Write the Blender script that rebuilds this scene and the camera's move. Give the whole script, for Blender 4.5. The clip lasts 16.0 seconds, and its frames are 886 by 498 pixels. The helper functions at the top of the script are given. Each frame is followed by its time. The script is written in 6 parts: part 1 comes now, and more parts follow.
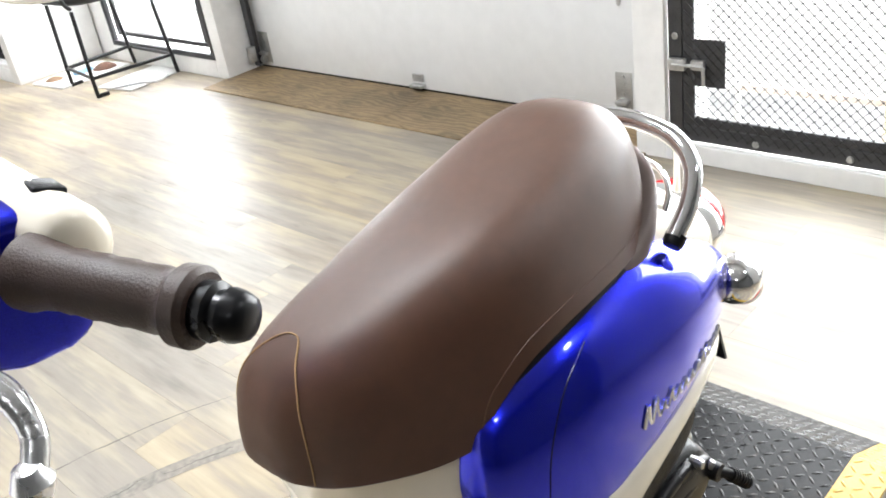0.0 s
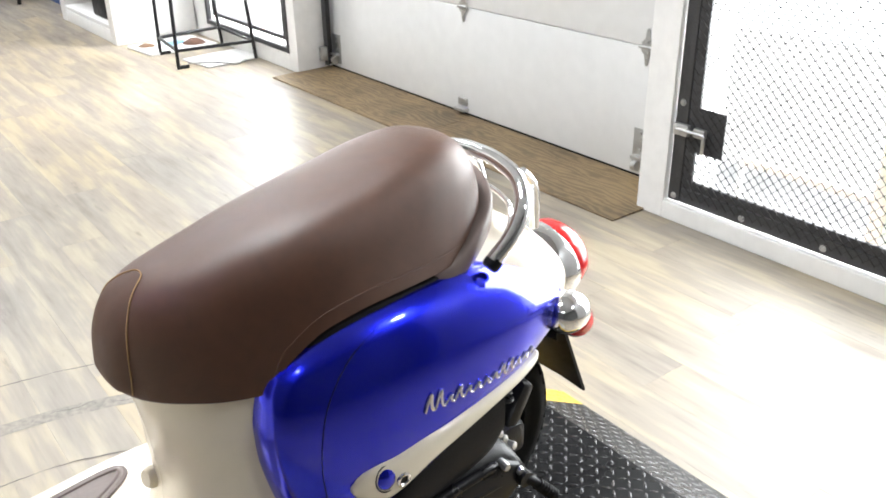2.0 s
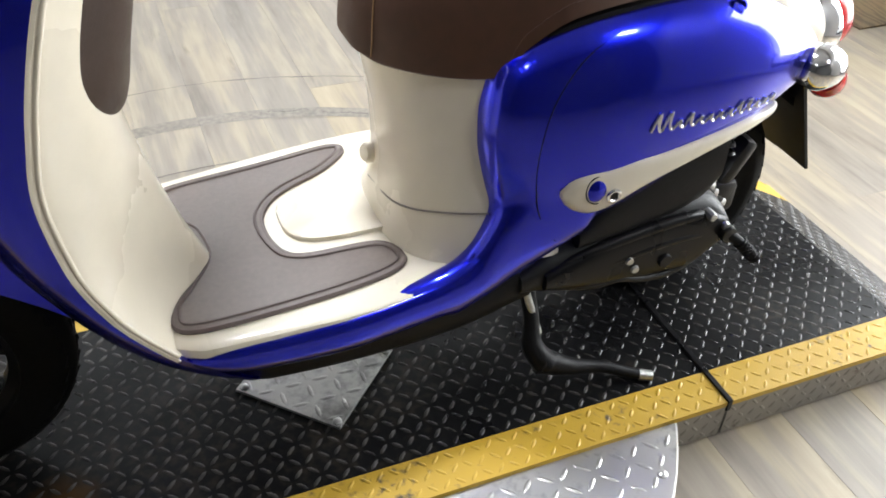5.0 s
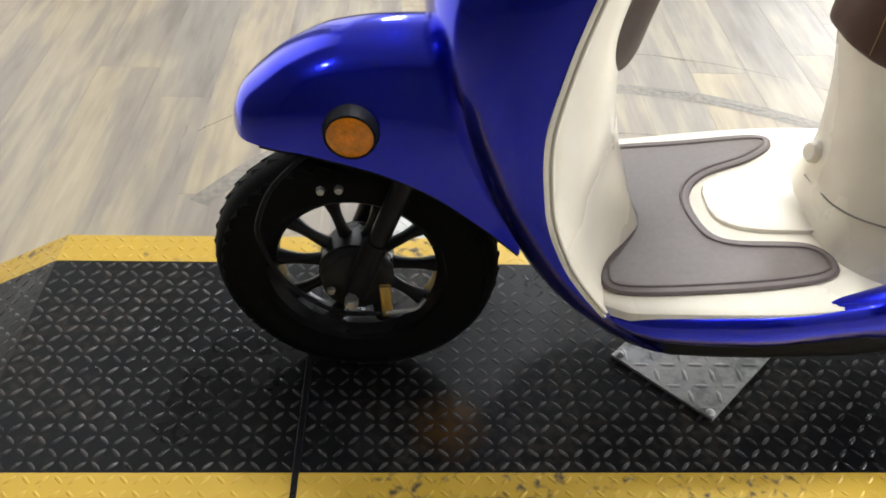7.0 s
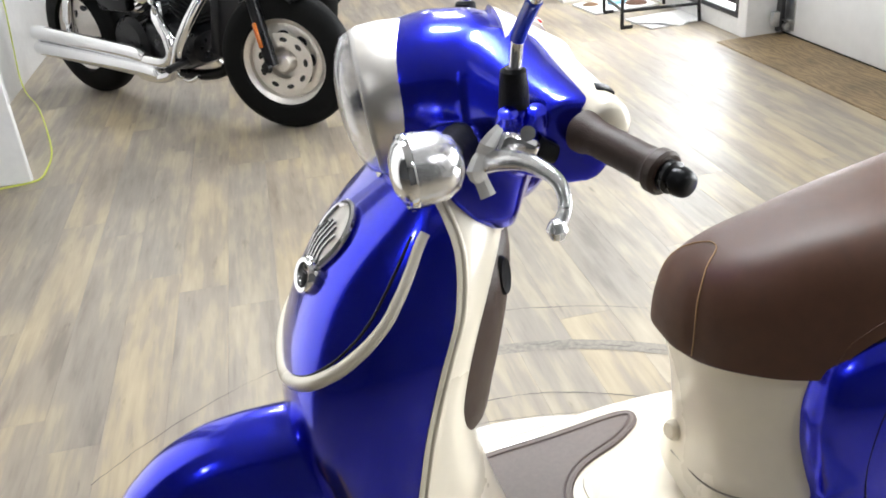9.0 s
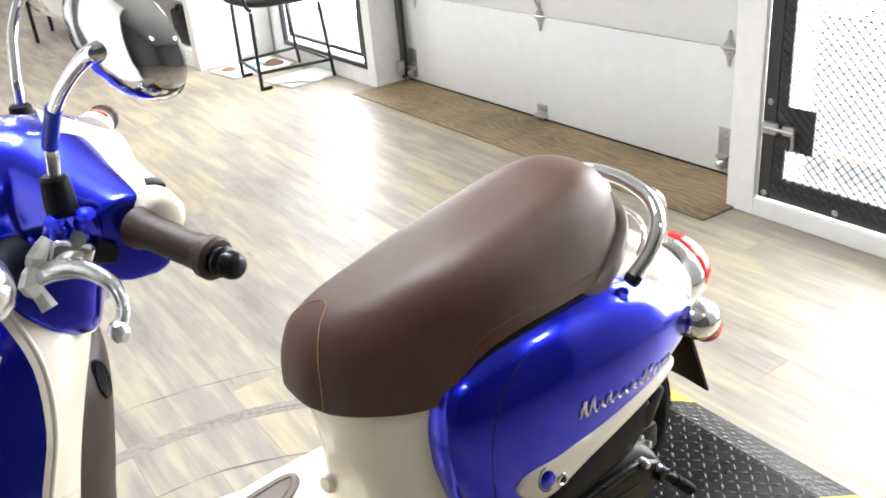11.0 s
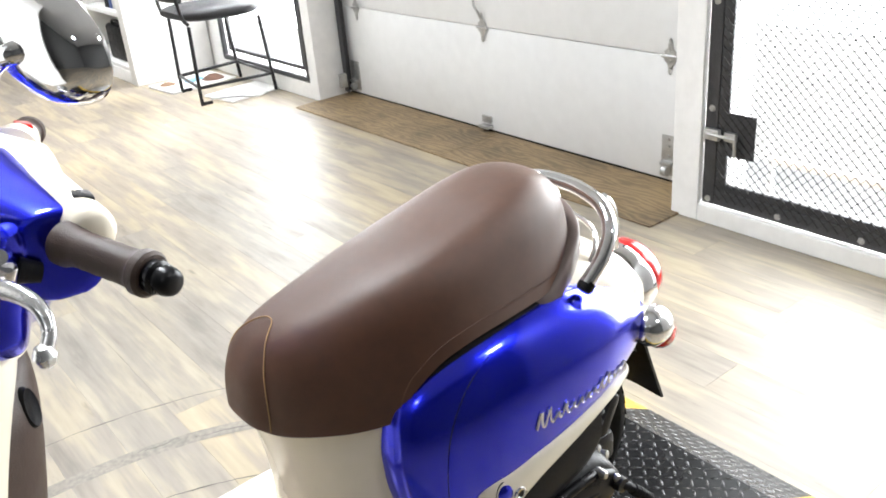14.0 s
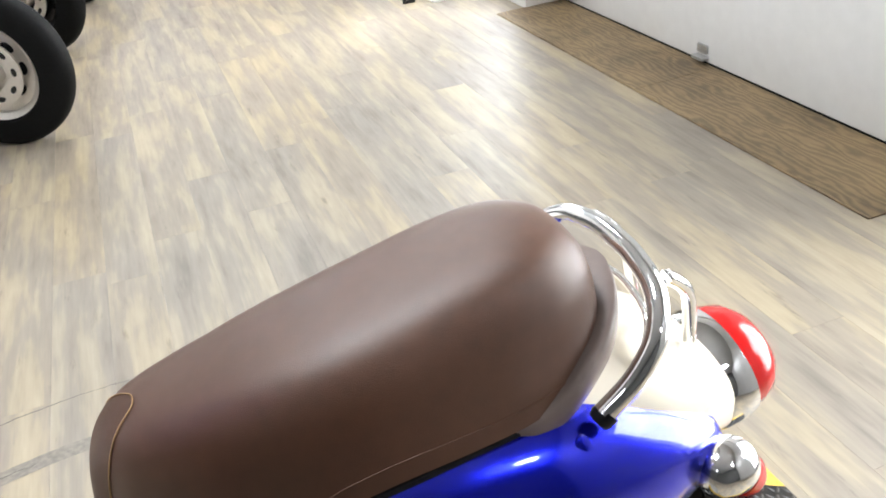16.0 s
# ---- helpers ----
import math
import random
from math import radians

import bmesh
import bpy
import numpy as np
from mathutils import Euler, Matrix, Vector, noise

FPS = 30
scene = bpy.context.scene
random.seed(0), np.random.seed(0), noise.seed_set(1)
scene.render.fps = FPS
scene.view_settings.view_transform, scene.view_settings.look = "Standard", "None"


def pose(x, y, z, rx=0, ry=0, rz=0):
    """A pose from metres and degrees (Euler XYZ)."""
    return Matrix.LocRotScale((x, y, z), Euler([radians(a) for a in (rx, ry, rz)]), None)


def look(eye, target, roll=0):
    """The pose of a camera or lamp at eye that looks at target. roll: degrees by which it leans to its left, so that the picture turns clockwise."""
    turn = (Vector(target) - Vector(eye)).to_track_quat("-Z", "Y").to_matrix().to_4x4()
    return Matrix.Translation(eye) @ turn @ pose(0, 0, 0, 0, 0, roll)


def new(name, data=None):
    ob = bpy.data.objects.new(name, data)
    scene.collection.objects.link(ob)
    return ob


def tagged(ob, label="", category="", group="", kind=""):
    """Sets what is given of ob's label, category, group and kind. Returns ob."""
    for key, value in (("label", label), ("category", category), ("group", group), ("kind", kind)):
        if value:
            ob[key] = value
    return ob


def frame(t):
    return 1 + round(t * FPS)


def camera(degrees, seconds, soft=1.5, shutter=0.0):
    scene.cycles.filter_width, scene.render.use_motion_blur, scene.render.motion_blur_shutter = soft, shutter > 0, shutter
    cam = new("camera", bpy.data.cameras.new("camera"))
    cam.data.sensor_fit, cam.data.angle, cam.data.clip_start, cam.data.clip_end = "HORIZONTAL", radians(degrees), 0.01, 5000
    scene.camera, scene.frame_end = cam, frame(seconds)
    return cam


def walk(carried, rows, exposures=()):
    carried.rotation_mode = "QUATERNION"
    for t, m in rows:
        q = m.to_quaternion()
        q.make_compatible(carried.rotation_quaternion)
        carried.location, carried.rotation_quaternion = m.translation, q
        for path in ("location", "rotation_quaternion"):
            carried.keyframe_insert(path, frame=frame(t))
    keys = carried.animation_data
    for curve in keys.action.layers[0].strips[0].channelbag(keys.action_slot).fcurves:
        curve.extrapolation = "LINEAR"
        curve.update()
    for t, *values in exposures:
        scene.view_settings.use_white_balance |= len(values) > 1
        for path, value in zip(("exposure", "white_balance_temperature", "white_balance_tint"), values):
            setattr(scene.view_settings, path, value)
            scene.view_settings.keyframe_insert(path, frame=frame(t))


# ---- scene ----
cam = camera(54.0, 16.0, 1.8)
PATH = [
    (0, (0.293, -0.62, 1.217), (1.495, 0.68, 0.287), -9.2),
    (0.5, (0.285, -0.798, 1.231), (1.478, 0.519, 0.312), -6.8),
    (1, (0.304, -0.902, 1.263), (1.521, 0.457, 0.442), -4.9),
    (1.5, (0.382, -0.953, 1.271), (1.473, 0.502, 0.438), -2.0),
    (2, (0.397, -0.961, 1.251), (1.483, 0.475, 0.381), -0.8),
    (2.5, (0.389, -0.966, 1.213), (1.469, 0.41, 0.245), 0.3),
    (3, (0.385, -0.971, 1.183), (1.477, 0.342, 0.141), 1.7),
    (3.2, (0.382, -0.975, 1.167), (1.459, 0.334, 0.106), 1.9),
    (5.3, (0.272, -0.978, 1.123), (0.841, 0.470, -0.134), 4.2),
    (5.5, (0.235, -0.965, 1.125), (0.761, 0.494, -0.138), 5.1),
    (6, (0.17, -0.951, 1.11), (0.509, 0.521, -0.2), 3.8),
    (6.5, (0.116, -0.95, 1.113), (0.319, 0.566, -0.176), 3.8),
    (7, (0.079, -0.948, 1.113), (0.154, 0.567, -0.19), 2.4),
    (7.5, (0.065, -0.942, 1.113), (0.055, 0.561, -0.206), 0.7),
    (8, (0.081, -0.918, 1.188), (0.103, 0.708, 0.024), -1.0),
    (8.5, (0.121, -0.91, 1.253), (0.289, 0.758, 0.162), -3.8),
    (9, (0.145, -0.902, 1.313), (0.458, 0.847, 0.394), -5.0),
    (9.5, (0.186, -0.907, 1.344), (0.715, 0.836, 0.52), -5.7),
    (10, (0.228, -0.931, 1.343), (0.951, 0.719, 0.475), -5.7),
    (10.2, (0.222, -0.938, 1.343), (1.052, 0.649, 0.453), -5.1),
    (12.3, (0.289, -0.989, 1.330), (1.318, 0.512, 0.500), -5.8),
    (12.5, (0.288, -0.99, 1.332), (1.321, 0.508, 0.503), -5.9),
    (13, (0.287, -0.984, 1.328), (1.331, 0.497, 0.482), -5.4),
    (13.5, (0.283, -0.965, 1.324), (1.357, 0.491, 0.47), -4.9),
    (14, (0.258, -0.935, 1.32), (1.337, 0.52, 0.473), -5.0),
    (14.5, (0.231, -0.897, 1.331), (1.355, 0.528, 0.49), -8.9),
    (15, (0.386, -0.866, 1.315), (1.388, 0.646, 0.473), -8.8),
    (15.5, (0.562, -0.835, 1.317), (1.309, 0.783, 0.409), -9.0),
    (16, (0.77, -0.711, 1.293), (1.3, 0.927, 0.275), -6.3),
]
walk(cam, [(t, look(eye, target, roll)) for t, eye, target, roll in PATH],
     ((0, -0.2), (1.5, -0.14), (3, -0.16), (5.5, -0.42), (7.5, -0.37), (9, -0.34), (10, -0.28), (12.5, -0.14), (14, -0.15), (15, -0.2), (16, -0.34)))

# ---- world and light ----
world = bpy.data.worlds.new("sky")
scene.world = world
world.use_nodes = True
_n = world.node_tree.nodes
_sky = _n.new("ShaderNodeTexSky")
_sky.sky_type, _sky.sun_disc = "NISHITA", False
_sky.sun_elevation, _sky.sun_rotation = radians(50), radians(200)
world.node_tree.links.new(_sky.outputs[0], _n["Background"].inputs[0])
_n["Background"].inputs[1].default_value = 0.15
scene.view_settings.exposure = 0.0

sun = bpy.data.lights.new("sun", "SUN")
sun.energy, sun.angle, sun.color = 4.5, radians(0.5), (1.0, 0.97, 0.92)
new("sun", sun).matrix_world = look((0, 0, 0), (0.15, 0.75, -1.0))

H = 0.085          # height of the turntable deck
WALL = 2.72        # inner face of the front wall
DOOR = 2.94        # face of the overhead door
CEIL = 3.4


def area_lamp(name, m, sx, sy, watts, colour=(1, 1, 1)):
    lamp = bpy.data.lights.new(name, "AREA")
    lamp.shape, lamp.size, lamp.size_y, lamp.energy, lamp.color = "RECTANGLE", sx, sy, watts, colour
    ob = new(name, lamp)
    ob.matrix_world = m
    return ob


# daylight in the mesh gate and in the window
area_lamp("gate_daylight", look((WALL + 0.35, -0.1, 1.15), (0.0, 0.1, 0.6)), 1.7, 1.9, 170, (0.94, 0.975, 1.0))
area_lamp("window_daylight", look((WALL + 0.30, 4.16, 1.05), (0.0, 3.4, 0.1)), 1.0, 1.7, 120, (0.94, 0.975, 1.0))
# the ceiling lamps' light
LAMPS = ((-2.0, -2.0, 3.4, 14), (2.0, -2.2, 3.4, 29), (0.55, 0.50, 2.75, 68), (1.2, 2.9, 3.4, 50), (-0.4, 5.0, 3.4, 46), (1.5, 5.0, 3.4, 50),
         (-0.4, 7.8, 3.4, 54), (1.5, 7.8, 3.4, 54), (0.5, 10.6, 3.4, 54))
for x, y, z, watts in LAMPS:
    area_lamp("ceiling_light", pose(x, y, z - 0.115), 0.34, 0.34, watts, (0.905, 0.945, 1.0)).data.shape = "DISK"


# ---- small builders ----
def mesh_of(name, bm, material, smooth=True):
    bmesh.ops.recalc_face_normals(bm, faces=bm.faces)
    me = bpy.data.meshes.new(name)
    bm.to_mesh(me)
    bm.free()
    if material:
        me.materials.append(material)
    if smooth:
        for p in me.polygons:
            p.use_smooth = True
        me.set_sharp_from_angle(angle=radians(38))
    return me


def part(name, bm, material, parent, label="", smooth=True):
    ob = new(name, mesh_of(name, bm, material, smooth))
    ob.parent = parent
    return tagged(ob, label)


def thing(name, m, label, category, group="", kind=""):
    ob = new(name)
    ob.empty_display_size = 0.05
    ob.matrix_world = m
    return tagged(ob, label, category, group, kind)


def solid(name, bm, material, label, category, group="", kind="", m=None, smooth=True):
    ob = new(name, mesh_of(name, bm, material, smooth))
    if m is not None:
        ob.matrix_world = m
    return tagged(ob, label, category, group, kind)


def box(x0, x1, y0, y1, z0, z1, bevel=0.0, seg=2, bm=None):
    out = bm or bmesh.new()
    made = bmesh.ops.create_cube(out, size=1.0)["verts"]
    for v in made:
        v.co = Vector((x0 + (v.co.x + 0.5) * (x1 - x0), y0 + (v.co.y + 0.5) * (y1 - y0), z0 + (v.co.z + 0.5) * (z1 - z0)))
    if bevel > 0:
        edges = list({e for v in made for e in v.link_edges})
        bmesh.ops.bevel(out, geom=edges, offset=bevel, segments=seg, affect="EDGES", profile=0.5)
    return out


def loft(rings, cap=True, closed=True, bm=None):
    """Skins rings of points, all of one count."""
    out = bm or bmesh.new()
    rows = [[out.verts.new(p) for p in r] for r in rings]
    n = len(rows[0])
    for a, b in zip(rows, rows[1:]):
        for i in range(n if closed else n - 1):
            out.faces.new((a[i], a[(i + 1) % n], b[(i + 1) % n], b[i]))
    if cap and closed:
        out.faces.new(rows[0])
        out.faces.new(rows[-1])
    return out


def smooth_at(xs, ys, x):
    """A smooth (monotone) curve through a few values."""
    n = len(xs)
    if x <= xs[0]:
        return ys[0]
    if x >= xs[-1]:
        return ys[-1]
    d = [(ys[i + 1] - ys[i]) / (xs[i + 1] - xs[i]) for i in range(n - 1)]
    m = [d[0]] + [0.0 if d[i - 1] * d[i] <= 0 else 2 * d[i - 1] * d[i] / (d[i - 1] + d[i]) for i in range(1, n - 1)] + [d[-1]]
    i = max(k for k in range(n - 1) if xs[k] <= x)
    h = xs[i + 1] - xs[i]
    t = (x - xs[i]) / h
    return ((1 + 2 * t) * (1 - t) ** 2 * ys[i] + t * (1 - t) ** 2 * h * m[i]
            + t * t * (3 - 2 * t) * ys[i + 1] + t * t * (t - 1) * h * m[i + 1])


def spline(points, steps=8, loop=False):
    """A Catmull-Rom line through points."""
    p = [Vector(q) for q in points]
    n = len(p)
    out = []
    for i in range(n if loop else n - 1):
        a, b, c, d = ((p[(i + k) % n] for k in (-1, 0, 1, 2)) if loop else
                      (p[max(i - 1, 0)], p[i], p[i + 1], p[min(i + 2, n - 1)]))
        for s in range(steps):
            t = s / steps
            out.append(0.5 * ((2 * b) + (c - a) * t + (2 * a - 5 * b + 4 * c - d) * t * t + (3 * b - a - 3 * c + d) * t ** 3))
    if not loop:
        out.append(p[-1])
    return out


def tube(points, radius, sides=10, steps=6, loop=False, curved=True, bm=None, flat=1.0):
    """A round bar along a line; radius a number or one for each given point."""
    line = spline(points, steps, loop) if curved else [Vector(p) for p in points]
    n = len(line)
    if isinstance(radius, (int, float)):
        rad = [radius] * n
    else:
        rad = [smooth_at(list(range(len(radius))), list(radius), i / (n - 1) * (len(radius) - 1)) for i in range(n)]
    rings, side = [], None
    for i, p in enumerate(line):
        a, b = line[i - 1] if (i or loop) else line[0], line[(i + 1) % n] if (loop or i < n - 1) else line[-1]
        t = (b - a).normalized()
        if side is None:
            side = t.orthogonal().normalized()
        side = (side - t * side.dot(t)).normalized()
        up = t.cross(side)
        rings.append([p + rad[i] * (math.cos(2 * math.pi * k / sides) * side + flat * math.sin(2 * math.pi * k / sides) * up) for k in range(sides)])
    if loop:
        rings.append(rings[0])
        out = loft(rings, cap=False, bm=bm)
        bmesh.ops.remove_doubles(out, verts=out.verts, dist=1e-6)
        return out
    return loft(rings, bm=bm)


def lathe(profile, m=None, sides=32, bm=None, cap=True):
    """Turns (radius, height) pairs about z, then moves the result by m."""
    m = m or Matrix()
    rings = [[m @ Vector((max(r, 1e-4) * math.cos(2 * math.pi * k / sides), max(r, 1e-4) * math.sin(2 * math.pi * k / sides), h)) for k in range(sides)] for r, h in profile]
    return loft(rings, cap=cap, bm=bm)


def aimed(place, way):
    """A pose at place with z along way."""
    return Matrix.Translation(place) @ Vector(way).to_track_quat("Z", "Y").to_matrix().to_4x4()


def oval(cx, cy, cz, ry, rz, power=2.0, sides=32):
    """A superellipse across x."""
    out = []
    for k in range(sides):
        a = 2 * math.pi * k / sides
        c, s = math.cos(a), math.sin(a)
        out.append(Vector((cx, cy + ry * math.copysign(abs(c) ** (2 / power), c), cz + rz * math.copysign(abs(s) ** (2 / power), s))))
    return out


def plate(outline, z0, z1, bevel=0.0, bm=None):
    """A flat piece with an outline of (x, y) pairs."""
    out = bm or bmesh.new()
    low = [out.verts.new((x, y, z0)) for x, y in outline]
    top = [out.verts.new((x, y, z1)) for x, y in outline]
    n = len(low)
    out.faces.new(low[::-1])
    cap = out.faces.new(top)
    for i in range(n):
        out.faces.new((low[i], low[(i + 1) % n], top[(i + 1) % n], top[i]))
    if bevel:
        bmesh.ops.bevel(out, geom=list(cap.edges), offset=bevel, segments=2, affect="EDGES", profile=0.5)
    return out


def moved(bm, m):
    bmesh.ops.transform(bm, matrix=m, verts=bm.verts)
    return bm


# ---- materials ----
def material(name, colour, rough=0.5, metal=0.0, coat=0.0, noise_scale=0.0, vary=0.0, bump=0.0, bump_scale=200.0, sheen=0.0, spec=0.5, alpha=None, coat_rough=0.03):
    """A surface with its colour broken up by noise at two scales, and fine relief."""
    m = bpy.data.materials.new(name)
    m.use_nodes = True
    nt = m.node_tree
    b = nt.nodes["Principled BSDF"]
    b.inputs["Base Color"].default_value = (*colour, 1)
    b.inputs["Roughness"].default_value, b.inputs["Metallic"].default_value = rough, metal
    b.inputs["Coat Weight"].default_value, b.inputs["Coat Roughness"].default_value = coat, coat_rough
    b.inputs["Specular IOR Level"].default_value = spec
    if sheen:
        b.inputs["Sheen Weight"].default_value = sheen
    co = nt.nodes.new("ShaderNodeTexCoord")
    if vary:
        a = nt.nodes.new("ShaderNodeTexNoise")
        a.inputs["Scale"].default_value, a.inputs["Detail"].default_value = noise_scale, 6
        nt.links.new(co.outputs["Object"], a.inputs["Vector"])
        c = nt.nodes.new("ShaderNodeTexNoise")
        c.inputs["Scale"].default_value, c.inputs["Detail"].default_value = noise_scale * 9, 3
        nt.links.new(co.outputs["Object"], c.inputs["Vector"])
        add = nt.nodes.new("ShaderNodeMath")
        add.operation = "ADD"
        nt.links.new(a.outputs[0], add.inputs[0])
        nt.links.new(c.outputs[0], add.inputs[1])
        ramp = nt.nodes.new("ShaderNodeMapRange")
        ramp.inputs[1].default_value, ramp.inputs[2].default_value = 0.7, 1.3
        ramp.inputs[3].default_value, ramp.inputs[4].default_value = 1 - vary, 1 + vary
        nt.links.new(add.outputs[0], ramp.inputs[0])
        mul = nt.nodes.new("ShaderNodeVectorMath")
        mul.operation = "SCALE"
        mul.inputs[0].default_value = colour
        nt.links.new(ramp.outputs[0], mul.inputs["Scale"])
        nt.links.new(mul.outputs[0], b.inputs["Base Color"])
        rr = nt.nodes.new("ShaderNodeMapRange")
        rr.inputs[1].default_value, rr.inputs[2].default_value = 0.3, 0.7
        rr.inputs[3].default_value, rr.inputs[4].default_value = max(rough - 0.06, 0.02), min(rough + 0.08, 1)
        nt.links.new(a.outputs[0], rr.inputs[0])
        nt.links.new(rr.outputs[0], b.inputs["Roughness"])
    if bump:
        g = nt.nodes.new("ShaderNodeTexNoise")
        g.inputs["Scale"].default_value, g.inputs["Detail"].default_value = bump_scale, 4
        nt.links.new(co.outputs["Object"], g.inputs["Vector"])
        bp = nt.nodes.new("ShaderNodeBump")
        bp.inputs["Strength"].default_value, bp.inputs["Distance"].default_value = bump, 0.002
        nt.links.new(g.outputs[0], bp.inputs["Height"])
        nt.links.new(bp.outputs[0], b.inputs["Normal"])
    return m


def flake_blue(name):
    """Candy blue metallic lacquer under a clear coat."""
    m = material(name, (0.004, 0.006, 0.60), 0.22, 0.92, 1.0, coat_rough=0.02)
    nt = m.node_tree
    b = nt.nodes["Principled BSDF"]
    co = nt.nodes.new("ShaderNodeTexCoord")
    v = nt.nodes.new("ShaderNodeTexVoronoi")
    v.inputs["Scale"].default_value = 1600
    nt.links.new(co.outputs["Object"], v.inputs["Vector"])
    mix = nt.nodes.new("ShaderNodeMix")
    mix.data_type = "RGBA"
    mix.inputs[6].default_value, mix.inputs[7].default_value = (0.005, 0.010, 0.54, 1), (0.013, 0.025, 0.84, 1)
    sep = nt.nodes.new("ShaderNodeSeparateColor")
    nt.links.new(v.outputs["Color"], sep.inputs[0])
    nt.links.new(sep.outputs[0], mix.inputs[0])
    nt.links.new(mix.outputs[2], b.inputs["Base Color"])
    return m


def clear(name, tint=(1, 1, 1), rough=0.03, ior=1.45):
    m = bpy.data.materials.new(name)
    m.use_nodes = True
    b = m.node_tree.nodes["Principled BSDF"]
    b.inputs["Base Color"].default_value = (*tint, 1)
    b.inputs["Roughness"].default_value, b.inputs["IOR"].default_value = rough, ior
    b.inputs["Transmission Weight"].default_value = 1.0
    return m


BLUE = flake_blue("blue_lacquer")
CREAM = material("cream_plastic", (0.78, 0.71, 0.575), 0.26, 0, 0.5, 3, 0.03)
SEAT = material("brown_vinyl", (0.072, 0.0275, 0.0122), 0.45, 0, 0.22, 6, 0.16, 0.25, 900, spec=0.5, sheen=0.02, coat_rough=0.46)
SEATP = material("brown_vinyl_panel", (0.064, 0.0245, 0.011), 0.46, 0, 0.0, 6, 0.16, 0.25, 900, spec=0.50)
PIPING = material("brown_skirt", (0.17, 0.128, 0.112), 0.42, 0, 0, 8, 0.08)
THREAD = material("tan_thread", (0.33, 0.20, 0.09), 0.8)
GRIP = material("brown_rubber", (0.042, 0.023, 0.016), 0.5, 0, 0, 20, 0.12, 0.3, 700)
MAT = material("taupe_rubber", (0.17, 0.138, 0.122), 0.42, 0, 0, 14, 0.10, 0.2, 900)
MATD = material("taupe_rubber_edge", (0.12, 0.09, 0.082), 0.5, 0, 0, 14, 0.10)
TYRE = material("tyre_rubber", (0.0055, 0.0055, 0.0055), 0.6, 0, 0, 15, 0.25, 0.2, 300, spec=0.09)
BLACK = material("black_enamel", (0.005, 0.005, 0.006), 0.30, 0, 0.03, 20, 0.2, spec=0.24)
BLACKP = material("black_plastic", (0.010, 0.010, 0.011), 0.45, 0, 0, 25, 0.25, 0.25, 500, spec=0.14)
CHROME = material("chrome", (0.86, 0.86, 0.87), 0.06, 1.0, 0, 8, 0.03)
SATIN = material("satin_metal", (0.84, 0.80, 0.75), 0.42, 1.0, 0, 8, 0.05)
ALU = material("cast_aluminium", (0.84, 0.84, 0.84), 0.22, 0.9, 0, 20, 0.12, 0.2, 300)
STEEL = material("zinc_steel", (0.50, 0.50, 0.49), 0.38, 0.9, 0, 25, 0.2)
BRASS = material("zinc_yellow", (0.55, 0.38, 0.12), 0.35, 0.9, 0, 25, 0.2)
CASE = material("engine_grey", (0.012, 0.012, 0.0125), 0.40, 0.35, 0, 18, 0.25, 0.3, 300)
RED = material("red_lens", (0.50, 0.010, 0.010), 0.16, 0, 0.25)
AMBER = material("amber_lens", (0.86, 0.27, 0.002), 0.16, 0, 0.6, 90, 0.35, 0.4, 260)
LENS = clear("clear_lens", (0.97, 0.98, 1.0), 0.05)
LENS.node_tree.nodes["Principled BSDF"].inputs["Transmission Weight"].default_value = 0.97
REFL = material("reflector", (0.82, 0.82, 0.83), 0.16, 1.0)
FILM = material("blue_film", (0.02, 0.05, 0.50), 0.25, 0, 0.6)
GLASS_M = material("mirror_glass", (0.90, 0.90, 0.91), 0.01, 1.0)

WHITE = material("white_paint", (0.78, 0.77, 0.75), 0.55, 0, 0, 2.5, 0.05, 0.15, 120)
DOORP = material("door_enamel", (0.76, 0.76, 0.75), 0.38, 0, 0, 1.6, 0.035, 0.10, 260)
CEILP = material("ceiling_paint", (0.46, 0.46, 0.455), 0.8, 0, 0, 2, 0.04)
GATE = material("gate_steel", (0.055, 0.055, 0.058), 0.45, 0.3, 0, 20, 0.25, 0.3, 200)
GATEM = material("mesh_steel", (0.035, 0.034, 0.033), 0.7, 0, 0, 20, 0.25, spec=0.2)
STOOLB = material("black_tube", (0.012, 0.012, 0.013), 0.32, 0.2, 0, 20, 0.2)
VINYL = material("black_vinyl", (0.012, 0.012, 0.015), 0.50, 0, 0, 10, 0.15, 0.3, 500)
TAN = material("tan_fabric", (0.20, 0.115, 0.026), 0.8, 0, 0, 30, 0.12, 0.4, 700)
CARD = material("cardboard_white", (0.62, 0.61, 0.60), 0.6, 0, 0, 6, 0.06)
CARDB = material("blue_print", (0.05, 0.10, 0.30), 0.5, 0, 0, 6, 0.06)
PAPER = material("paper", (0.75, 0.74, 0.72), 0.7, 0, 0, 6, 0.05)
CORD = material("yellow_green_cord", (0.55, 0.60, 0.09), 0.4)
ORANGE = material("orange_paint", (0.62, 0.16, 0.015), 0.25, 0, 0.8)
DGREY = material("gunmetal_paint", (0.018, 0.019, 0.021), 0.25, 0.2, 0.6)


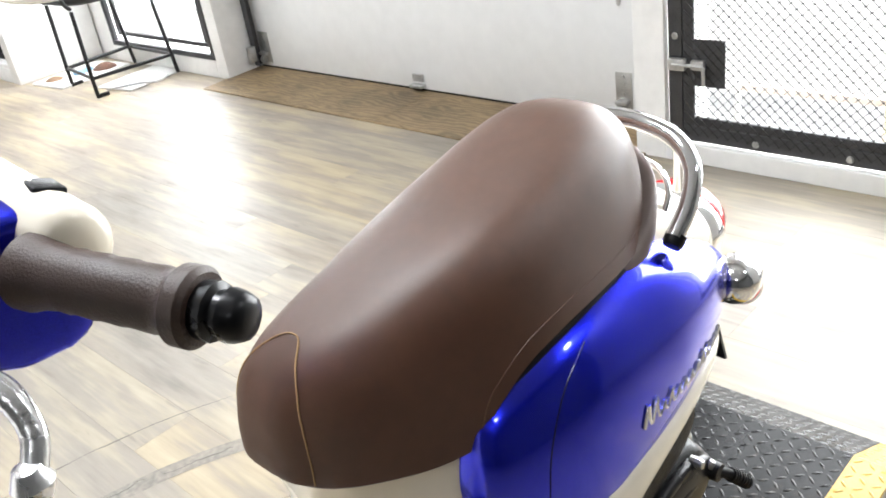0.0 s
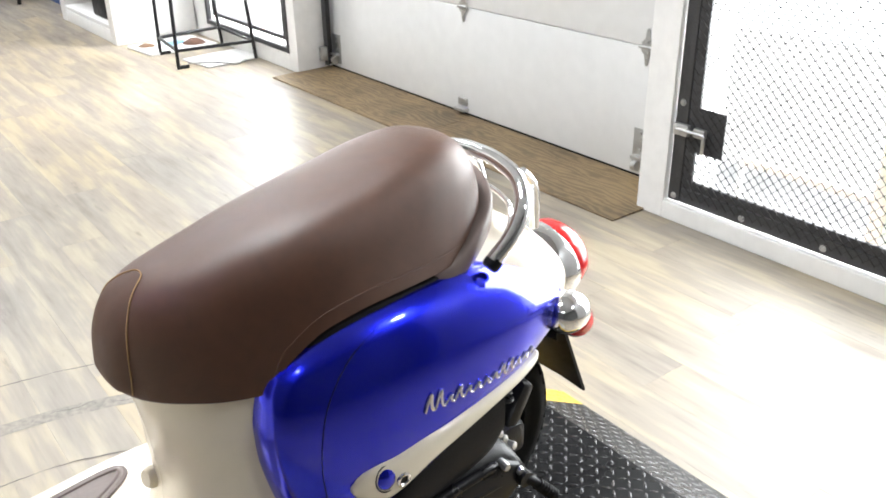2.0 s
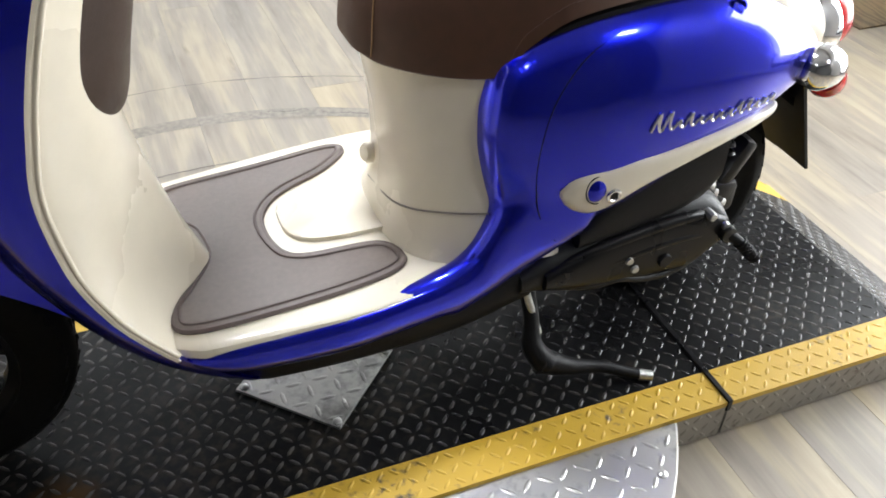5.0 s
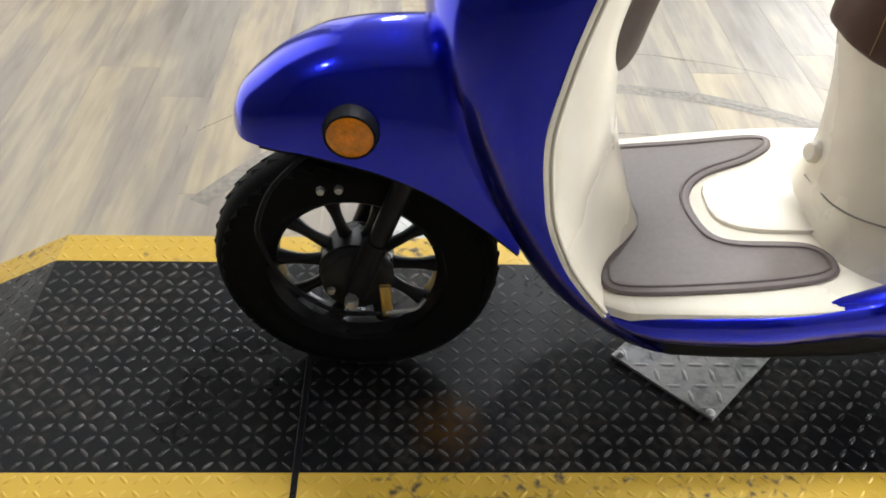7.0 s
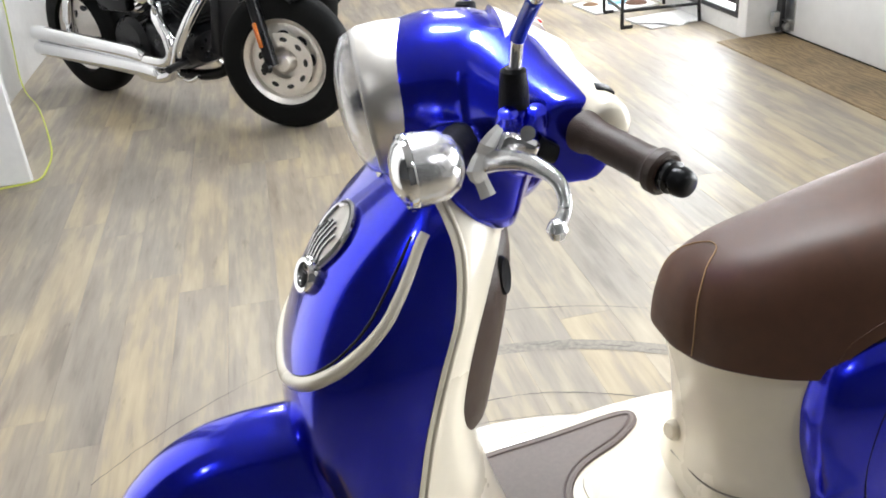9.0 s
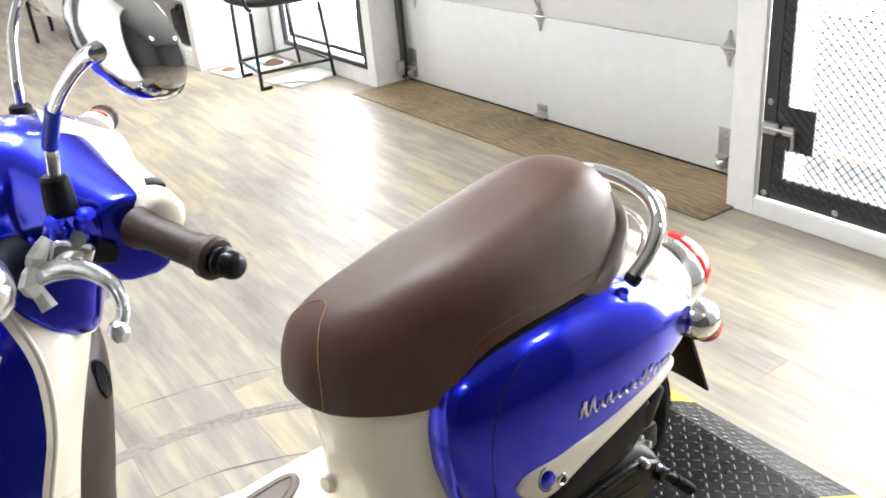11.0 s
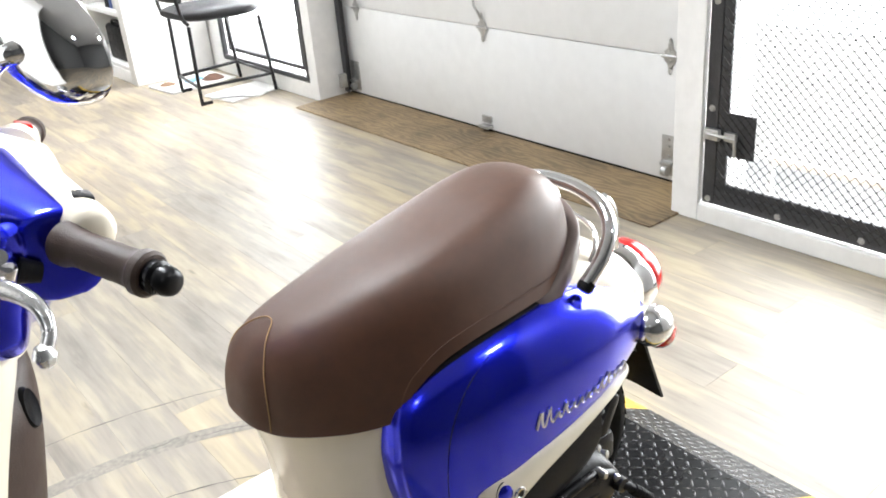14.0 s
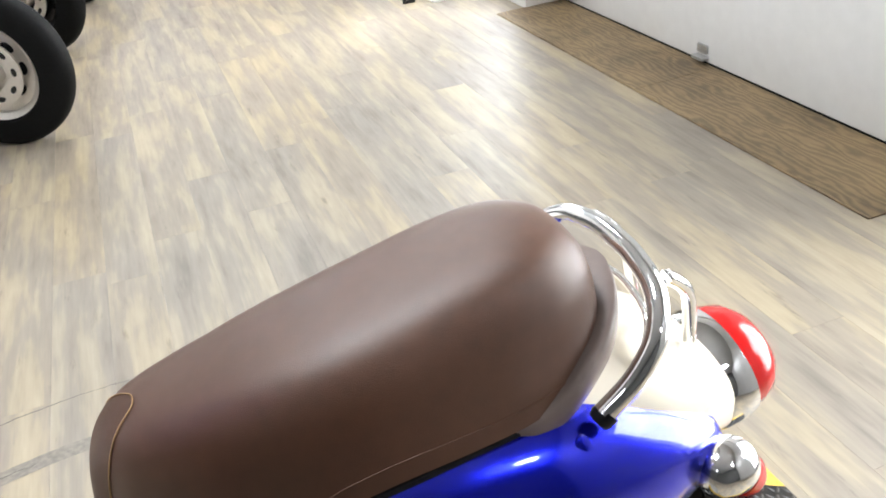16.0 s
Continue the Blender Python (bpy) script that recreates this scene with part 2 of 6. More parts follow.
def wood_floor(name):
    """Vinyl planks: pale yellow to grey-brown streaks along each plank, another tone on each."""
    m = material(name, (0.4, 0.33, 0.24), 0.30, 0, 0, spec=0.5)
    nt = m.node_tree
    N, L = nt.nodes, nt.links
    b = N["Principled BSDF"]
    co = N.new("ShaderNodeTexCoord")
    info = N.new("ShaderNodeObjectInfo")
    geo = N.new("ShaderNodeNewGeometry")
    rnd = N.new("ShaderNodeMath")
    rnd.operation = "ADD"
    L.new(info.outputs["Random"], rnd.inputs[0])
    L.new(geo.outputs["Random Per Island"], rnd.inputs[1])
    shift = N.new("ShaderNodeVectorMath")
    shift.operation = "MULTIPLY_ADD"
    comb = N.new("ShaderNodeCombineXYZ")
    for k in range(3):
        L.new(rnd.outputs[0], comb.inputs[k])
    L.new(comb.outputs[0], shift.inputs[0])
    shift.inputs[1].default_value = (37.0, 53.0, 11.0)
    L.new(co.outputs["Object"], shift.inputs[2])

    def grain(sx, sy, scale, detail):
        mp = N.new("ShaderNodeMapping")
        mp.inputs["Scale"].default_value = (sx, sy, 1)
        L.new(shift.outputs[0], mp.inputs["Vector"])
        t = N.new("ShaderNodeTexNoise")
        t.inputs["Scale"].default_value, t.inputs["Detail"].default_value, t.inputs["Roughness"].default_value = scale, detail, 0.62
        L.new(mp.outputs[0], t.inputs["Vector"])
        return t
    wide, fine, blot = grain(1, 0.10, 19, 6), grain(1, 0.05, 90, 4), grain(1, 0.20, 9, 3)
    r1 = N.new("ShaderNodeValToRGB")
    e = r1.color_ramp.elements
    e[0].position, e[0].color = 0.35, (0.182, 0.151, 0.117, 1)
    e[1].position, e[1].color = 0.66, (0.395, 0.321, 0.208, 1)
    for at, tone in ((0.44, (0.250, 0.209, 0.163, 1)), (0.49, (0.272, 0.226, 0.170, 1)), (0.54, (0.330, 0.268, 0.176, 1))):
        e.new(at).color = tone
    mixv = N.new("ShaderNodeMath")
    mixv.operation = "MULTIPLY_ADD"
    mixv.inputs[1].default_value = 0.42
    L.new(wide.outputs[0], mixv.inputs[0])
    add2 = N.new("ShaderNodeMath")
    add2.operation = "MULTIPLY"
    add2.inputs[1].default_value = 0.58
    L.new(blot.outputs[0], add2.inputs[0])
    L.new(add2.outputs[0], mixv.inputs[2])
    L.new(mixv.outputs[0], r1.inputs[0])
    mul = N.new("ShaderNodeMix")
    mul.data_type, mul.blend_type = "RGBA", "MULTIPLY"
    mul.inputs[0].default_value = 0.30
    r2 = N.new("ShaderNodeValToRGB")
    r2.color_ramp.elements[0].position, r2.color_ramp.elements[0].color = 0.3, (0.68, 0.67, 0.65, 1)
    r2.color_ramp.elements[1].position, r2.color_ramp.elements[1].color = 0.62, (1.1, 1.08, 1.05, 1)
    L.new(fine.outputs[0], r2.inputs[0])
    knot = grain(1, 0.16, 34, 5)
    kr = N.new("ShaderNodeMapRange")
    kr.inputs[1].default_value, kr.inputs[2].default_value, kr.inputs[3].default_value, kr.inputs[4].default_value = 0.63, 0.75, 1.0, 0.66
    L.new(knot.outputs[0], kr.inputs[0])
    ks = N.new("ShaderNodeVectorMath")
    ks.operation = "SCALE"
    L.new(r1.outputs[0], ks.inputs[0])
    L.new(kr.outputs[0], ks.inputs["Scale"])
    L.new(ks.outputs[0], mul.inputs[6])
    L.new(r2.outputs[0], mul.inputs[7])
    hsv = N.new("ShaderNodeHueSaturation")
    vr = N.new("ShaderNodeMapRange")
    vr.inputs[2].default_value, vr.inputs[3].default_value, vr.inputs[4].default_value = 2.0, 0.88, 1.12
    L.new(rnd.outputs[0], vr.inputs[0])
    L.new(vr.outputs[0], hsv.inputs["Value"])
    sr = N.new("ShaderNodeMapRange")
    sr.inputs[1].default_value, sr.inputs[2].default_value, sr.inputs[3].default_value, sr.inputs[4].default_value = 0.3, 1.6, 0.72, 1.02
    L.new(rnd.outputs[0], sr.inputs[0])
    L.new(sr.outputs[0], hsv.inputs["Saturation"])
    L.new(mul.outputs[2], hsv.inputs["Color"])
    L.new(hsv.outputs[0], b.inputs["Base Color"])
    rr = N.new("ShaderNodeMapRange")
    rr.inputs[1].default_value, rr.inputs[2].default_value, rr.inputs[3].default_value, rr.inputs[4].default_value = 0.3, 0.7, 0.50, 0.37
    L.new(wide.outputs[0], rr.inputs[0])
    L.new(rr.outputs[0], b.inputs["Roughness"])
    bp = N.new("ShaderNodeBump")
    bp.inputs["Strength"].default_value, bp.inputs["Distance"].default_value = 0.25, 0.001
    L.new(fine.outputs[0], bp.inputs["Height"])
    L.new(bp.outputs[0], b.inputs["Normal"])
    return m


PLANK = wood_floor("vinyl_plank")


def plywood(name):
    m = material(name, (0.3, 0.2, 0.1), 0.55)
    nt = m.node_tree
    N, L = nt.nodes, nt.links
    b = N["Principled BSDF"]
    co = N.new("ShaderNodeTexCoord")
    mp = N.new("ShaderNodeMapping")
    mp.inputs["Scale"].default_value = (3.4, 0.9, 1)
    L.new(co.outputs["Object"], mp.inputs["Vector"])
    w = N.new("ShaderNodeTexWave")
    w.wave_type = "BANDS"
    w.inputs["Scale"].default_value, w.inputs["Distortion"].default_value = 3.6, 16
    w.inputs["Detail"].default_value, w.inputs["Detail Scale"].default_value = 3, 1.2
    L.new(mp.outputs[0], w.inputs["Vector"])
    n = N.new("ShaderNodeTexNoise")
    n.inputs["Scale"].default_value, n.inputs["Detail"].default_value = 3, 6
    L.new(co.outputs["Object"], n.inputs["Vector"])
    mx = N.new("ShaderNodeMath")
    mx.operation = "MULTIPLY_ADD"
    mx.inputs[1].default_value = 0.30
    L.new(w.outputs[0], mx.inputs[0])
    L.new(n.outputs[0], mx.inputs[2])
    r = N.new("ShaderNodeValToRGB")
    r.color_ramp.elements[0].position, r.color_ramp.elements[0].color = 0.35, (0.100, 0.068, 0.036, 1)
    r.color_ramp.elements[1].position, r.color_ramp.elements[1].color = 0.95, (0.300, 0.208, 0.105, 1)
    L.new(mx.outputs[0], r.inputs[0])
    L.new(r.outputs[0], b.inputs["Base Color"])
    return m


PLY = plywood("worn_plywood")


def worn_paint(name, colour, under, amount=0.35, rough=0.4, metal=0.0):
    """Paint on tread plate, scuffed through to what lies under it."""
    m = material(name, colour, rough, metal)
    nt = m.node_tree
    N, L = nt.nodes, nt.links
    b = N["Principled BSDF"]
    co = N.new("ShaderNodeTexCoord")
    n1, n2 = N.new("ShaderNodeTexNoise"), N.new("ShaderNodeTexNoise")
    n1.inputs["Scale"].default_value, n1.inputs["Detail"].default_value = 5, 8
    n2.inputs["Scale"].default_value, n2.inputs["Detail"].default_value = 60, 5
    for n in (n1, n2):
        L.new(co.outputs["Object"], n.inputs["Vector"])
    mu = N.new("ShaderNodeMath")
    mu.operation = "MULTIPLY"
    L.new(n1.outputs[0], mu.inputs[0])
    L.new(n2.outputs[0], mu.inputs[1])
    r = N.new("ShaderNodeMapRange")
    r.inputs[1].default_value, r.inputs[2].default_value = 0.40 - 0.25 * amount, 0.46 - 0.1 * amount
    L.new(mu.outputs[0], r.inputs[0])
    mix = N.new("ShaderNodeMix")
    mix.data_type = "RGBA"
    mix.inputs[6].default_value, mix.inputs[7].default_value = (*colour, 1), (*under, 1)
    L.new(r.outputs[0], mix.inputs[0])
    L.new(mix.outputs[2], b.inputs["Base Color"])
    rr = N.new("ShaderNodeMapRange")
    rr.inputs[1].default_value, rr.inputs[2].default_value, rr.inputs[3].default_value, rr.inputs[4].default_value = 0.3, 0.7, rough - 0.08, rough + 0.15
    L.new(n1.outputs[0], rr.inputs[0])
    L.new(rr.outputs[0], b.inputs["Roughness"])
    return m


DECK = worn_paint("black_deck_paint", (0.006, 0.006, 0.0065), (0.022, 0.018, 0.014), 0.5, 0.30, 0.0)


def rust_stain(m, at, size, colour):
    """A brown stain bleeding into the paint round one spot."""
    N, L = m.node_tree.nodes, m.node_tree.links
    b = N["Principled BSDF"]
    co, mp, gr, nz = N.new("ShaderNodeTexCoord"), N.new("ShaderNodeMapping"), N.new("ShaderNodeTexGradient"), N.new("ShaderNodeTexNoise")
    mp.vector_type = "TEXTURE"
    mp.inputs["Location"].default_value, mp.inputs["Scale"].default_value = at, size
    L.new(co.outputs["Object"], mp.inputs["Vector"])
    L.new(mp.outputs[0], gr.inputs["Vector"])
    gr.gradient_type = "SPHERICAL"
    nz.inputs["Scale"].default_value, nz.inputs["Detail"].default_value = 45, 6
    L.new(co.outputs["Object"], nz.inputs["Vector"])
    mu, rg, mix = N.new("ShaderNodeMath"), N.new("ShaderNodeMapRange"), N.new("ShaderNodeMix")
    mu.operation = "MULTIPLY"
    L.new(gr.outputs[1], mu.inputs[0])
    L.new(nz.outputs[0], mu.inputs[1])
    rg.inputs[1].default_value, rg.inputs[2].default_value = 0.08, 0.40
    L.new(mu.outputs[0], rg.inputs[0])
    mix.data_type = "RGBA"
    L.new(rg.outputs[0], mix.inputs[0])
    L.new(b.inputs["Base Color"].links[0].from_socket, mix.inputs[6])
    mix.inputs[7].default_value = (*colour, 1)
    L.new(mix.outputs[2], b.inputs["Base Color"])


rust_stain(DECK, (0.138, -0.148, 0.085), (0.075, 0.085, 0.06), (0.055, 0.028, 0.008))
DECK.node_tree.nodes["Principled BSDF"].inputs["Specular IOR Level"].default_value = 0.15
TREAD = worn_paint("black_tread_worn", (0.012, 0.012, 0.013), (0.060, 0.055, 0.048), 0.9, 0.26, 0.0)
TREAD.node_tree.nodes["Principled BSDF"].inputs["Specular IOR Level"].default_value = 0.38
YELLOW = worn_paint("yellow_deck_paint", (0.52, 0.325, 0.030), (0.08, 0.06, 0.035), 0.30, 0.40)
BARE = worn_paint("bare_tread_plate", (0.44, 0.43, 0.41), (0.26, 0.26, 0.25), 0.5, 0.36, 0.85)
SIDE = worn_paint("grey_deck_side", (0.30, 0.28, 0.25), (0.12, 0.10, 0.08), 0.4, 0.42, 0.6)
MARK = material("dark_rub_mark", (0.085, 0.075, 0.062), 0.5, 0, 0, 8, 0.35)
SKY = bpy.data.materials.new("bright_outdoors")
SKY.use_nodes = True
_b = SKY.node_tree.nodes["Principled BSDF"]
_b.inputs["Base Color"].default_value = (0.8, 0.8, 0.8, 1)
_b.inputs["Emission Color"].default_value, _b.inputs["Emission Strength"].default_value = (0.93, 0.97, 1.0, 1), 2.6
TUBELIGHT = bpy.data.materials.new("lamp_diffuser")
TUBELIGHT.use_nodes = True
_b = TUBELIGHT.node_tree.nodes["Principled BSDF"]
_b.inputs["Emission Color"].default_value, _b.inputs["Emission Strength"].default_value = (0.95, 0.98, 1.0, 1), 9.0


# ---- the room ----
def setting(name, bm, mat, label, smooth=False):
    return solid(name, bm, mat, label, "room", kind="structure", smooth=smooth)


WEST, BACK, LEFT, NEAR = -1.30, -3.6, 13.0, -3.6     # far ends of the room
T = 0.16
setting("ground", box(-40, 60, -40, 60, -0.40, -0.06), material("concrete_yard", (0.55, 0.54, 0.52), 0.9, 0, 0, 4, 0.2), "pale concrete yard outside the shop")
floor = setting("floor", box(BACK, WALL + 0.34, NEAR, LEFT, -0.06, -0.005), material("plank_joint", (0.15, 0.12, 0.085), 0.7, 0, 0, 6, 0.2), "floor of pale worn vinyl planks")
setting("ceiling", box(BACK, WALL + 0.3, NEAR, LEFT, CEIL, CEIL + 0.1), CEILP, "pale painted ceiling")
setting("wall_west_1", box(WEST - T, WEST, 2.83, LEFT, 0, CEIL), WHITE, "plain white painted wall")
# unseen walls, darkened so that lacquer and seat reflect little from this side
DIM = material("dark_unseen_wall", (0.09, 0.09, 0.0885), 0.6, 0, 0, 3, 0.1)
setting("wall_west_2", box(BACK - T, BACK, NEAR, 2.83, 0, CEIL), DIM, "unseen room wall, kept dark for the reflections")
setting("wall_west_3", box(BACK, WEST - T, 2.83, 2.83 + T, 0, CEIL), WHITE, "plain white painted wall")
setting("wall_south", box(BACK, WALL, NEAR - T, NEAR, 0, CEIL), DIM, "unseen room wall, kept dark for the reflections")
setting("wall_north", box(BACK, WALL, LEFT, LEFT + T, 0, CEIL), WHITE, "plain white painted wall")

DY0, DY1 = 1.045, 3.455       # the overhead door's opening
GY0, GY1, GZ0, GZ1 = -1.0, 0.825, 0.065, 2.1    # the mesh gate's opening
WY0, WY1, WZ0, WZ1 = 3.548, 4.69, 0.098, 2.05      # the window's opening
for name, y0, y1, z0, z1, x1 in (
        ("wall_east_1", NEAR, GY0, 0, CEIL, 0.16), ("wall_east_2", GY0, GY1, GZ1, CEIL, 0.16), ("wall_east_3", GY0, GY1, 0, GZ0, 0.16),
        ("wall_east_4", GY1, DY0 - 0.105, 0, CEIL, 0.30), ("wall_east_5", DY0 - 0.105, DY1, 2.45, CEIL, 0.30), ("wall_east_6", DY1, WY0, 0, CEIL, 0.30),
        ("wall_east_7", WY0, WY1, WZ1, CEIL, 0.16), ("wall_east_8", WY0, WY1, 0, WZ0, 0.16), ("wall_east_9", WY1, LEFT, 0, CEIL, 0.16)):
    setting(name, box(WALL, WALL + x1, y0, y1, z0, z1, 0.004), WHITE, "white painted wall with scuffs")
setting("door_reveal", box(DOOR - 0.05, DOOR + 0.12, DY0 - 0.145, DY0 - 0.100, 0, 2.45, 0.003), WHITE, "white painted door jamb")

# bright daylight beyond the gate and the window
setting("backdrop_1", box(WALL + 3.2, WALL + 3.22, -6.0, 4.2, -0.05, 5.0), SKY, "blown-out daylight outside")
setting("backdrop_2", box(WALL + 1.2, WALL + 1.22, 3.3, 7.5, -0.04, 3.5), SKY, "blown-out daylight outside")

# white partition with its end board
setting("partition", box(-1.29, -1.19, 0.2, 1.792, 0, CEIL - 0.01, 0.004), WHITE, "white painted partition")
setting("trim", box(-1.29, -1.142, 1.794, 1.852, 0, 2.3, 0.004), WHITE, "white painted door casing")
setting("door_1", box(-1.255, -1.205, 1.856, 2.828, 0.016, 2.25, 0.003), material("dark_door_paint", (0.050, 0.050, 0.046), 0.5, 0, 0, 4, 0.12, 0.15, 160), "closed dark grey flush door beside the partition")
setting("threshold", box(-1.172, -1.125, 1.858, 2.722, 0.001, 0.012, 0.003), material("threshold_metal", (0.42, 0.42, 0.41), 0.4, 0.5, 0, 12, 0.15), "worn pale metal door threshold")
setting("partition_end", box(-1.13, -0.930, 2.832, 2.868, 0, 2.3, 0.004), WHITE, "white end board of the partition")

# ---- overhead door ----
door = thing("overhead_door", pose(DOOR, 0, 0), "closed white sectional overhead door with zinc hinges", "garage door")
PH = 0.499
for k in range(5):
    z0 = 0.018 + k * PH
    bm = box(0, 0.045, DY0 - 0.09, DY1 + 0.03, z0 + 0.0015, z0 + PH - 0.0015, 0.003)
    part("door_panel", bm, DOORP, door)
part("bottom_seal", box(0.004, 0.05, DY0 - 0.09, DY1 + 0.03, 0.004, 0.0185, 0.004), BLACKP, door, "black rubber bottom seal")


def hinge(y, z, big=1.0):
    bm = bmesh.new()
    for sgn in (1, -1):
        plate([(a * big, b * sgn * big) for a, b in ((-0.024, 0.004), (-0.028, 0.016), (-0.012, 0.030), (-0.007, 0.062), (0, 0.070), (0.007, 0.062), (0.012, 0.030), (0.028, 0.016), (0.024, 0.004))][::sgn], 0.0, 0.003, 0.0, bm)
    moved(bm, Matrix.Translation((-0.004, y, z)) @ Matrix(((0, 0, -1, 0), (1, 0, 0, 0), (0, 1, 0, 0), (0, 0, 0, 1))))
    h = part("hinge", bm, STEEL, door, "zinc plated door hinge", False)
    part("hinge_pin", tube([(-0.010, y - 0.034 * big, z), (-0.010, y + 0.034 * big, z)], 0.0065, 10, 1, curved=False), STEEL, h)
    for dz in (-0.045, -0.02, 0.02, 0.045):
        part("hinge_bolt", lathe([(0.0, 0.004), (0.005, 0.003), (0.006, -0.002), (0.0, -0.002)], aimed((-0.007, y, z + dz * big), (-1, 0, 0)), 8), STEEL, h)


for k in (1, 2, 3):
    for y in (DY0 + 0.085, 2.216, DY1 - 0.16):
        hinge(y, 0.018 + k * PH, 1.0)
# pull rope hook above the middle hinge
part("lift_hook", tube([(-0.012, 2.216, 0.56), (-0.03, 2.222, 0.60), (-0.03, 2.240, 0.625), (-0.022, 2.246, 0.70), (-0.022, 2.246, 0.86)], 0.006, 10, 6), STEEL, door, "bent steel pull rod")
brk = bmesh.new()
box(-0.012, 0.0, 2.185, 2.250, 0.055, 0.090, 0.002, 1, brk)
box(-0.035, 0.0, 2.180, 2.255, 0.030, 0.044, 0.002, 1, brk)
part("step_plate", brk, STEEL, door, "small zinc lift plate")
for y0, y1 in ((DY0 + 0.045, DY0 + 0.115), (DY1 - 0.115, DY1 - 0.03)):
    c = part("corner_bracket", box(-0.004, 0.0, y0, y1, 0.04, 0.205, 0.001), STEEL, door, "zinc corner bracket")
    part("bracket_roller", lathe([(0.0, 0.012), (0.020, 0.012), (0.022, 0.0), (0.020, -0.012), (0.0, -0.012)], aimed((-0.022, (y0 + y1) / 2, 0.062), (0, 1, 0)), 18), STEEL, c)
    part("bracket_pin", box(-0.03, 0.0, y0 + 0.01, y1 - 0.01, 0.085, 0.10, 0.003), STEEL, c)
    for dz in (0.12, 0.16, 0.19):
        part("bracket_bolt", lathe([(0.0, 0.004), (0.006, 0.003), (0.007, -0.002), (0.0, -0.002)], aimed((-0.006, (y0 + y1) / 2, dz), (-1, 0, 0)), 8), STEEL, c)
for y in (DY0 - 0.097, DY1 - 0.062):
    tr = bmesh.new()
    box(-0.055, -0.050, y, y + 0.042, 0.03, 2.4, 0, 1, tr)
    box(-0.055, -0.005, y + (0.0 if y < 2 else 0.038), y + (0.004 if y < 2 else 0.042), 0.03, 2.4, 0, 1, tr)
    part("track", tr, GATE, door, "dark steel roller track", False)
    part("track_bracket", box(-0.095, -0.05, y + 0.004, y + 0.034, 0.06, 0.14, 0.002), STEEL, door)

# worn plywood ramp in front of the door
ramp = thing("threshold_ramp", pose(0, 0, 0), "stained worn plywood threshold ramp on the floor", "ramp")
for y0, y1 in ((0.905, 2.131), (2.1335, 3.462)):
    sec = [(2.566, 0.001), (2.566, 0.006), (DOOR - 0.002, 0.013), (DOOR - 0.002, 0.001)]
    part("plywood_sheet", loft([[Vector((x, y, z)) for x, z in sec] for y in (y0, (y0 + y1) / 2, y1)]), PLY, ramp, "", False)
part("front_edge", box(2.556, 2.5655, 0.905, 3.462, 0.001, 0.0055, 0.001), PLY, ramp, "frayed front edge", False)

# ---- mesh gate ----
gate = thing("mesh_gate", pose(WALL + 0.02, 0, 0), "dark steel gate with expanded metal mesh and a sliding bolt", "gate")


def bar(name, y0, y1, z0, z1, d=0.0, t=0.012, label=""):
    return part(name, box(d, d + t, y0, y1, z0, z1, 0.002), GATE, gate, label)


part("outer_bar", box(0, 0.012, GY1 - 0.052, GY1 - 0.004, GZ0 + 0.005, GZ1 - 0.01, 0.002), GATE, gate)
bar("gate_stile", GY1 - 0.092, GY1 - 0.0525, GZ0 + 0.02, GZ1 - 0.02, 0.004)
part("sill_bar", box(0, 0.012, GY0 + 0.01, GY1 - 0.056, GZ0 + 0.006, GZ0 + 0.058, 0.002), GATE, gate)
bar("gate_rail", GY0 + 0.02, GY1 - 0.094, GZ0 + 0.0585, GZ0 + 0.090, 0.004)
bar("gate_top", GY0 + 0.02, GY1 - 0.094, GZ1 - 0.08, GZ1 - 0.03, 0.004)
bar("gate_stile_far", GY0 + 0.01, GY0 + 0.06, GZ0 + 0.092, GZ1 - 0.09, 0.004)
for y, z in [(GY1 - 0.028, z) for z in (0.088, 0.42, 0.78, 1.3)] + [(y, 0.092) for y in (0.52, 0.231, -0.06, -0.35)]:
    part("coach_bolt", lathe([(0.0, 0.007), (0.008, 0.006), (0.012, 0.0), (0.0, 0.0)], aimed((0, y, z), (-1, 0, 0)), 16), STEEL, gate, "zinc coach bolt")
# expanded metal
mv, mf = [], []


def strand(p, q, w=0.0006, d=0.003):
    n = len(mv)
    a, b = Vector(p), Vector(q)
    up = (b - a).normalized().cross(Vector((1, 0, 0))) * w
    for c in (a, b):
        mv.extend([c - up + Vector((d, 0, 0)), c + up + Vector((d, 0, 0)), c + up, c - up])
    for i in range(4):
        mf.append((n + i, n + (i + 1) % 4, n + 4 + (i + 1) % 4, n + 4 + i))


CW_, CH_ = 0.034, 0.0165
ya, za = GY1 - 0.076, GZ0 + 0.030
for i in range(int((ya + 0.75) / CW_)):
    for j in range(int((1.35 - za) / CH_)):
        y, z = ya - i * CW_, za + j * CH_
        off = CW_ / 2 if j % 2 else 0
        strand((-0.0035, y - off, z), (-0.0035, y - off - CW_ / 2, z + CH_))
        strand((-0.0035, y - off, z), (-0.0035, y - off + CW_ / 2, z + CH_))
        strand((-0.0042, y - off - 0.0032, z), (-0.0042, y - off + 0.0032, z), 0.0014, 0.005)
me = bpy.data.meshes.new("expanded_mesh")
me.from_pydata(mv, [], mf)
me.materials.append(GATEM)
em = new("expanded_mesh", me)
em.parent = gate
tagged(em, "dark expanded metal mesh", kind="stuff")
part("lock_plate", box(0.0016, 0.0036, 0.625, ya - 0.018, 0.262, 0.415, 0.0), GATE, gate, "dark steel plate behind the mesh")
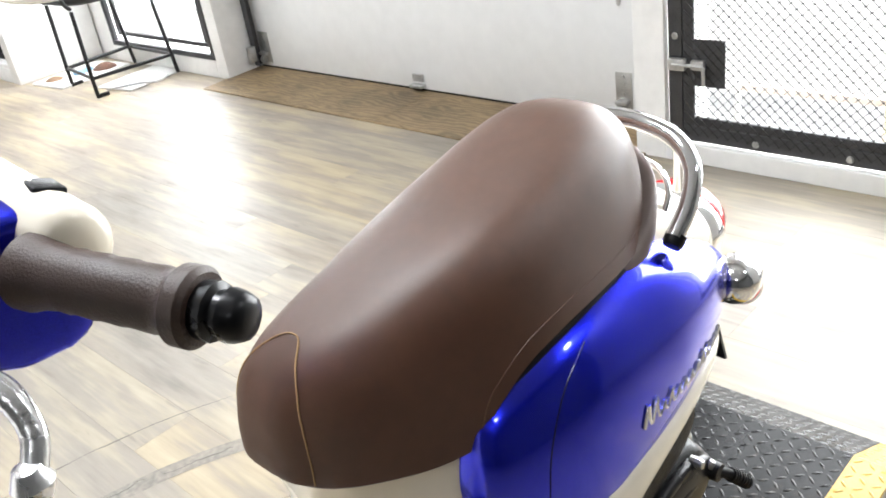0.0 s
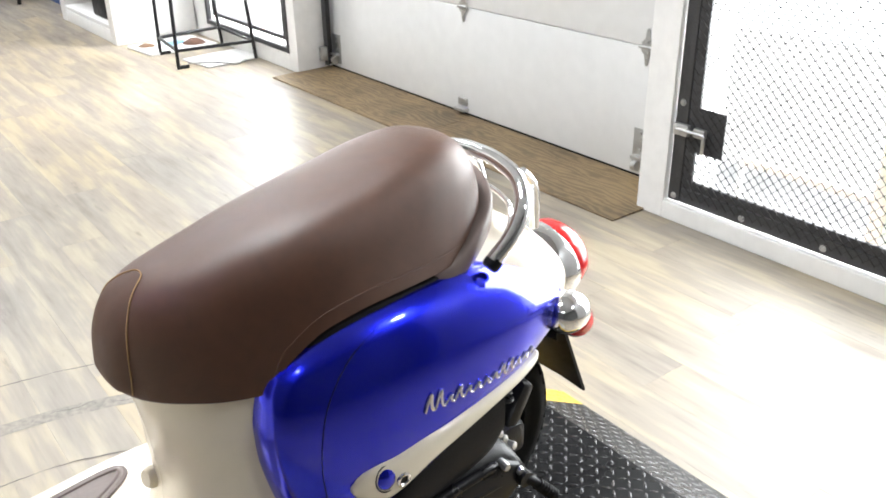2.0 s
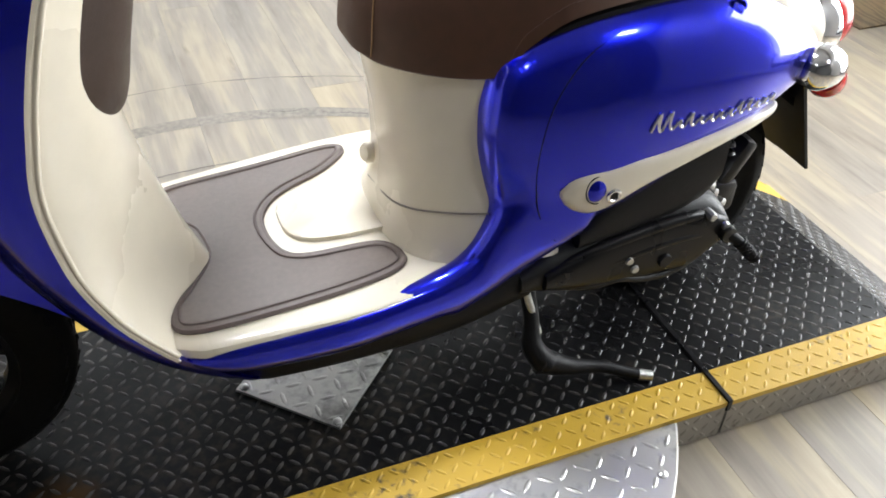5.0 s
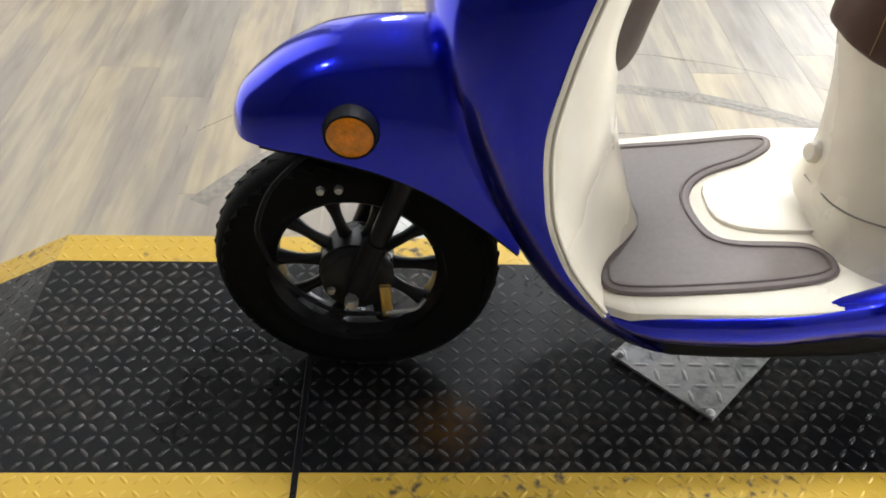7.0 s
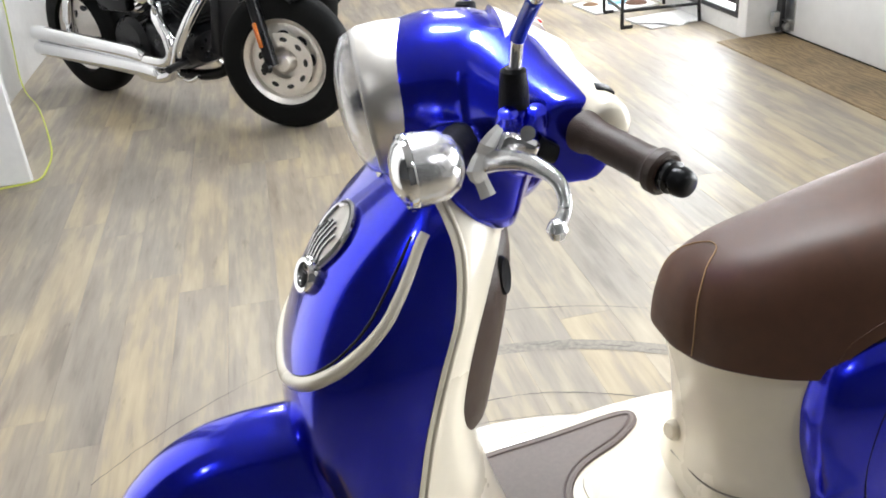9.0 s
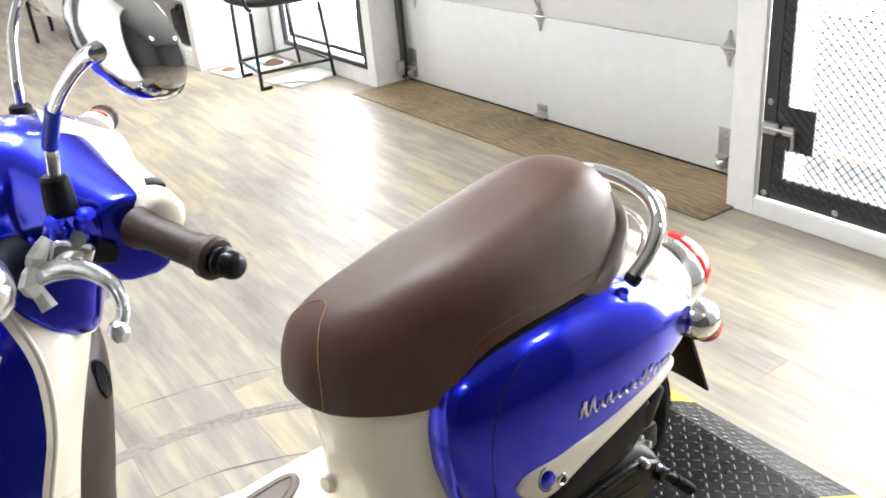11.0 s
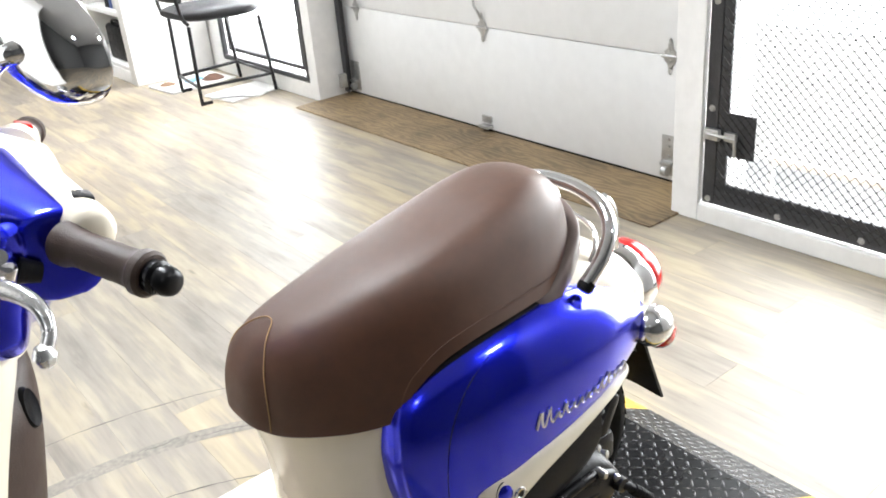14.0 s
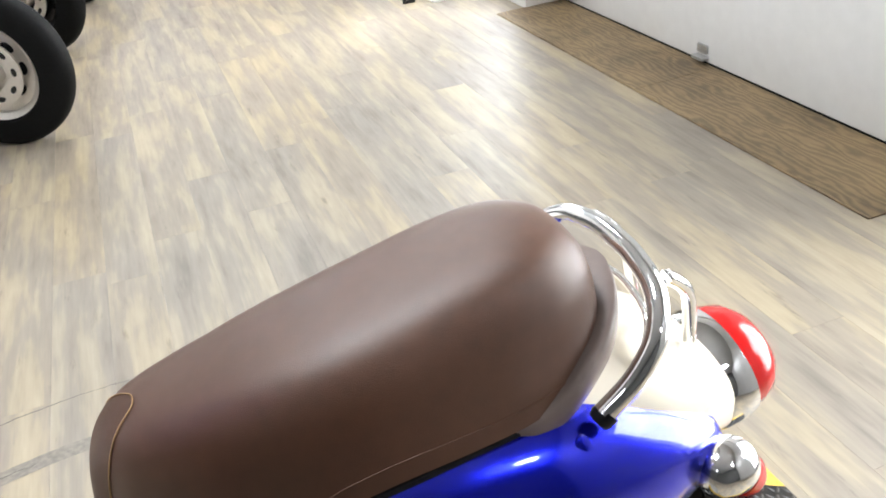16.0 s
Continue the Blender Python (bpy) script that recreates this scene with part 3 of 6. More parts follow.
lk = part("bolt_housing", box(-0.020, 0.0, 0.755, 0.815, 0.312, 0.352, 0.004), STEEL, gate, "zinc sliding bolt")
part("bolt_housing_inner", box(-0.018, 0.002, 0.690, 0.735, 0.318, 0.350, 0.004), STEEL, gate)
part("bolt_rod", tube([(-0.018, 0.80, 0.332), (-0.018, 0.70, 0.332), (-0.019, 0.690, 0.325), (-0.020, 0.688, 0.270)], 0.0062, 10, 5), STEEL, lk)

# ---- frame of the outer doorway behind the mesh ----
OUTWOOD = material("pale_orange_wood", (0.92, 0.78, 0.66), 0.6, 0, 0, 9, 0.08, 0.2, 200)
doorway = thing("door_frame_outer", pose(WALL + 0.255, 0, 0), "pale orange timber frame outside the mesh gate", "door frame", kind="structure")
part("frame_post", box(0, 0.026, 0.180, 0.224, -0.06, GZ1, 0.003), OUTWOOD, doorway)
part("frame_stop", box(0.006, 0.026, 0.156, 0.178, -0.06, GZ1, 0.003), WHITE, doorway)
part("frame_sill", box(0, 0.026, 0.226, 0.695, 0.172, 0.196, 0.003), OUTWOOD, doorway)
part("frame_sill", box(0, 0.026, -0.95, 0.154, 0.172, 0.196, 0.003), OUTWOOD, doorway)
part("frame_post", box(0, 0.026, 0.697, 0.712, -0.06, 0.210, 0.003), WHITE, doorway)

# ---- window ----
window = thing("window_1", pose(WALL - 0.004, 0, 0), "black framed window with daylight behind it", "window", kind="structure")
for name, y0, y1, z0, z1, d in (("window_frame", WY0, WY0 + 0.028, WZ0 + 0.028, WZ1, 0), ("window_frame", WY1 - 0.028, WY1, WZ0 + 0.028, WZ1, 0), ("window_frame", WY0, WY1, WZ0, WZ0 + 0.028, 0),
                                ("sash", WY0 + 0.066, WY0 + 0.088, WZ0 + 0.085, WZ1, 0.02), ("sash", WY1 - 0.088, WY1 - 0.066, WZ0 + 0.085, WZ1, 0.02), ("sash", WY0 + 0.066, WY1 - 0.066, WZ0 + 0.062, WZ0 + 0.085, 0.02)):
    part(name, box(d, d + 0.03, y0, y1, z0, z1, 0.002), GATE, window)
part("pane", box(0.034, 0.036, WY0 + 0.088, WY1 - 0.088, WZ0 + 0.085, WZ1), clear("pane_glass"), window).visible_shadow = False
part("sash_lock", box(-0.004, 0.02, WY0 + 0.05, WY0 + 0.14, 0.62, 0.74, 0.004), GATE, window, "black window box")

# ---- ceiling lamps ----
for x, y, z, watts in LAMPS:
    lampo = thing("ceiling_lamp", pose(x, y, z), "round white ceiling lamp with a bright diffuser", "lamp", "ceiling lamps")
    part("housing", lathe([(0.0, -0.004), (0.10, -0.004), (0.13, -0.03), (0.205, -0.085), (0.205, -0.098), (0.19, -0.098), (0.0, -0.094)], sides=32), WHITE, lampo)
    part("diffuser", lathe([(0.0, -0.096), (0.185, -0.100), (0.17, -0.106), (0.0, -0.109)], sides=32), TUBELIGHT, lampo)
    if z < CEIL:
        part("hanger", tube([(0, 0, -0.006), (0, 0, CEIL - z - 0.001)], 0.008, 8, 1, curved=False), WHITE, lampo)


# ---- the turntable ----
TC = (0.50, -0.012)         # its centre
DY = (-0.302, 0.277)        # the deck's edges
STRIPE = 0.070
X_FOOT0, X_CREST0, X_J0, X_J1, X_CREST1, X_FOOT1 = -0.70, -0.54, -0.077, 1.130, 1.545, 1.695
table = thing("turntable", pose(0, 0, 0), "low black tread plate turntable with worn yellow edge stripes", "turntable")


def bumps(corners, pitch, mat, name, parent, label="", clip=None, length=0.0108, width=0.0027, height=0.0019, turn=0.0):
    """Raised lozenges on a flat quad given by origin, two unit directions and two lengths."""
    o, ux, uy, lx, ly = corners
    o, ux, uy = Vector(o), Vector(ux), Vector(uy)
    up = ux.cross(uy).normalized()
    verts, faces = [], []
    nx, ny = int(lx / pitch), int(ly / pitch)
    for i in range(nx):
        for j in range(ny):
            cx, cy = (i + 0.5) * lx / nx, (j + 0.5) * ly / ny
            if clip and not clip(o + ux * cx + uy * cy):
                continue
            a = radians((45 if (i + j) % 2 else -45) + turn)
            dl = ux * math.cos(a) + uy * math.sin(a)
            dw = up.cross(dl)
            c = o + ux * cx + uy * cy
            n = len(verts)
            verts += [c + dl * length, c + dl * length * 0.45 + dw * width, c - dl * length * 0.45 + dw * width, c - dl * length,
                      c - dl * length * 0.45 - dw * width, c + dl * length * 0.45 - dw * width, c + dl * length * 0.5 + up * height, c - dl * length * 0.5 + up * height]
            faces += [(n, n + 1, n + 6), (n + 1, n + 2, n + 7, n + 6), (n + 2, n + 3, n + 7), (n + 3, n + 4, n + 7), (n + 4, n + 5, n + 6, n + 7), (n + 5, n, n + 6)]
    me = bpy.data.meshes.new(name)
    me.from_pydata(verts, [], faces)
    me.materials.append(mat)
    for p in me.polygons:
        p.use_smooth = True
    ob = new(name, me)
    ob.parent = parent
    return tagged(ob, label, kind="stuff")


P = 0.0212
G = 0.0025
for x0, x1 in ((X_CREST0, X_J0 - G), (X_J0 + G, X_J1 - G), (X_J1 + G, X_CREST1)):
    sheet = part("deck_sheet", box(x0, x1, DY[0] + STRIPE, DY[1] - STRIPE, H - 0.010, H), DECK, table, "black painted tread plate", False)
    bumps(((x0, DY[0] + STRIPE, H), (1, 0, 0), (0, 1, 0), x1 - x0, DY[1] - DY[0] - 2 * STRIPE), P, TREAD, "tread", sheet)
    for y0 in (DY[0], DY[1] - STRIPE):
        st = part("edge_stripe", box(x0, x1, y0, y0 + STRIPE, H - 0.010, H), YELLOW, table, "worn yellow edge stripe", False)
        bumps(((x0, y0, H), (1, 0, 0), (0, 1, 0), x1 - x0, STRIPE), P, YELLOW, "tread", st)
    for y0, y1, uy in ((DY[0] + 0.001, DY[0] + 0.006, -1), (DY[1] - 0.006, DY[1] - 0.001, 1)):
        side = part("deck_side", box(x0, x1, y0, y1, 0.006, H - 0.0105), SIDE, table, "dull grey tread plate side", False)
        o = (x0, y0, 0.006) if uy < 0 else (x1, y1, 0.006)
        bumps((o, (-uy, 0, 0), (0, 0, 1), x1 - x0, H - 0.017), P, SIDE, "tread", side)
for xj in (X_J0, X_J1):
    part("joint_strip", box(xj - 0.0045, xj + 0.0045, DY[0] - 0.002, DY[1] + 0.002, H - 0.02, H + 0.004, 0.001), BLACK, table, "black joint strip", False)
for xc, xf in ((X_CREST0, X_FOOT0), (X_CREST1, X_FOOT1)):
    way = Vector((xf - xc, 0, -H + 0.004))
    ln = way.length
    way.normalize()
    sgn = 1 if xf > xc else -1
    for name, y0, y1, mt, lab in (("end_ramp", DY[0] + STRIPE, DY[1] - STRIPE, DECK, "sloping tread plate end"), ("ramp_stripe", DY[0], DY[0] + STRIPE, YELLOW, "worn yellow edge stripe"), ("ramp_stripe", DY[1] - STRIPE, DY[1], YELLOW, "worn yellow edge stripe")):
        bm = bmesh.new()
        loft([[Vector((xc, y, H)), Vector((xf, y, 0.004)), Vector((xf, y, 0.001)), Vector((xc, y, H - 0.008))] for y in (y0, y1)], bm=bm)
        rmp = part(name, bm, mt, table, lab, False)
        o, d2 = (Vector((xc, y0, H)), Vector((0, 1, 0))) if sgn > 0 else (Vector((xc, y1, H)), Vector((0, -1, 0)))
        bumps((o, way, d2, ln, y1 - y0), P, TREAD if mt is DECK else mt, "tread", rmp)
    for y in (DY[0] + 0.002, DY[1] - 0.005):
        bm = bmesh.new()
        loft([[Vector((xc, yy, H - 0.0085)), Vector((xf - sgn * 0.006, yy, 0.0015)), Vector((xc, yy, 0.0015))] for yy in (y, y + 0.003)], bm=bm)
        part("ramp_side", bm, SIDE, table, "", False)
# round base disc, flush with the deck
N = 96
disc = part("base_disc", lathe([(0.0, 0.0), (0.605, 0.0), (0.605, H - 0.012), (0.602, H - 0.009), (0.0, H - 0.009)], Matrix.Translation((*TC, 0)), N), BARE, table, "bare silver tread plate disc")
inside = (lambda p: (p.x - TC[0]) ** 2 + (p.y - TC[1]) ** 2 < 0.592 ** 2 and not DY[0] - 0.01 < p.y < DY[1] + 0.01)
bumps(((TC[0] - 0.60, TC[1] - 0.60, H - 0.009), (1, 0, 0), (0, 1, 0), 1.2, 1.2), 0.030, BARE, "tread", disc, "", inside, 0.0145, 0.0036, 0.0018)
for k in range(16):
    a = radians(22.5 * k + 6)
    x, y = TC[0] + 0.583 * math.cos(a), TC[1] + 0.583 * math.sin(a)
    if not DY[0] - 0.01 < y < DY[1] + 0.01:
        part("disc_screw", lathe([(0.0, 0.004), (0.004, 0.0035), (0.008, 0.001), (0.008, -0.002), (0.0, -0.002)], Matrix.Translation((x, y, H - 0.008)), 12), STEEL, disc)
# square hatch in the middle, turned by 45 degrees
hatch = part("centre_hatch", moved(box(-0.092, 0.092, -0.092, 0.092, 0, 0.005, 0.001), Matrix.Translation((0.530, -0.014, H + 0.0015)) @ Matrix.Rotation(radians(45), 4, "Z")), BARE, table, "bare silver tread plate hatch", False)
r2 = math.sqrt(0.5)
bumps(((0.530, -0.014 - 0.130 * 1.0, H + 0.0065), (r2, r2, 0), (-r2, r2, 0), 0.184, 0.184), 0.030, BARE, "tread", hatch, "", None, 0.0145, 0.0036, 0.0018)
for k in range(4):
    a = math.pi / 2 * k
    part("hatch_screw", lathe([(0.0, 0.004), (0.004, 0.0035), (0.0075, 0.001), (0.0075, -0.002), (0.0, -0.002)], Matrix.Translation((0.530 + 0.117 * math.cos(a), -0.014 + 0.117 * math.sin(a), H + 0.0075)), 12), STEEL, hatch)

# rub marks round the turntable: a greyed band and three thin worn lines
BAND = material("greyed_band", (0.205, 0.180, 0.148), 0.42, 0, 0, 9, 0.30)


def ring_mark(name, r0, r1, mat, a0, a1, M, rough, seed, z):
    v, f = [], []
    for k in range(M + 1):
        a = radians(a0 + (a1 - a0) * k / M)
        p = Vector((math.cos(a) * 3, math.sin(a) * 3, seed))
        wob = 0.006 * noise.noise(p) + rough * noise.noise(p * 7) + 0.6 * rough * noise.noise(p * 22)
        thin = 1.0 if r1 - r0 > 0.02 else max(0.25, 0.7 + 1.1 * noise.noise(p * 4 + Vector((0, 0, 3))))
        for r in ((r0 + r1) / 2 - (r1 - r0) / 2 * thin + wob, (r0 + r1) / 2 + (r1 - r0) / 2 * thin + wob):
            v.append((TC[0] + r * math.cos(a), TC[1] + r * math.sin(a), z))
    for k in range(M):
        f.append((2 * k, 2 * k + 1, 2 * k + 3, 2 * k + 2))
    me = bpy.data.meshes.new(name)
    me.from_pydata(v, [], f)
    me.materials.append(mat)
    tagged(new(name, me), "circular rub mark worn into the floor", "floor mark", kind="structure")


ring_mark("rub_mark", 0.968, 1.014, BAND, 35, 150, 120, 0.0015, 2, 0.0009)
for r0, w, seed in ((0.782, 0.0045, 5), (1.187, 0.0032, 8), (0.703, 0.0024, 11)):
    ring_mark("rub_line", r0 - w / 2, r0 + w / 2, MARK, 38, 140, 240, 0.0030, seed, 0.0011)
for a0, a1, r0, seed in ((63, 72, 0.990, 21), (56, 61, 0.986, 27), (74, 80, 1.002, 33), (100, 112, 0.995, 39)):
    ring_mark("torn_line", r0 - 0.002, r0 + 0.002, MARK, a0, a1, 60, 0.010, seed, 0.0013)


# ---- the scooter ----
scooter = thing("motor_scooter", pose(0, -0.01, H), "glossy blue and cream scooter with brown seat on the turntable", "scooter")
R_TYRE = 0.201


def steer(bm, px, deg=-5.5):
    """Turns what the handlebar turns, about an upright line at px."""
    return moved(bm, Matrix.Translation((px, 0, 0)) @ Matrix.Rotation(radians(deg), 4, "Z") @ Matrix.Translation((-px, 0, 0)))


def shell_loft(outer, inner):
    """A skin with thickness between two families of open lines."""
    return loft([list(a) + list(b)[::-1] for a, b in zip(outer, inner)])


# wheels
def wheel(name, cx, width, rim_r, label):
    r, w = R_TYRE, width / 2
    prof = []
    for k in range(25):
        a = math.pi * (k / 24) - math.pi / 2
        prof.append((rim_r + (r - rim_r) * max(math.cos(a), 0) ** 0.62, w * math.copysign(abs(math.sin(a)) ** 0.8, math.sin(a)) * (1.0 if abs(math.sin(a)) < 0.97 else 0.86)))
    prof += [(rim_r - 0.006, w * 0.55), (rim_r - 0.006, -w * 0.55)]
    turn = Matrix.Translation((cx, 0, R_TYRE)) @ Matrix.Rotation(radians(90), 4, "X")
    bm = lathe(prof + [prof[0]], turn, 56, cap=False)
    tyre = part(name, bm, TYRE, scooter, label)
    # tread blocks: slanted raised bars on both shoulders
    tb = bmesh.new()
    for k in range(44):
        for s in (-1, 1):
            a = 2 * math.pi * (k + (0.5 if s > 0 else 0)) / 44
            m = Matrix.Translation((cx, 0, R_TYRE)) @ Matrix.Rotation(a, 4, "Y") @ Matrix.Translation((0, s * w * 0.50, r * 0.9545)) @ Matrix.Rotation(radians(s * -32), 4, "X") @ Matrix.Rotation(radians(s * 24), 4, "Z")
            b = box(-0.0095, 0.0095, -0.017, 0.017, -0.004, 0.0016)
            bmesh.ops.transform(b, matrix=m, verts=b.verts)
            me = bpy.data.meshes.new("t")
            b.to_mesh(me)
            b.free()
            tb.from_mesh(me)
            bpy.data.meshes.remove(me)
    part("tread", tb, TYRE, tyre, "", False)
    # rim with ten cast spokes
    rim = lathe([(rim_r + 0.004, -w * 0.62), (rim_r - 0.004, -w * 0.66), (rim_r - 0.016, -w * 0.40), (rim_r - 0.018, 0), (rim_r - 0.016, w * 0.40), (rim_r - 0.004, w * 0.66), (rim_r + 0.004, w * 0.62), (rim_r + 0.004, -w * 0.62)], turn, 48, cap=False)
    part("rim", rim, BLACK, tyre)
    for k in range(10):
        m = Matrix.Translation((cx, 0, R_TYRE)) @ Matrix.Rotation(radians(36 * k + 18), 4, "Y")
        spoke = tube([m @ Vector((0, 0, 0.035)), m @ Vector((0, -0.003, 0.062)), m @ Vector((0, -0.003, 0.085)), m @ Vector((0, 0, rim_r - 0.006))], [0.015, 0.0088, 0.0080, 0.016], 10, 4)
        part("spoke", spoke, BLACK, tyre)
    part("hub", lathe([(0.0, -0.040), (0.030, -0.040), (0.046, -0.030), (0.052, -0.012), (0.052, 0.03), (0.02, 0.04), (0.0, 0.04)], turn, 32), BLACK, tyre)
    return tyre


front = wheel("front_wheel", 0.004, 0.082, 0.130, "black tyre on a black spoked rim")
rear = wheel("rear_wheel", 1.17, 0.086, 0.130, "black tyre on a black spoked rim")
for ob, m in ((front, Matrix.Rotation(radians(-3), 4, "Z")), (rear, Matrix.Translation((-0.006, 0.032, 0)))):
    for o in (ob, *ob.children):
        o.data.transform(m)

# fork, brake and axle
for s in (-1, 1):
    f = bmesh.new()
    tube([(0.004, s * 0.066, R_TYRE - 0.005), (0.030, s * 0.066, 0.275), (0.036, s * 0.066, 0.29)], 0.017, 14, 4, bm=f)
    part("fork_slider", f, BLACKP, scooter)
    part("fork_leg", tube([(0.034, s * 0.066, 0.285), (0.085, s * 0.062, 0.42), (0.12, s * 0.055, 0.50)], 0.014, 14, 4), BLACK, scooter)
nut = lathe([(0.0, 0.010), (0.007, 0.010), (0.0095, 0.006), (0.0095, -0.008), (0.0, -0.008)], aimed((0.0, -0.088, R_TYRE), (0, -1, 0)), 6)
part("axle_nut", nut, STEEL, scooter, "bright zinc axle nut")
part("drum_plate", lathe([(0.0, 0.012), (0.025, 0.012), (0.048, 0.004), (0.052, -0.01), (0.0, -0.01)], aimed((0.005, -0.045, R_TYRE), (0, -1, 0)), 32), CASE, scooter)
arm = box(-0.008, 0.008, -0.004, 0.004, -0.035, 0.022, 0.003)
part("brake_arm", moved(arm, Matrix.Translation((0.046, -0.072, 0.195)) @ Matrix.Rotation(radians(-4), 4, "Y")), BRASS, scooter, "yellow zinc brake arm")
part("brake_cable", tube([(0.048, -0.072, 0.165), (-0.02, -0.078, 0.172), (-0.085, -0.078, 0.225), (-0.115, -0.078, 0.30), (-0.108, -0.078, 0.35), (-0.083, -0.072, 0.393), (-0.034, -0.060, 0.430), (0.04, -0.05, 0.45)], 0.0035, 8, 8), BLACKP, scooter)
part("cable_spring", tube([(0.046, -0.076, 0.168), (0.085, -0.076, 0.176), (0.10, -0.07, 0.19)], 0.003, 8, 5), STEEL, scooter)
for x, z in ((-0.035, 0.385), (-0.012, 0.387), (-0.030, 0.212)):
    part("fender_bolt", lathe([(0.0, 0.004), (0.005, 0.003), (0.006, -0.003), (0.0, -0.003)], aimed((x, -0.058, z - 0.02), (0, -1, 0)), 8), STEEL, scooter)

# front fender
FX = [-0.140, -0.131, -0.107, -0.062, -0.007, 0.046, 0.10, 0.17, 0.22]
FT = [0.458, 0.480, 0.506, 0.541, 0.564, 0.572, 0.574, 0.56, 0.54]
FB = [0.432, 0.430, 0.431, 0.432, 0.424, 0.409, 0.385, 0.335, 0.29]
FW = [0.016, 0.036, 0.055, 0.071, 0.080, 0.084, 0.088, 0.092, 0.092]


def fender_line(x, d):
    zt, zb, w = smooth_at(FX, FT, x) - d, smooth_at(FX, FB, x), max(smooth_at(FX, FW, x) - d, 0.002)
    out = []
    for k in range(25):
        a = math.pi * k / 24
        c, s = math.cos(a), math.sin(a)
        out.append(Vector((x, w * math.copysign(abs(c) ** 0.82, c), zb + (zt - zb) * abs(s) ** 0.86)))
    return out


xs = [FX[0] + (FX[-1] - FX[0]) * (k / 30) ** 1.5 for k in range(31)]
part("front_fender", shell_loft([fender_line(x, 0) for x in xs], [fender_line(x, 0.005) for x in xs]), BLUE, scooter)
part("inner_fender", moved(shell_loft([fender_line(x, 0.012) for x in xs[6:]], [fender_line(x, 0.016) for x in xs[6:]]), Matrix.Translation((0, 0, -0.012))), BLACKP, scooter)
for s in (-1, 1):
    m = aimed((0.009, s * 0.070, 0.468), (-0.06, s * 1.0, -0.04))
    base = part("side_reflector", lathe([(0.0, -0.01), (0.033, -0.01), (0.034, 0.012), (0.031, 0.021), (0.028, 0.021), (0.028, 0.014), (0.0, 0.014)], m, 36), BLACKP, scooter, "black round reflector housing")
    part("amber_lens", lathe([(0.0, 0.015), (0.0277, 0.015), (0.0277, 0.021), (0.02, 0.0235), (0.006, 0.0245), (0.0, 0.0246)], m, 36), AMBER, base, "amber lens")

# leg shield: blue outside, cream inside
SZ = [0.17, 0.21, 0.27, 0.35, 0.43, 0.52, 0.60, 0.66, 0.71, 0.77, 0.82, 0.86, 0.885]
SN = [0.37, 0.30, 0.235, 0.185, 0.140, 0.106, 0.092, 0.100, 0.117, 0.147, 0.187, 0.232, 0.262]    # nose
SR = [0.42, 0.372, 0.318, 0.266, 0.238, 0.228, 0.240, 0.255, 0.271, 0.294, 0.301, 0.293, 0.280]   # rim
SW = [0.150, 0.160, 0.168, 0.172, 0.174, 0.175, 0.174, 0.172, 0.168, 0.152, 0.132, 0.108, 0.085]  # half width
SC = [0.45, 0.42, 0.39, 0.358, 0.333, 0.314, 0.312, 0.320, 0.332, 0.350, 0.366, 0.378, 0.382]    # inner face in the middle


def nose_line(z, d):
    n, r, w = smooth_at(SZ, SN, z) + d, smooth_at(SZ, SR, z), smooth_at(SZ, SW, z) - d
    out = []
    for k in range(33):
        a = math.pi * k / 32 - math.pi / 2
        c, s = math.cos(a), math.sin(a)
        out.append(Vector((r - (r - n) * abs(c) ** 0.85, w * math.copysign(abs(s) ** 0.80, s), z)))
    return out


zs = [SZ[0] + (SZ[-1] - SZ[0]) * k / 48 for k in range(49)]
part("leg_shield", shell_loft([nose_line(z, 0) for z in zs], [nose_line(z, 0.006) for z in zs]), BLUE, scooter)


def inner_x(z, y):
    r, w, c0 = smooth_at(SZ, SR, z), smooth_at(SZ, SW, z), smooth_at(SZ, SC, z)
    u = min(abs(y) / (w + 0.002), 1)
    k = min(max((z - 0.27) / 0.22, 0.0), 1.0)
    swell = k * (1 - u ** 2.4) + (1 - k) * math.exp(-(u / 0.40) ** 2) * (1 - u ** 4)
    return r - 0.004 + (c0 - r) * swell + 0.012 * (1 - u ** 9)


def inner_line(z, d):
    r, w, c0 = smooth_at(SZ, SR, z), smooth_at(SZ, SW, z), smooth_at(SZ, SC, z)
    out = []
    for k in range(33):
        t = k / 16 - 1
        u = abs(t)
        x = inner_x(z, (w + 0.002) * t) - d * (1 - 0.6 * u)
        out.append(Vector((x, (w + 0.002) * t, z)))
    return out


zi = [0.255 + (0.880 - 0.255) * k / 44 for k in range(45)]
part("inner_shield", shell_loft([inner_line(z, 0) for z in zi], [inner_line(z, 0.012) for z in zi]), CREAM, scooter, "cream inner leg shield")


for sg in (-1, 1):
    part("shield_bead", tube([(smooth_at(SZ, SR, z) + 0.001, sg * (smooth_at(SZ, SW, z) - 0.001), z) for z in [0.262 + 0.62 * k / 40 for k in range(41)]], 0.0032, 10, 1, curved=False), CREAM, scooter, "cream rolled rim")


def pad_line(z, grow, d):
    t = (z - 0.53) / (0.81 - 0.53)
    w = 0.140 * max(1 - abs(2 * t - 1) ** (2.6 if t < 0.5 else 4.2), 0.0) ** 0.5 * (1.0 - 0.12 * t) * grow
    out = []
    for k in range(17):
        y = w * (k / 8 - 1)
        up = (1 - abs(k / 8 - 1) ** 4.5) * max(math.sin(math.pi * min(max(t, 0.03), 0.97)), 0) ** 0.5
        out.append(Vector((inner_x(z, y) - 0.004 + 0.034 * up - d, y, z)))
    return out


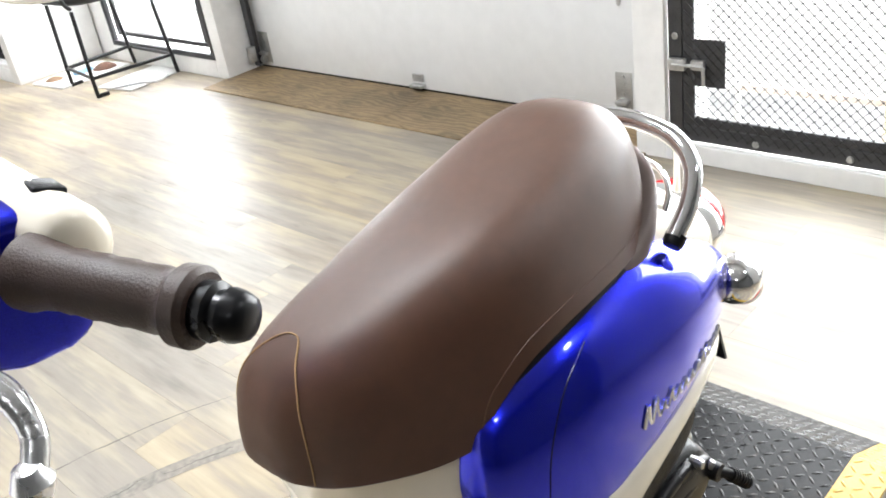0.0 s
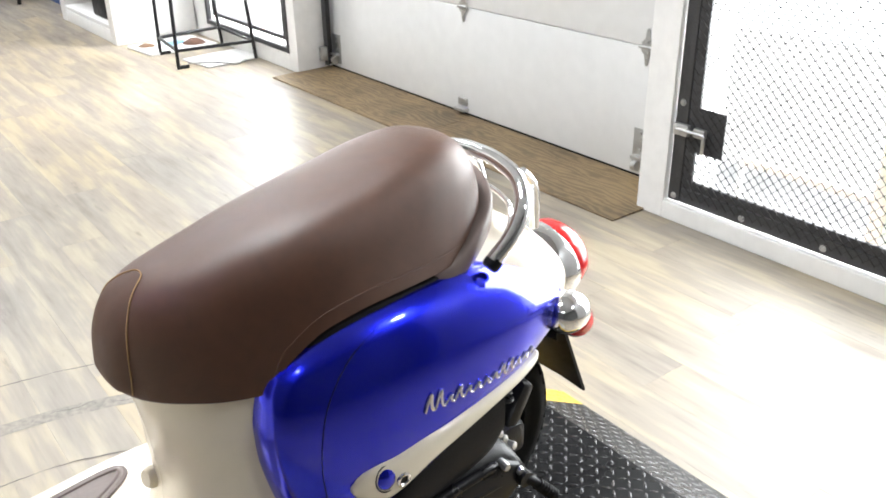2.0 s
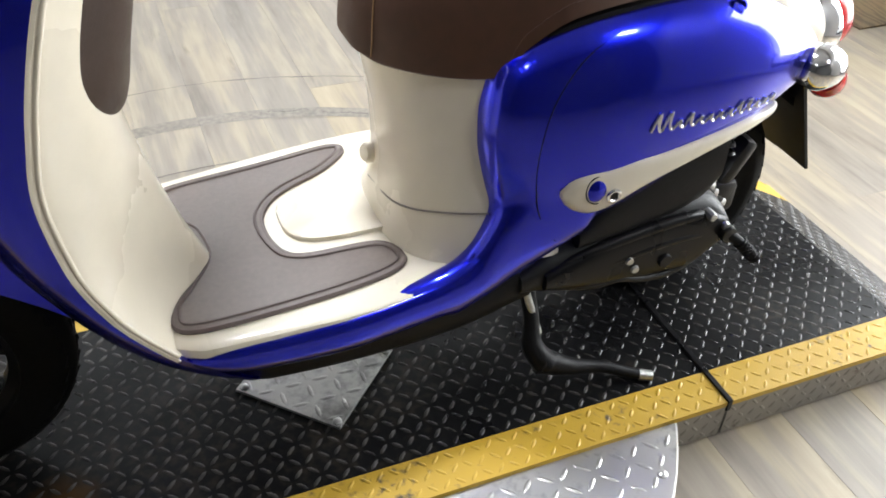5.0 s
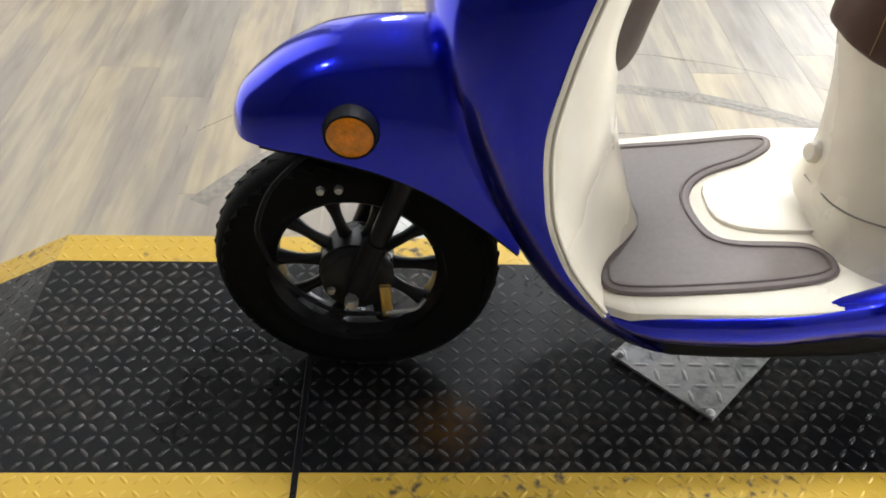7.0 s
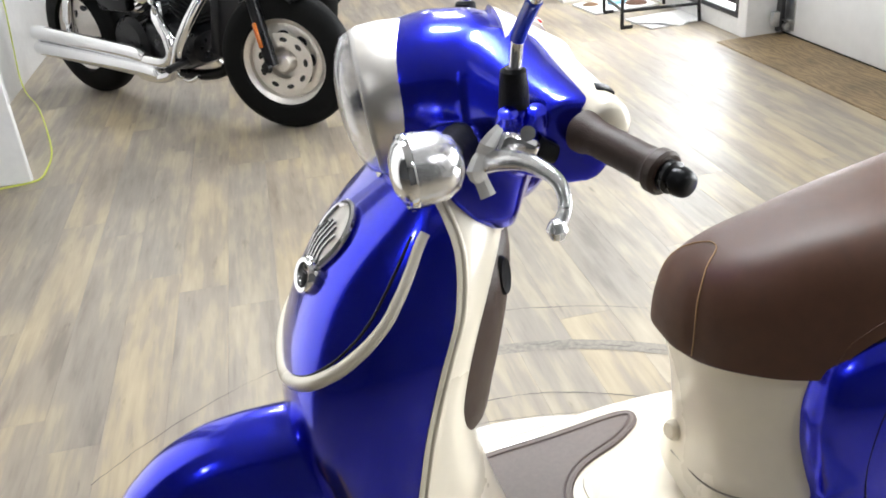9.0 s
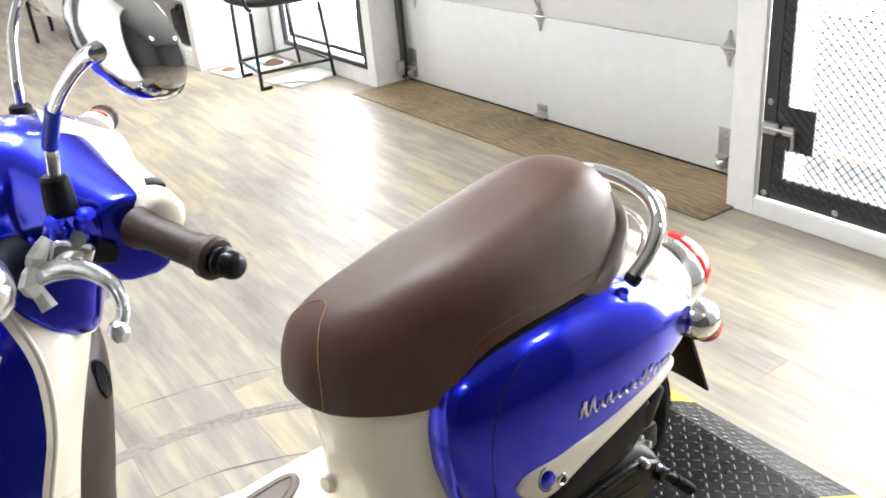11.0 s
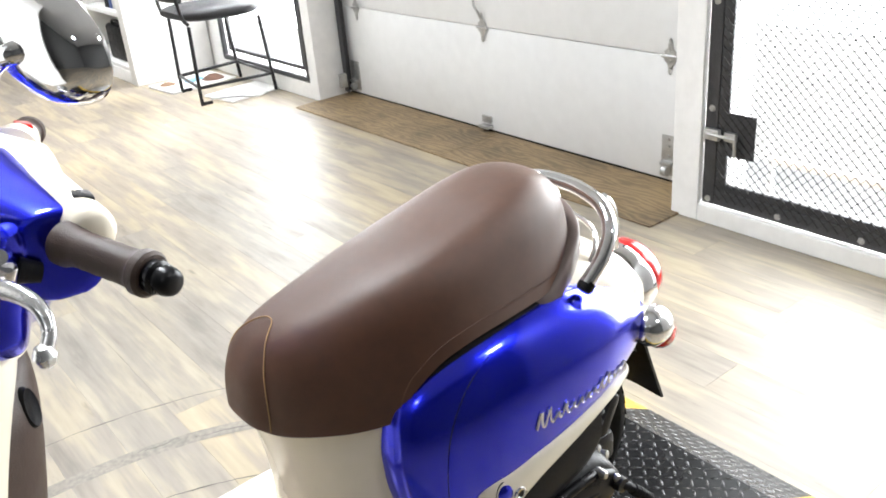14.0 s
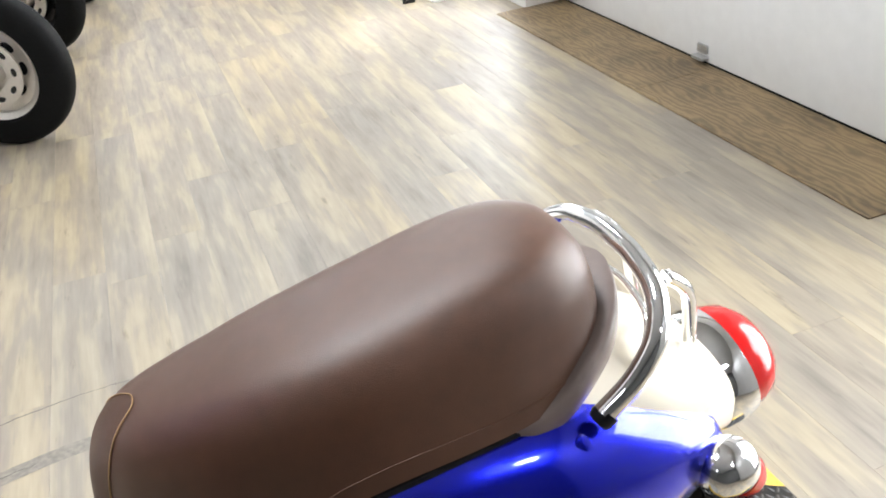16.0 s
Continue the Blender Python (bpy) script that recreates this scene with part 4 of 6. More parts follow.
zp = [0.532 + 0.276 * k / 30 for k in range(31)]
pad = part("knee_panel", shell_loft([pad_line(z, 1, 0) for z in zp], [pad_line(z, 0.98, 0.02) for z in zp]), GRIP, scooter, "brown moulded inner panel")
lock_m = aimed((inner_x(0.760, -0.086) + 0.011, -0.086, 0.760), (1, -0.9, 0.10)) @ Matrix.Rotation(radians(90), 4, "Z") @ Matrix.Diagonal((1.6, 0.8, 0.8, 1))
part("panel_lock", lathe([(0.0, 0.004), (0.010, 0.004), (0.0135, 0.006), (0.015, 0.002), (0.015, -0.012), (0.0, -0.012)], lock_m, 24), BLACKP, pad, "black oval latch")

# cream trim and emblem on the nose
from mathutils.bvhtree import BVHTree


def tree_of(ob):
    return BVHTree.FromPolygons([v.co for v in ob.data.vertices], [p.vertices for p in ob.data.polygons])


def on_nose(y, z, lift=0.0):
    """A point of the nose's skin."""
    n, r, w = smooth_at(SZ, SN, z), smooth_at(SZ, SR, z), smooth_at(SZ, SW, z)
    q = min(abs(y) / w, 0.999) ** 1.25
    x = r - (r - n) * math.sqrt(1 - q * q) ** 0.85
    away = Vector((-1, 1.2 * y / w * abs(y / w), 0.25)).normalized()
    return Vector((x, y, z)) + away * lift


NT = [(-0.116, 0.841), (-0.129, 0.808), (-0.1375, 0.780), (-0.142, 0.752), (-0.140, 0.727), (-0.128, 0.702), (-0.100, 0.677), (-0.050, 0.657), (0, 0.651)]
NT = NT + [(-y, z) for y, z in NT[-2::-1]]
UL = spline([Vector((y, z, 0)) for y, z in NT], 6)
part("nose_trim", tube([on_nose(p.x, p.y, -0.0025) for p in UL], [0.0062, 0.0072, 0.0088, 0.0096, 0.0088, 0.0072, 0.0062], 10, 1, curved=False), CREAM, scooter, "cream trim line")
part("trim_gap", tube([on_nose(p.x * (0.950 - 0.012 * abs(p.x) / 0.142), p.y + 0.0062, -0.0004) for p in UL[2:-2]], 0.0017, 8, 1, curved=False), BLACK, scooter, "dark gap beside the trim")
ring_pts = [on_nose(-0.020 + 0.035 * math.cos(2 * math.pi * k / 32) * (1 + 0.25 * math.sin(2 * math.pi * k / 32)), 0.806 + 0.034 * math.sin(2 * math.pi * k / 32), 0.004) for k in range(32)]
badge = part("nose_badge", tube(ring_pts, 0.0042, 8, 1, loop=True, curved=False), CHROME, scooter, "chrome oval nose badge")
part("badge_plate", loft([[on_nose(-0.020 + 0.035 * f * math.cos(2 * math.pi * k / 32) * (1 + 0.25 * math.sin(2 * math.pi * k / 32)), 0.806 + 0.034 * f * math.sin(2 * math.pi * k / 32), 0.003 + 0.004 * (1 - f)) for k in range(32)] for f in (1.0, 0.7, 0.4, 0.05)]), SATIN, badge)
for k in range(5):
    h = 0.012 + 0.010 * math.sin(math.pi * (k + 0.5) / 5)
    part("badge_rib", tube([on_nose(-0.040 + 0.010 * k - 0.003, 0.803 - h, 0.007), on_nose(-0.040 + 0.010 * k + 0.001, 0.803, 0.009), on_nose(-0.040 + 0.010 * k - 0.001, 0.803 + h, 0.007)], 0.0022, 6, 4), CHROME, badge)
eye_m = aimed(on_nose(-0.034, 0.772, 0.0), (-1, -0.30, 0.45))
part("badge_eye", lathe([(0.0, 0.002), (0.0135, 0.002), (0.0145, 0.012), (0.0195, 0.013), (0.0218, 0.008), (0.0205, -0.006), (0.0, -0.006)], eye_m, 28), CHROME, badge)
part("badge_core", lathe([(0.0, 0.0045), (0.0138, 0.0045), (0.0138, -0.004), (0.0, -0.004)], eye_m, 24), BLACK, badge)
part("maker_label", loft([[on_nose(y, z, l) for y in (-0.012, 0.0, 0.012)] for z, l in ((0.866, 0.0), (0.866, 0.002), (0.878, 0.002), (0.878, 0.0))], closed=False), SATIN, scooter, "small silver nose label")

# lower rails and underside
def fused(name, bm, mat, parent, voxel, rounds, label=""):
    """Panels that flow into one another: melted into one skin and smoothed."""
    ob = part(name, bm, mat, parent, label)
    r = ob.modifiers.new("skin", "REMESH")
    r.mode, r.voxel_size, r.use_smooth_shade = "VOXEL", voxel, True
    sm = ob.modifiers.new("flow", "SMOOTH")
    sm.factor, sm.iterations = 0.5, rounds
    me = bpy.data.meshes.new_from_object(ob.evaluated_get(bpy.context.evaluated_depsgraph_get()))
    ob.modifiers.clear()
    ob.data = me
    for p in me.polygons:
        p.use_smooth = True
    return ob


def rail_rings(s):
    rail = []
    for k in range(31):
        t = k / 30
        x = 0.312 + (0.80 - 0.312) * t
        top = smooth_at([0.312, 0.36, 0.52, 0.66, 0.74, 0.80], [0.256, 0.263, 0.267, 0.274, 0.302, 0.34], x)
        low = smooth_at([0.312, 0.36, 0.41, 0.52, 0.66, 0.74, 0.80], [0.245, 0.216, 0.206, 0.200, 0.202, 0.214, 0.25], x)
        yc = smooth_at([0.312, 0.38, 0.52, 0.68, 0.80], [0.146, 0.156, 0.158, 0.142, 0.135], x)
        rail.append(oval(x, s * yc, (top + low) / 2, smooth_at([0.312, 0.36, 0.41], [0.012, 0.022, 0.027], x), (top - low) / 2, 2.5, 20))
    return rail


def joint_rings(s):
    joint = []
    for k in range(19):
        x = 0.69 + 0.20 * k / 18
        t = smooth_at([0.69, 0.73, 0.76, 0.80, 0.89], [0.264, 0.304, 0.362, 0.41, 0.38], x)
        b = smooth_at([0.69, 0.74, 0.80, 0.85, 0.89], [0.190, 0.210, 0.242, 0.276, 0.304], x)
        y = smooth_at([0.69, 0.76, 0.89], [0.140, 0.130, 0.130], x)
        joint.append(oval(x, s * y, (t + b) / 2, smooth_at([0.69, 0.76, 0.89], [0.026, 0.036, 0.048], x), (t - b) / 2, 2.4, 24))
    return joint


belly = []
for k in range(21):
    x = 0.27 + 0.55 * k / 20
    low = smooth_at([0.27, 0.33, 0.40, 0.55, 0.70, 0.82], [0.27, 0.175, 0.150, 0.140, 0.150, 0.19], x)
    belly.append(oval(x, 0, (0.25 + low) / 2, smooth_at([0.27, 0.33, 0.42], [0.05, 0.11, 0.15], x), (0.26 - low) / 2 + 0.004, 4, 24))
part("belly_pan", loft(belly), BLACKP, scooter)

# floorboard, lid and rubber mat
FZ = 0.272
fl = []
for k in range(25):
    x = 0.318 + 0.447 * k / 24
    far, near = smooth_at([0.285, 0.345, 0.71, 0.77], [0.196, 0.211, 0.264, 0.262], x), smooth_at([0.318, 0.36, 0.52, 0.68, 0.77], [-0.153, -0.172, -0.174, -0.156, -0.13], x)
    fl.append(oval(x, (far + near) / 2, FZ - 0.014, (far - near) / 2, 0.014, 5, 40))
part("floorboard", loft(fl), CREAM, scooter, "cream floorboard")
loopy = [Vector((x, y, 0)) for x, y in (
    (0.383, -0.004), (0.350, -0.060), (0.328, -0.098), (0.346, -0.142), (0.494, -0.137), (0.611, -0.118), (0.646, -0.090), (0.621, -0.047), (0.515, -0.040), (0.485, -0.010),
    (0.480, 0.060), (0.517, 0.112), (0.597, 0.155), (0.643, 0.197), (0.624, 0.222), (0.498, 0.202), (0.364, 0.182), (0.338, 0.155), (0.340, 0.112), (0.368, 0.076), (0.381, 0.050))]
mat_line = [(p.x, p.y) for p in spline(loopy, 6, True)]
mat_ob = part("floor_mat", plate(mat_line, FZ - 0.004, FZ + 0.005, 0.002), MAT, scooter, "taupe rubber floor mat")


def inset(p, d, n=len(mat_line)):
    i = mat_line.index(p)
    a, b = Vector(mat_line[i - 1]), Vector(mat_line[(i + 1) % n])
    t = (b - a).normalized()
    return Vector((p[0] - t.y * d, p[1] + t.x * d, FZ + 0.0055))


part("mat_bead", tube([inset(p, 0.010) for p in mat_line], 0.0022, 6, 1, loop=True, curved=False), MATD, mat_ob, "darker raised bead")
part("mat_edge", tube([inset(p, 0.001) - Vector((0, 0, 0.004)) for p in mat_line], 0.004, 6, 1, loop=True, curved=False), MATD, mat_ob, "darker rolled edge")
lid_line = [(0.616 + 0.114 * math.copysign(abs(math.cos(a)) ** 0.6, math.cos(a)), 0.046 + 0.066 * math.copysign(abs(math.sin(a)) ** 0.6, math.sin(a))) for a in [2 * math.pi * k / 48 for k in range(48)]]
part("battery_lid", plate(lid_line, FZ - 0.002, FZ + 0.007, 0.003), CREAM, scooter, "cream battery lid")

# pedestal under the seat
PZ = [0.262, 0.30, 0.36, 0.44, 0.52, 0.58]
PF = [0.630, 0.644, 0.652, 0.648, 0.636, 0.626]
PW = [0.168, 0.158, 0.150, 0.142, 0.139, 0.136]
ped = []
for k in range(26):
    z = PZ[0] + (PZ[-1] - PZ[0]) * k / 25
    f, w = smooth_at(PZ, PF, z), smooth_at(PZ, PW, z)
    ped.append([Vector((0.86 - (0.86 - f if math.cos(a) > 0 else 0.05 * min(1, (z - 0.25) * 5)) * math.copysign(abs(math.cos(a)) ** 0.62, math.cos(a)), 0.024 + w * math.copysign(abs(math.sin(a)) ** 0.66, math.sin(a)), z)) for a in [2 * math.pi * i / 44 for i in range(44)]])
pedestal = part("seat_pedestal", loft(ped), CREAM, scooter, "cream fairing under the seat")
part("fairing_joint", tube([(0.6475, 0.073, 0.307), (0.6485, 0.030, 0.314), (0.6495, -0.018, 0.323), (0.6590, -0.060, 0.335), (0.6835, -0.092, 0.344), (0.720, -0.114, 0.347), (0.762, -0.125, 0.345)], 0.0014, 6, 6), material("joint_shadow", (0.25, 0.22, 0.18), 0.6), pedestal)
part("fuel_knob", lathe([(0.0, 0.012), (0.012, 0.012), (0.016, 0.006), (0.016, -0.01), (0.0, -0.01)], aimed((0.652, 0.075, 0.345), (-1, -0.2, 0.2)), 20), CREAM, pedestal)

# blue side covers
CX = [0.740, 0.748, 0.769, 0.811, 0.884, 0.961, 1.024, 1.102, 1.178, 1.235, 1.262]
CT = [0.50, 0.540, 0.570, 0.600, 0.625, 0.633, 0.632, 0.620, 0.590, 0.552, 0.530]
CB = [0.43, 0.37, 0.325, 0.290, 0.290, 0.315, 0.350, 0.390, 0.432, 0.468, 0.492]
CW = [0.116, 0.135, 0.150, 0.170, 0.186, 0.189, 0.188, 0.180, 0.162, 0.140, 0.122]


def under_board(p):
    return Vector((p.x, p.y, min(p.z, 0.252 + 5.0 * max(0.0, p.x - 0.80))))


for s in (-1, 1):
    rings = []
    for k in range(45):
        x = CX[0] + (CX[-1] - CX[0]) * (k / 44)
        t, b, w = smooth_at(CX, CT, x), smooth_at(CX, CB, x), smooth_at(CX, CW, x)
        base = min(0.085, w * 0.6)
        rings.append(oval(x, s * base, (t + b) / 2, w - base, (t - b) / 2, 2.35, 40))
    skin = loft(rings)
    shift = Vector((0, 0.045, 0)) if s > 0 else Vector()
    for rows in (rail_rings(s), joint_rings(s)):
        loft([[under_board(p + shift * max(0.0, min(1.0, (0.86 - p.x) / 0.12))) if s > 0 else p for p in ring] for ring in rows], bm=skin)
    cover = fused("side_cover", skin, BLUE, scooter, 0.005, 60, "glossy blue side cover flowing into the lower rail")
    tree = tree_of(cover)

    def on_cover(x, z, lift=0.0, tree=tree, s=s):
        hit = tree.ray_cast(Vector((x, s * 0.6, z)), Vector((0, -s, 0)))
        if hit[0] is None:
            return Vector((x, s * 0.16, z))
        return hit[0] + Vector((0, s * lift, 0))
    # front part line of the cover
    part("cover_joint", tube([on_cover(x, z, 0.0002) for x, z in ((0.835, 0.312), (0.806, 0.36), (0.797, 0.42), (0.800, 0.48), (0.815, 0.53), (0.85, 0.575), (0.90, 0.602))], 0.0008, 6, 5), BLACK, cover)
    # cream trim: a blunt bulb in front that narrows to the tail
    tr = []
    for k in range(41):
        t = k / 40
        x = 0.830 + (1.181 - 0.830) * t
        zc = smooth_at([0, 0.12, 0.35, 0.7, 1], [0.393, 0.391, 0.413, 0.440, 0.452], t)
        hh = smooth_at([0, 0.02, 0.06, 0.13, 0.22, 0.4, 0.7, 0.97, 1], [0.004, 0.017, 0.028, 0.034, 0.031, 0.021, 0.0125, 0.009, 0.004], t)
        y = max(abs(on_cover(x, zc + hh * 0.3).y), abs(on_cover(x, zc + hh).y)) + 0.002
        tr.append(oval(x, s * (y - 0.010), zc, 0.016, hh, 2.6, 20))
    part("cover_trim", loft(tr), CREAM, cover, "cream trim spear")
    yb = s * (abs(on_cover(0.878, 0.40).y) + 0.007)
    m = aimed((0.876, yb, 0.399), (0, s, 0.12)) @ Matrix.Diagonal((0.95, 1.1, 1, 1))
    part("oval_cap", lathe([(0.0, 0.006), (0.011, 0.005), (0.0155, 0.001), (0.0165, -0.006), (0.0, -0.006)], m, 28), BLUE, cover, "blue oval cap")
    part("cap_rim", lathe([(0.0170, 0.001), (0.0188, 0.001), (0.0188, -0.006), (0.0170, -0.006), (0.0170, 0.001)], m, 28, cap=False), BLACK, cover)
    part("lock_ring", tube([(0.899 + 0.0085 * math.cos(a), yb + s * 0.006, 0.389 + 0.0085 * math.sin(a)) for a in [2 * math.pi * k / 20 for k in range(20)]], 0.0028, 8, 1, loop=True, curved=False), CHROME, cover)
    part("lock_core", lathe([(0.0, 0.001), (0.007, 0.001), (0.007, -0.004), (0.0, -0.004)], aimed((0.899, yb + s * 0.005, 0.389), (0, s, 0)), 16), BLACK, cover)
    # raised chrome strokes along the trim: a plain wavy mark
    line = []
    for k in range(13):
        u = k / 12
        x0, z0 = 0.941 + 0.198 * u, 0.475 - 0.001 * u
        hgt = 0.025 if k in (0, 1) else (0.018 if k in (3, 8, 9) else 0.0105)
        line += [(x0 - 0.001, z0), (x0 + 0.005, z0 + hgt * 0.6), (x0 + 0.0105, z0 + hgt), (x0 + 0.0095, z0 + hgt * 0.4), (x0 + 0.0115, z0 + 0.001)]
    part("cover_mark", tube([on_cover(x, z, 0.0014) for x, z in line], 0.0023, 6, 3), ALU, cover, "raised silver wavy mark")
    # plug and rear turn signal
    part("cover_plug", lathe([(0.0, 0.002), (0.008, 0.001), (0.0105, -0.004), (0.0, -0.005)], aimed(on_cover(1.069, 0.606), (0, s * 0.8, 0.6)), 20), BLUE, cover)
    sig = part("rear_signal", lathe([(0.0, 0.042), (0.012, 0.041), (0.024, 0.033), (0.031, 0.018), (0.033, 0.0), (0.031, -0.012), (0.026, -0.020), (0.0, -0.022)], aimed((1.246, s * 0.146, 0.500), (-0.95, s * 0.25, 0.05)), 32), CHROME, scooter, "chrome bullet turn signal")
    part("signal_lens", lathe([(0.0, 0.0), (0.025, 0.0), (0.0245, 0.014), (0.019, 0.027), (0.010, 0.036), (0.0, 0.039)], aimed((1.258, s * 0.144, 0.484), (0.70, -s * 0.10, -0.66)) @ Matrix.Diagonal((1.12, 1.12, 1.1, 1)), 32), RED, sig, "red lens")
    part("signal_stalk", tube([(1.225, s * 0.095, 0.520), (1.240, s * 0.125, 0.508), (1.246, s * 0.142, 0.503)], [0.024, 0.019, 0.016], 16, 4), BLUE, sig)

# seat
SX = [0.597, 0.604, 0.625, 0.66, 0.716, 0.755, 0.782, 0.842, 0.925, 1.005, 1.068, 1.106, 1.131, 1.140]
ST = [0.605, 0.645, 0.681, 0.700, 0.7136, 0.7227, 0.7289, 0.7417, 0.7597, 0.7784, 0.7868, 0.7800, 0.757, 0.722]
SE = [0.62, 0.60, 0.55, 0.49, 0.42, 0.39, 0.37, 0.355, 0.35, 0.35, 0.37, 0.43, 0.53, 0.60]      # how square the section is
SQ = [0.915, 0.895, 0.855, 0.815, 0.755, 0.735, 0.725, 0.715, 0.715, 0.735, 0.775, 0.815, 0.865, 0.915]      # the top's width over the foot's
SB = [0.585, 0.578, 0.568, 0.560, 0.552, 0.549, 0.580, 0.617, 0.632, 0.636, 0.640, 0.650, 0.665, 0.680]
SH = [0.024, 0.044, 0.070, 0.093, 0.116, 0.123, 0.127, 0.133, 0.137, 0.132, 0.117, 0.098, 0.071, 0.034]


def seat_point(x, a, grow=0.0):
    zt, zb, w = smooth_at(SX, ST, x) + grow, smooth_at(SX, SB, x), smooth_at(SX, SH, x) + grow
    e, q = smooth_at(SX, SE, x), smooth_at(SX, SQ, x)
    c, s = math.cos(a), max(math.sin(a), 0)
    u, v = math.copysign(abs(c) ** e, c), s ** e
    return Vector((x, w * u * (1 + (q - 1) * v), zb + (zt - zb) * v - 0.012 * u * u * v * min(1, (zt - zb) / 0.1)))


sx = [SX[0] + (SX[-1] - SX[0]) * (0.5 - 0.5 * math.cos(math.pi * k / 60)) for k in range(61)]
srings = []
for x in sx:
    w, zb = smooth_at(SX, SH, x), smooth_at(SX, SB, x)
    arc = [seat_point(x, math.pi * (0.5 - 0.5 * math.copysign(abs(k / 32 - 1) ** 1.0, 1 - k / 32))) for k in range(65)]
    under = [Vector((x, -w * 0.96 + 1.92 * w * k / 7, zb - 0.006 if 0 < k < 7 else zb - 0.003)) for k in range(8)]
    srings.append(arc + under)
seat = part("seat", loft(srings), SEAT, scooter, "smooth brown vinyl seat")
seat_tree = tree_of(seat)
for s in (-1, 1):
    pts = []
    for k in range(120):
        x = 0.755 + (1.115 - 0.755) * k / 119
        zt, zb = smooth_at(SX, ST, x), smooth_at(SX, SB, x)
        z = zb + 0.005 + 0.013 * min(1, (x - 0.755) / 0.03)
        hit = seat_tree.ray_cast(Vector((x, s * 0.5, z)), Vector((0, -s, 0)))
        if hit[0] is not None:
            pts.append(hit[0] + Vector((0, s * 0.0004, 0)))
    st = bmesh.new()
    for i in range(0, len(pts) - 1):
        tube([pts[i], pts[i].lerp(pts[i + 1], 0.62)], 0.0007, 5, 1, curved=False, bm=st)
    part("stitching", st, THREAD, seat, "tan stitching")
    part("seam", tube(pts, 0.0008, 5, 1, curved=False), SEAT, seat)


def on_seat_front(y, z, lift):
    hit = seat_tree.ray_cast(Vector((0.3, y, z)), Vector((1, 0, 0)))
    return None if hit[0] is None else hit[0] + hit[1] * (lift if hit[1].x < 0 else -lift)


PAN = [(-0.060, 0.574), (-0.059, 0.605), (-0.054, 0.64), (-0.042, 0.675), (-0.022, 0.696), (0, 0.702), (0.022, 0.696), (0.042, 0.675), (0.054, 0.64), (0.059, 0.605), (0.060, 0.574)]
edge = [on_seat_front(p.x, p.y, 0.0012) for p in spline([Vector((y, z, 0)) for y, z in PAN], 6)]
edge = [e for e in edge if e is not None]
part("panel_seam", tube(edge, 0.0009, 6, 1, curved=False), THREAD, seat, "tan stitched seam")
pn = bmesh.new()
prow = []
for j in range(19):
    z = 0.575 + (0.701 - 0.575) * j / 18
    w = smooth_at([0.556, 0.60, 0.64, 0.675, 0.696, 0.7022], [0.060, 0.059, 0.054, 0.042, 0.022, 0.003], z)
    prow.append([on_seat_front(-w + 2 * w * i / 14, z, 0.0009) or Vector((0.62, -w + 2 * w * i / 14, z)) for i in range(15)])
part("front_panel", loft(prow, closed=False, bm=pn), SEATP, seat, "separately sewn front panel")
skirt = []
for k in range(33):
    x = 0.985 + (1.173 - 0.985) * (k / 32) ** 0.8
    w = smooth_at([0.985, 1.03, 1.07, 1.12, 1.148, 1.167, 1.174], [0.116, 0.130, 0.126, 0.104, 0.077, 0.041, 0.012], x)
    zt = smooth_at([0.985, 1.045, 1.10, 1.15, 1.174], [0.634, 0.650, 0.680, 0.706, 0.712], x)
    skirt.append(oval(x, 0, zt - 0.024, w, 0.026, 4.5, 36))
part("seat_skirt", loft(skirt), PIPING, seat, "taupe-brown seat base edge")
gap = []
for k in range(41):
    x = 0.80 + 0.33 * k / 40
    gap.append(oval(x, 0, smooth_at(SX, SB, x) - 0.018, smooth_at(SX, SH, x) * 0.97, 0.016, 5, 28))
part("seat_base", loft(gap), BLACKP, seat)

def settle(ob, k0=None, k1=None):
    """The seat's nose sits a little low and to the right of the body's line; what carries it follows."""
    for v in ob.data.vertices:
        f = min(max((0.88 - v.co.x) / 0.26, 0.0), 1.0)
        f = f * f * (1.5 - 0.5 * f)
        if k0 is not None:
            f *= min(max((v.co.z - k0) / (k1 - k0), 0.0), 1.0)
        v.co += f * Vector((0.012, 0.052, -0.033))


for ob in (seat, *seat.children):
    settle(ob)
settle(pedestal, 0.33, 0.55)

# cream tail, lamp and grab rail
TXX = [1.00, 1.08, 1.16, 1.24, 1.30, 1.34, 1.36]
TT = [0.645, 0.658, 0.652, 0.614, 0.560, 0.510, 0.48]
TB = [0.45, 0.455, 0.46, 0.46, 0.45, 0.445, 0.45]
TW = [0.116, 0.126, 0.125, 0.108, 0.082, 0.058, 0.03]
tail = []
for k in range(31):
    x = 1.0 + 0.36 * k / 30
    t, b = smooth_at(TXX, TT, x), smooth_at(TXX, TB, x)
    tail.append(oval(x, 0, (t + b) / 2, smooth_at(TXX, TW, x), (t - b) / 2, 2.5, 36))
part("tail_fairing", loft(tail), CREAM, scooter, "cream tail fairing")
lm = aimed((1.322, 0, 0.506), (0.97, 0, 0.20)) @ Matrix.Diagonal((1.12, 0.95, 1.0, 1))
lamp_body = part("tail_lamp", lathe([(0.0, -0.055), (0.066, -0.055), (0.073, -0.025), (0.0735, 0.004), (0.070, 0.018), (0.064, 0.022), (0.0, 0.023)], lm, 40), CHROME, scooter, "chrome tail lamp bezel")
part("tail_lens", lathe([(0.0655, 0.014), (0.0655, 0.030), (0.059, 0.048), (0.044, 0.063), (0.024, 0.072), (0.0, 0.075)], lm, 40), RED, lamp_body, "red dome lens")
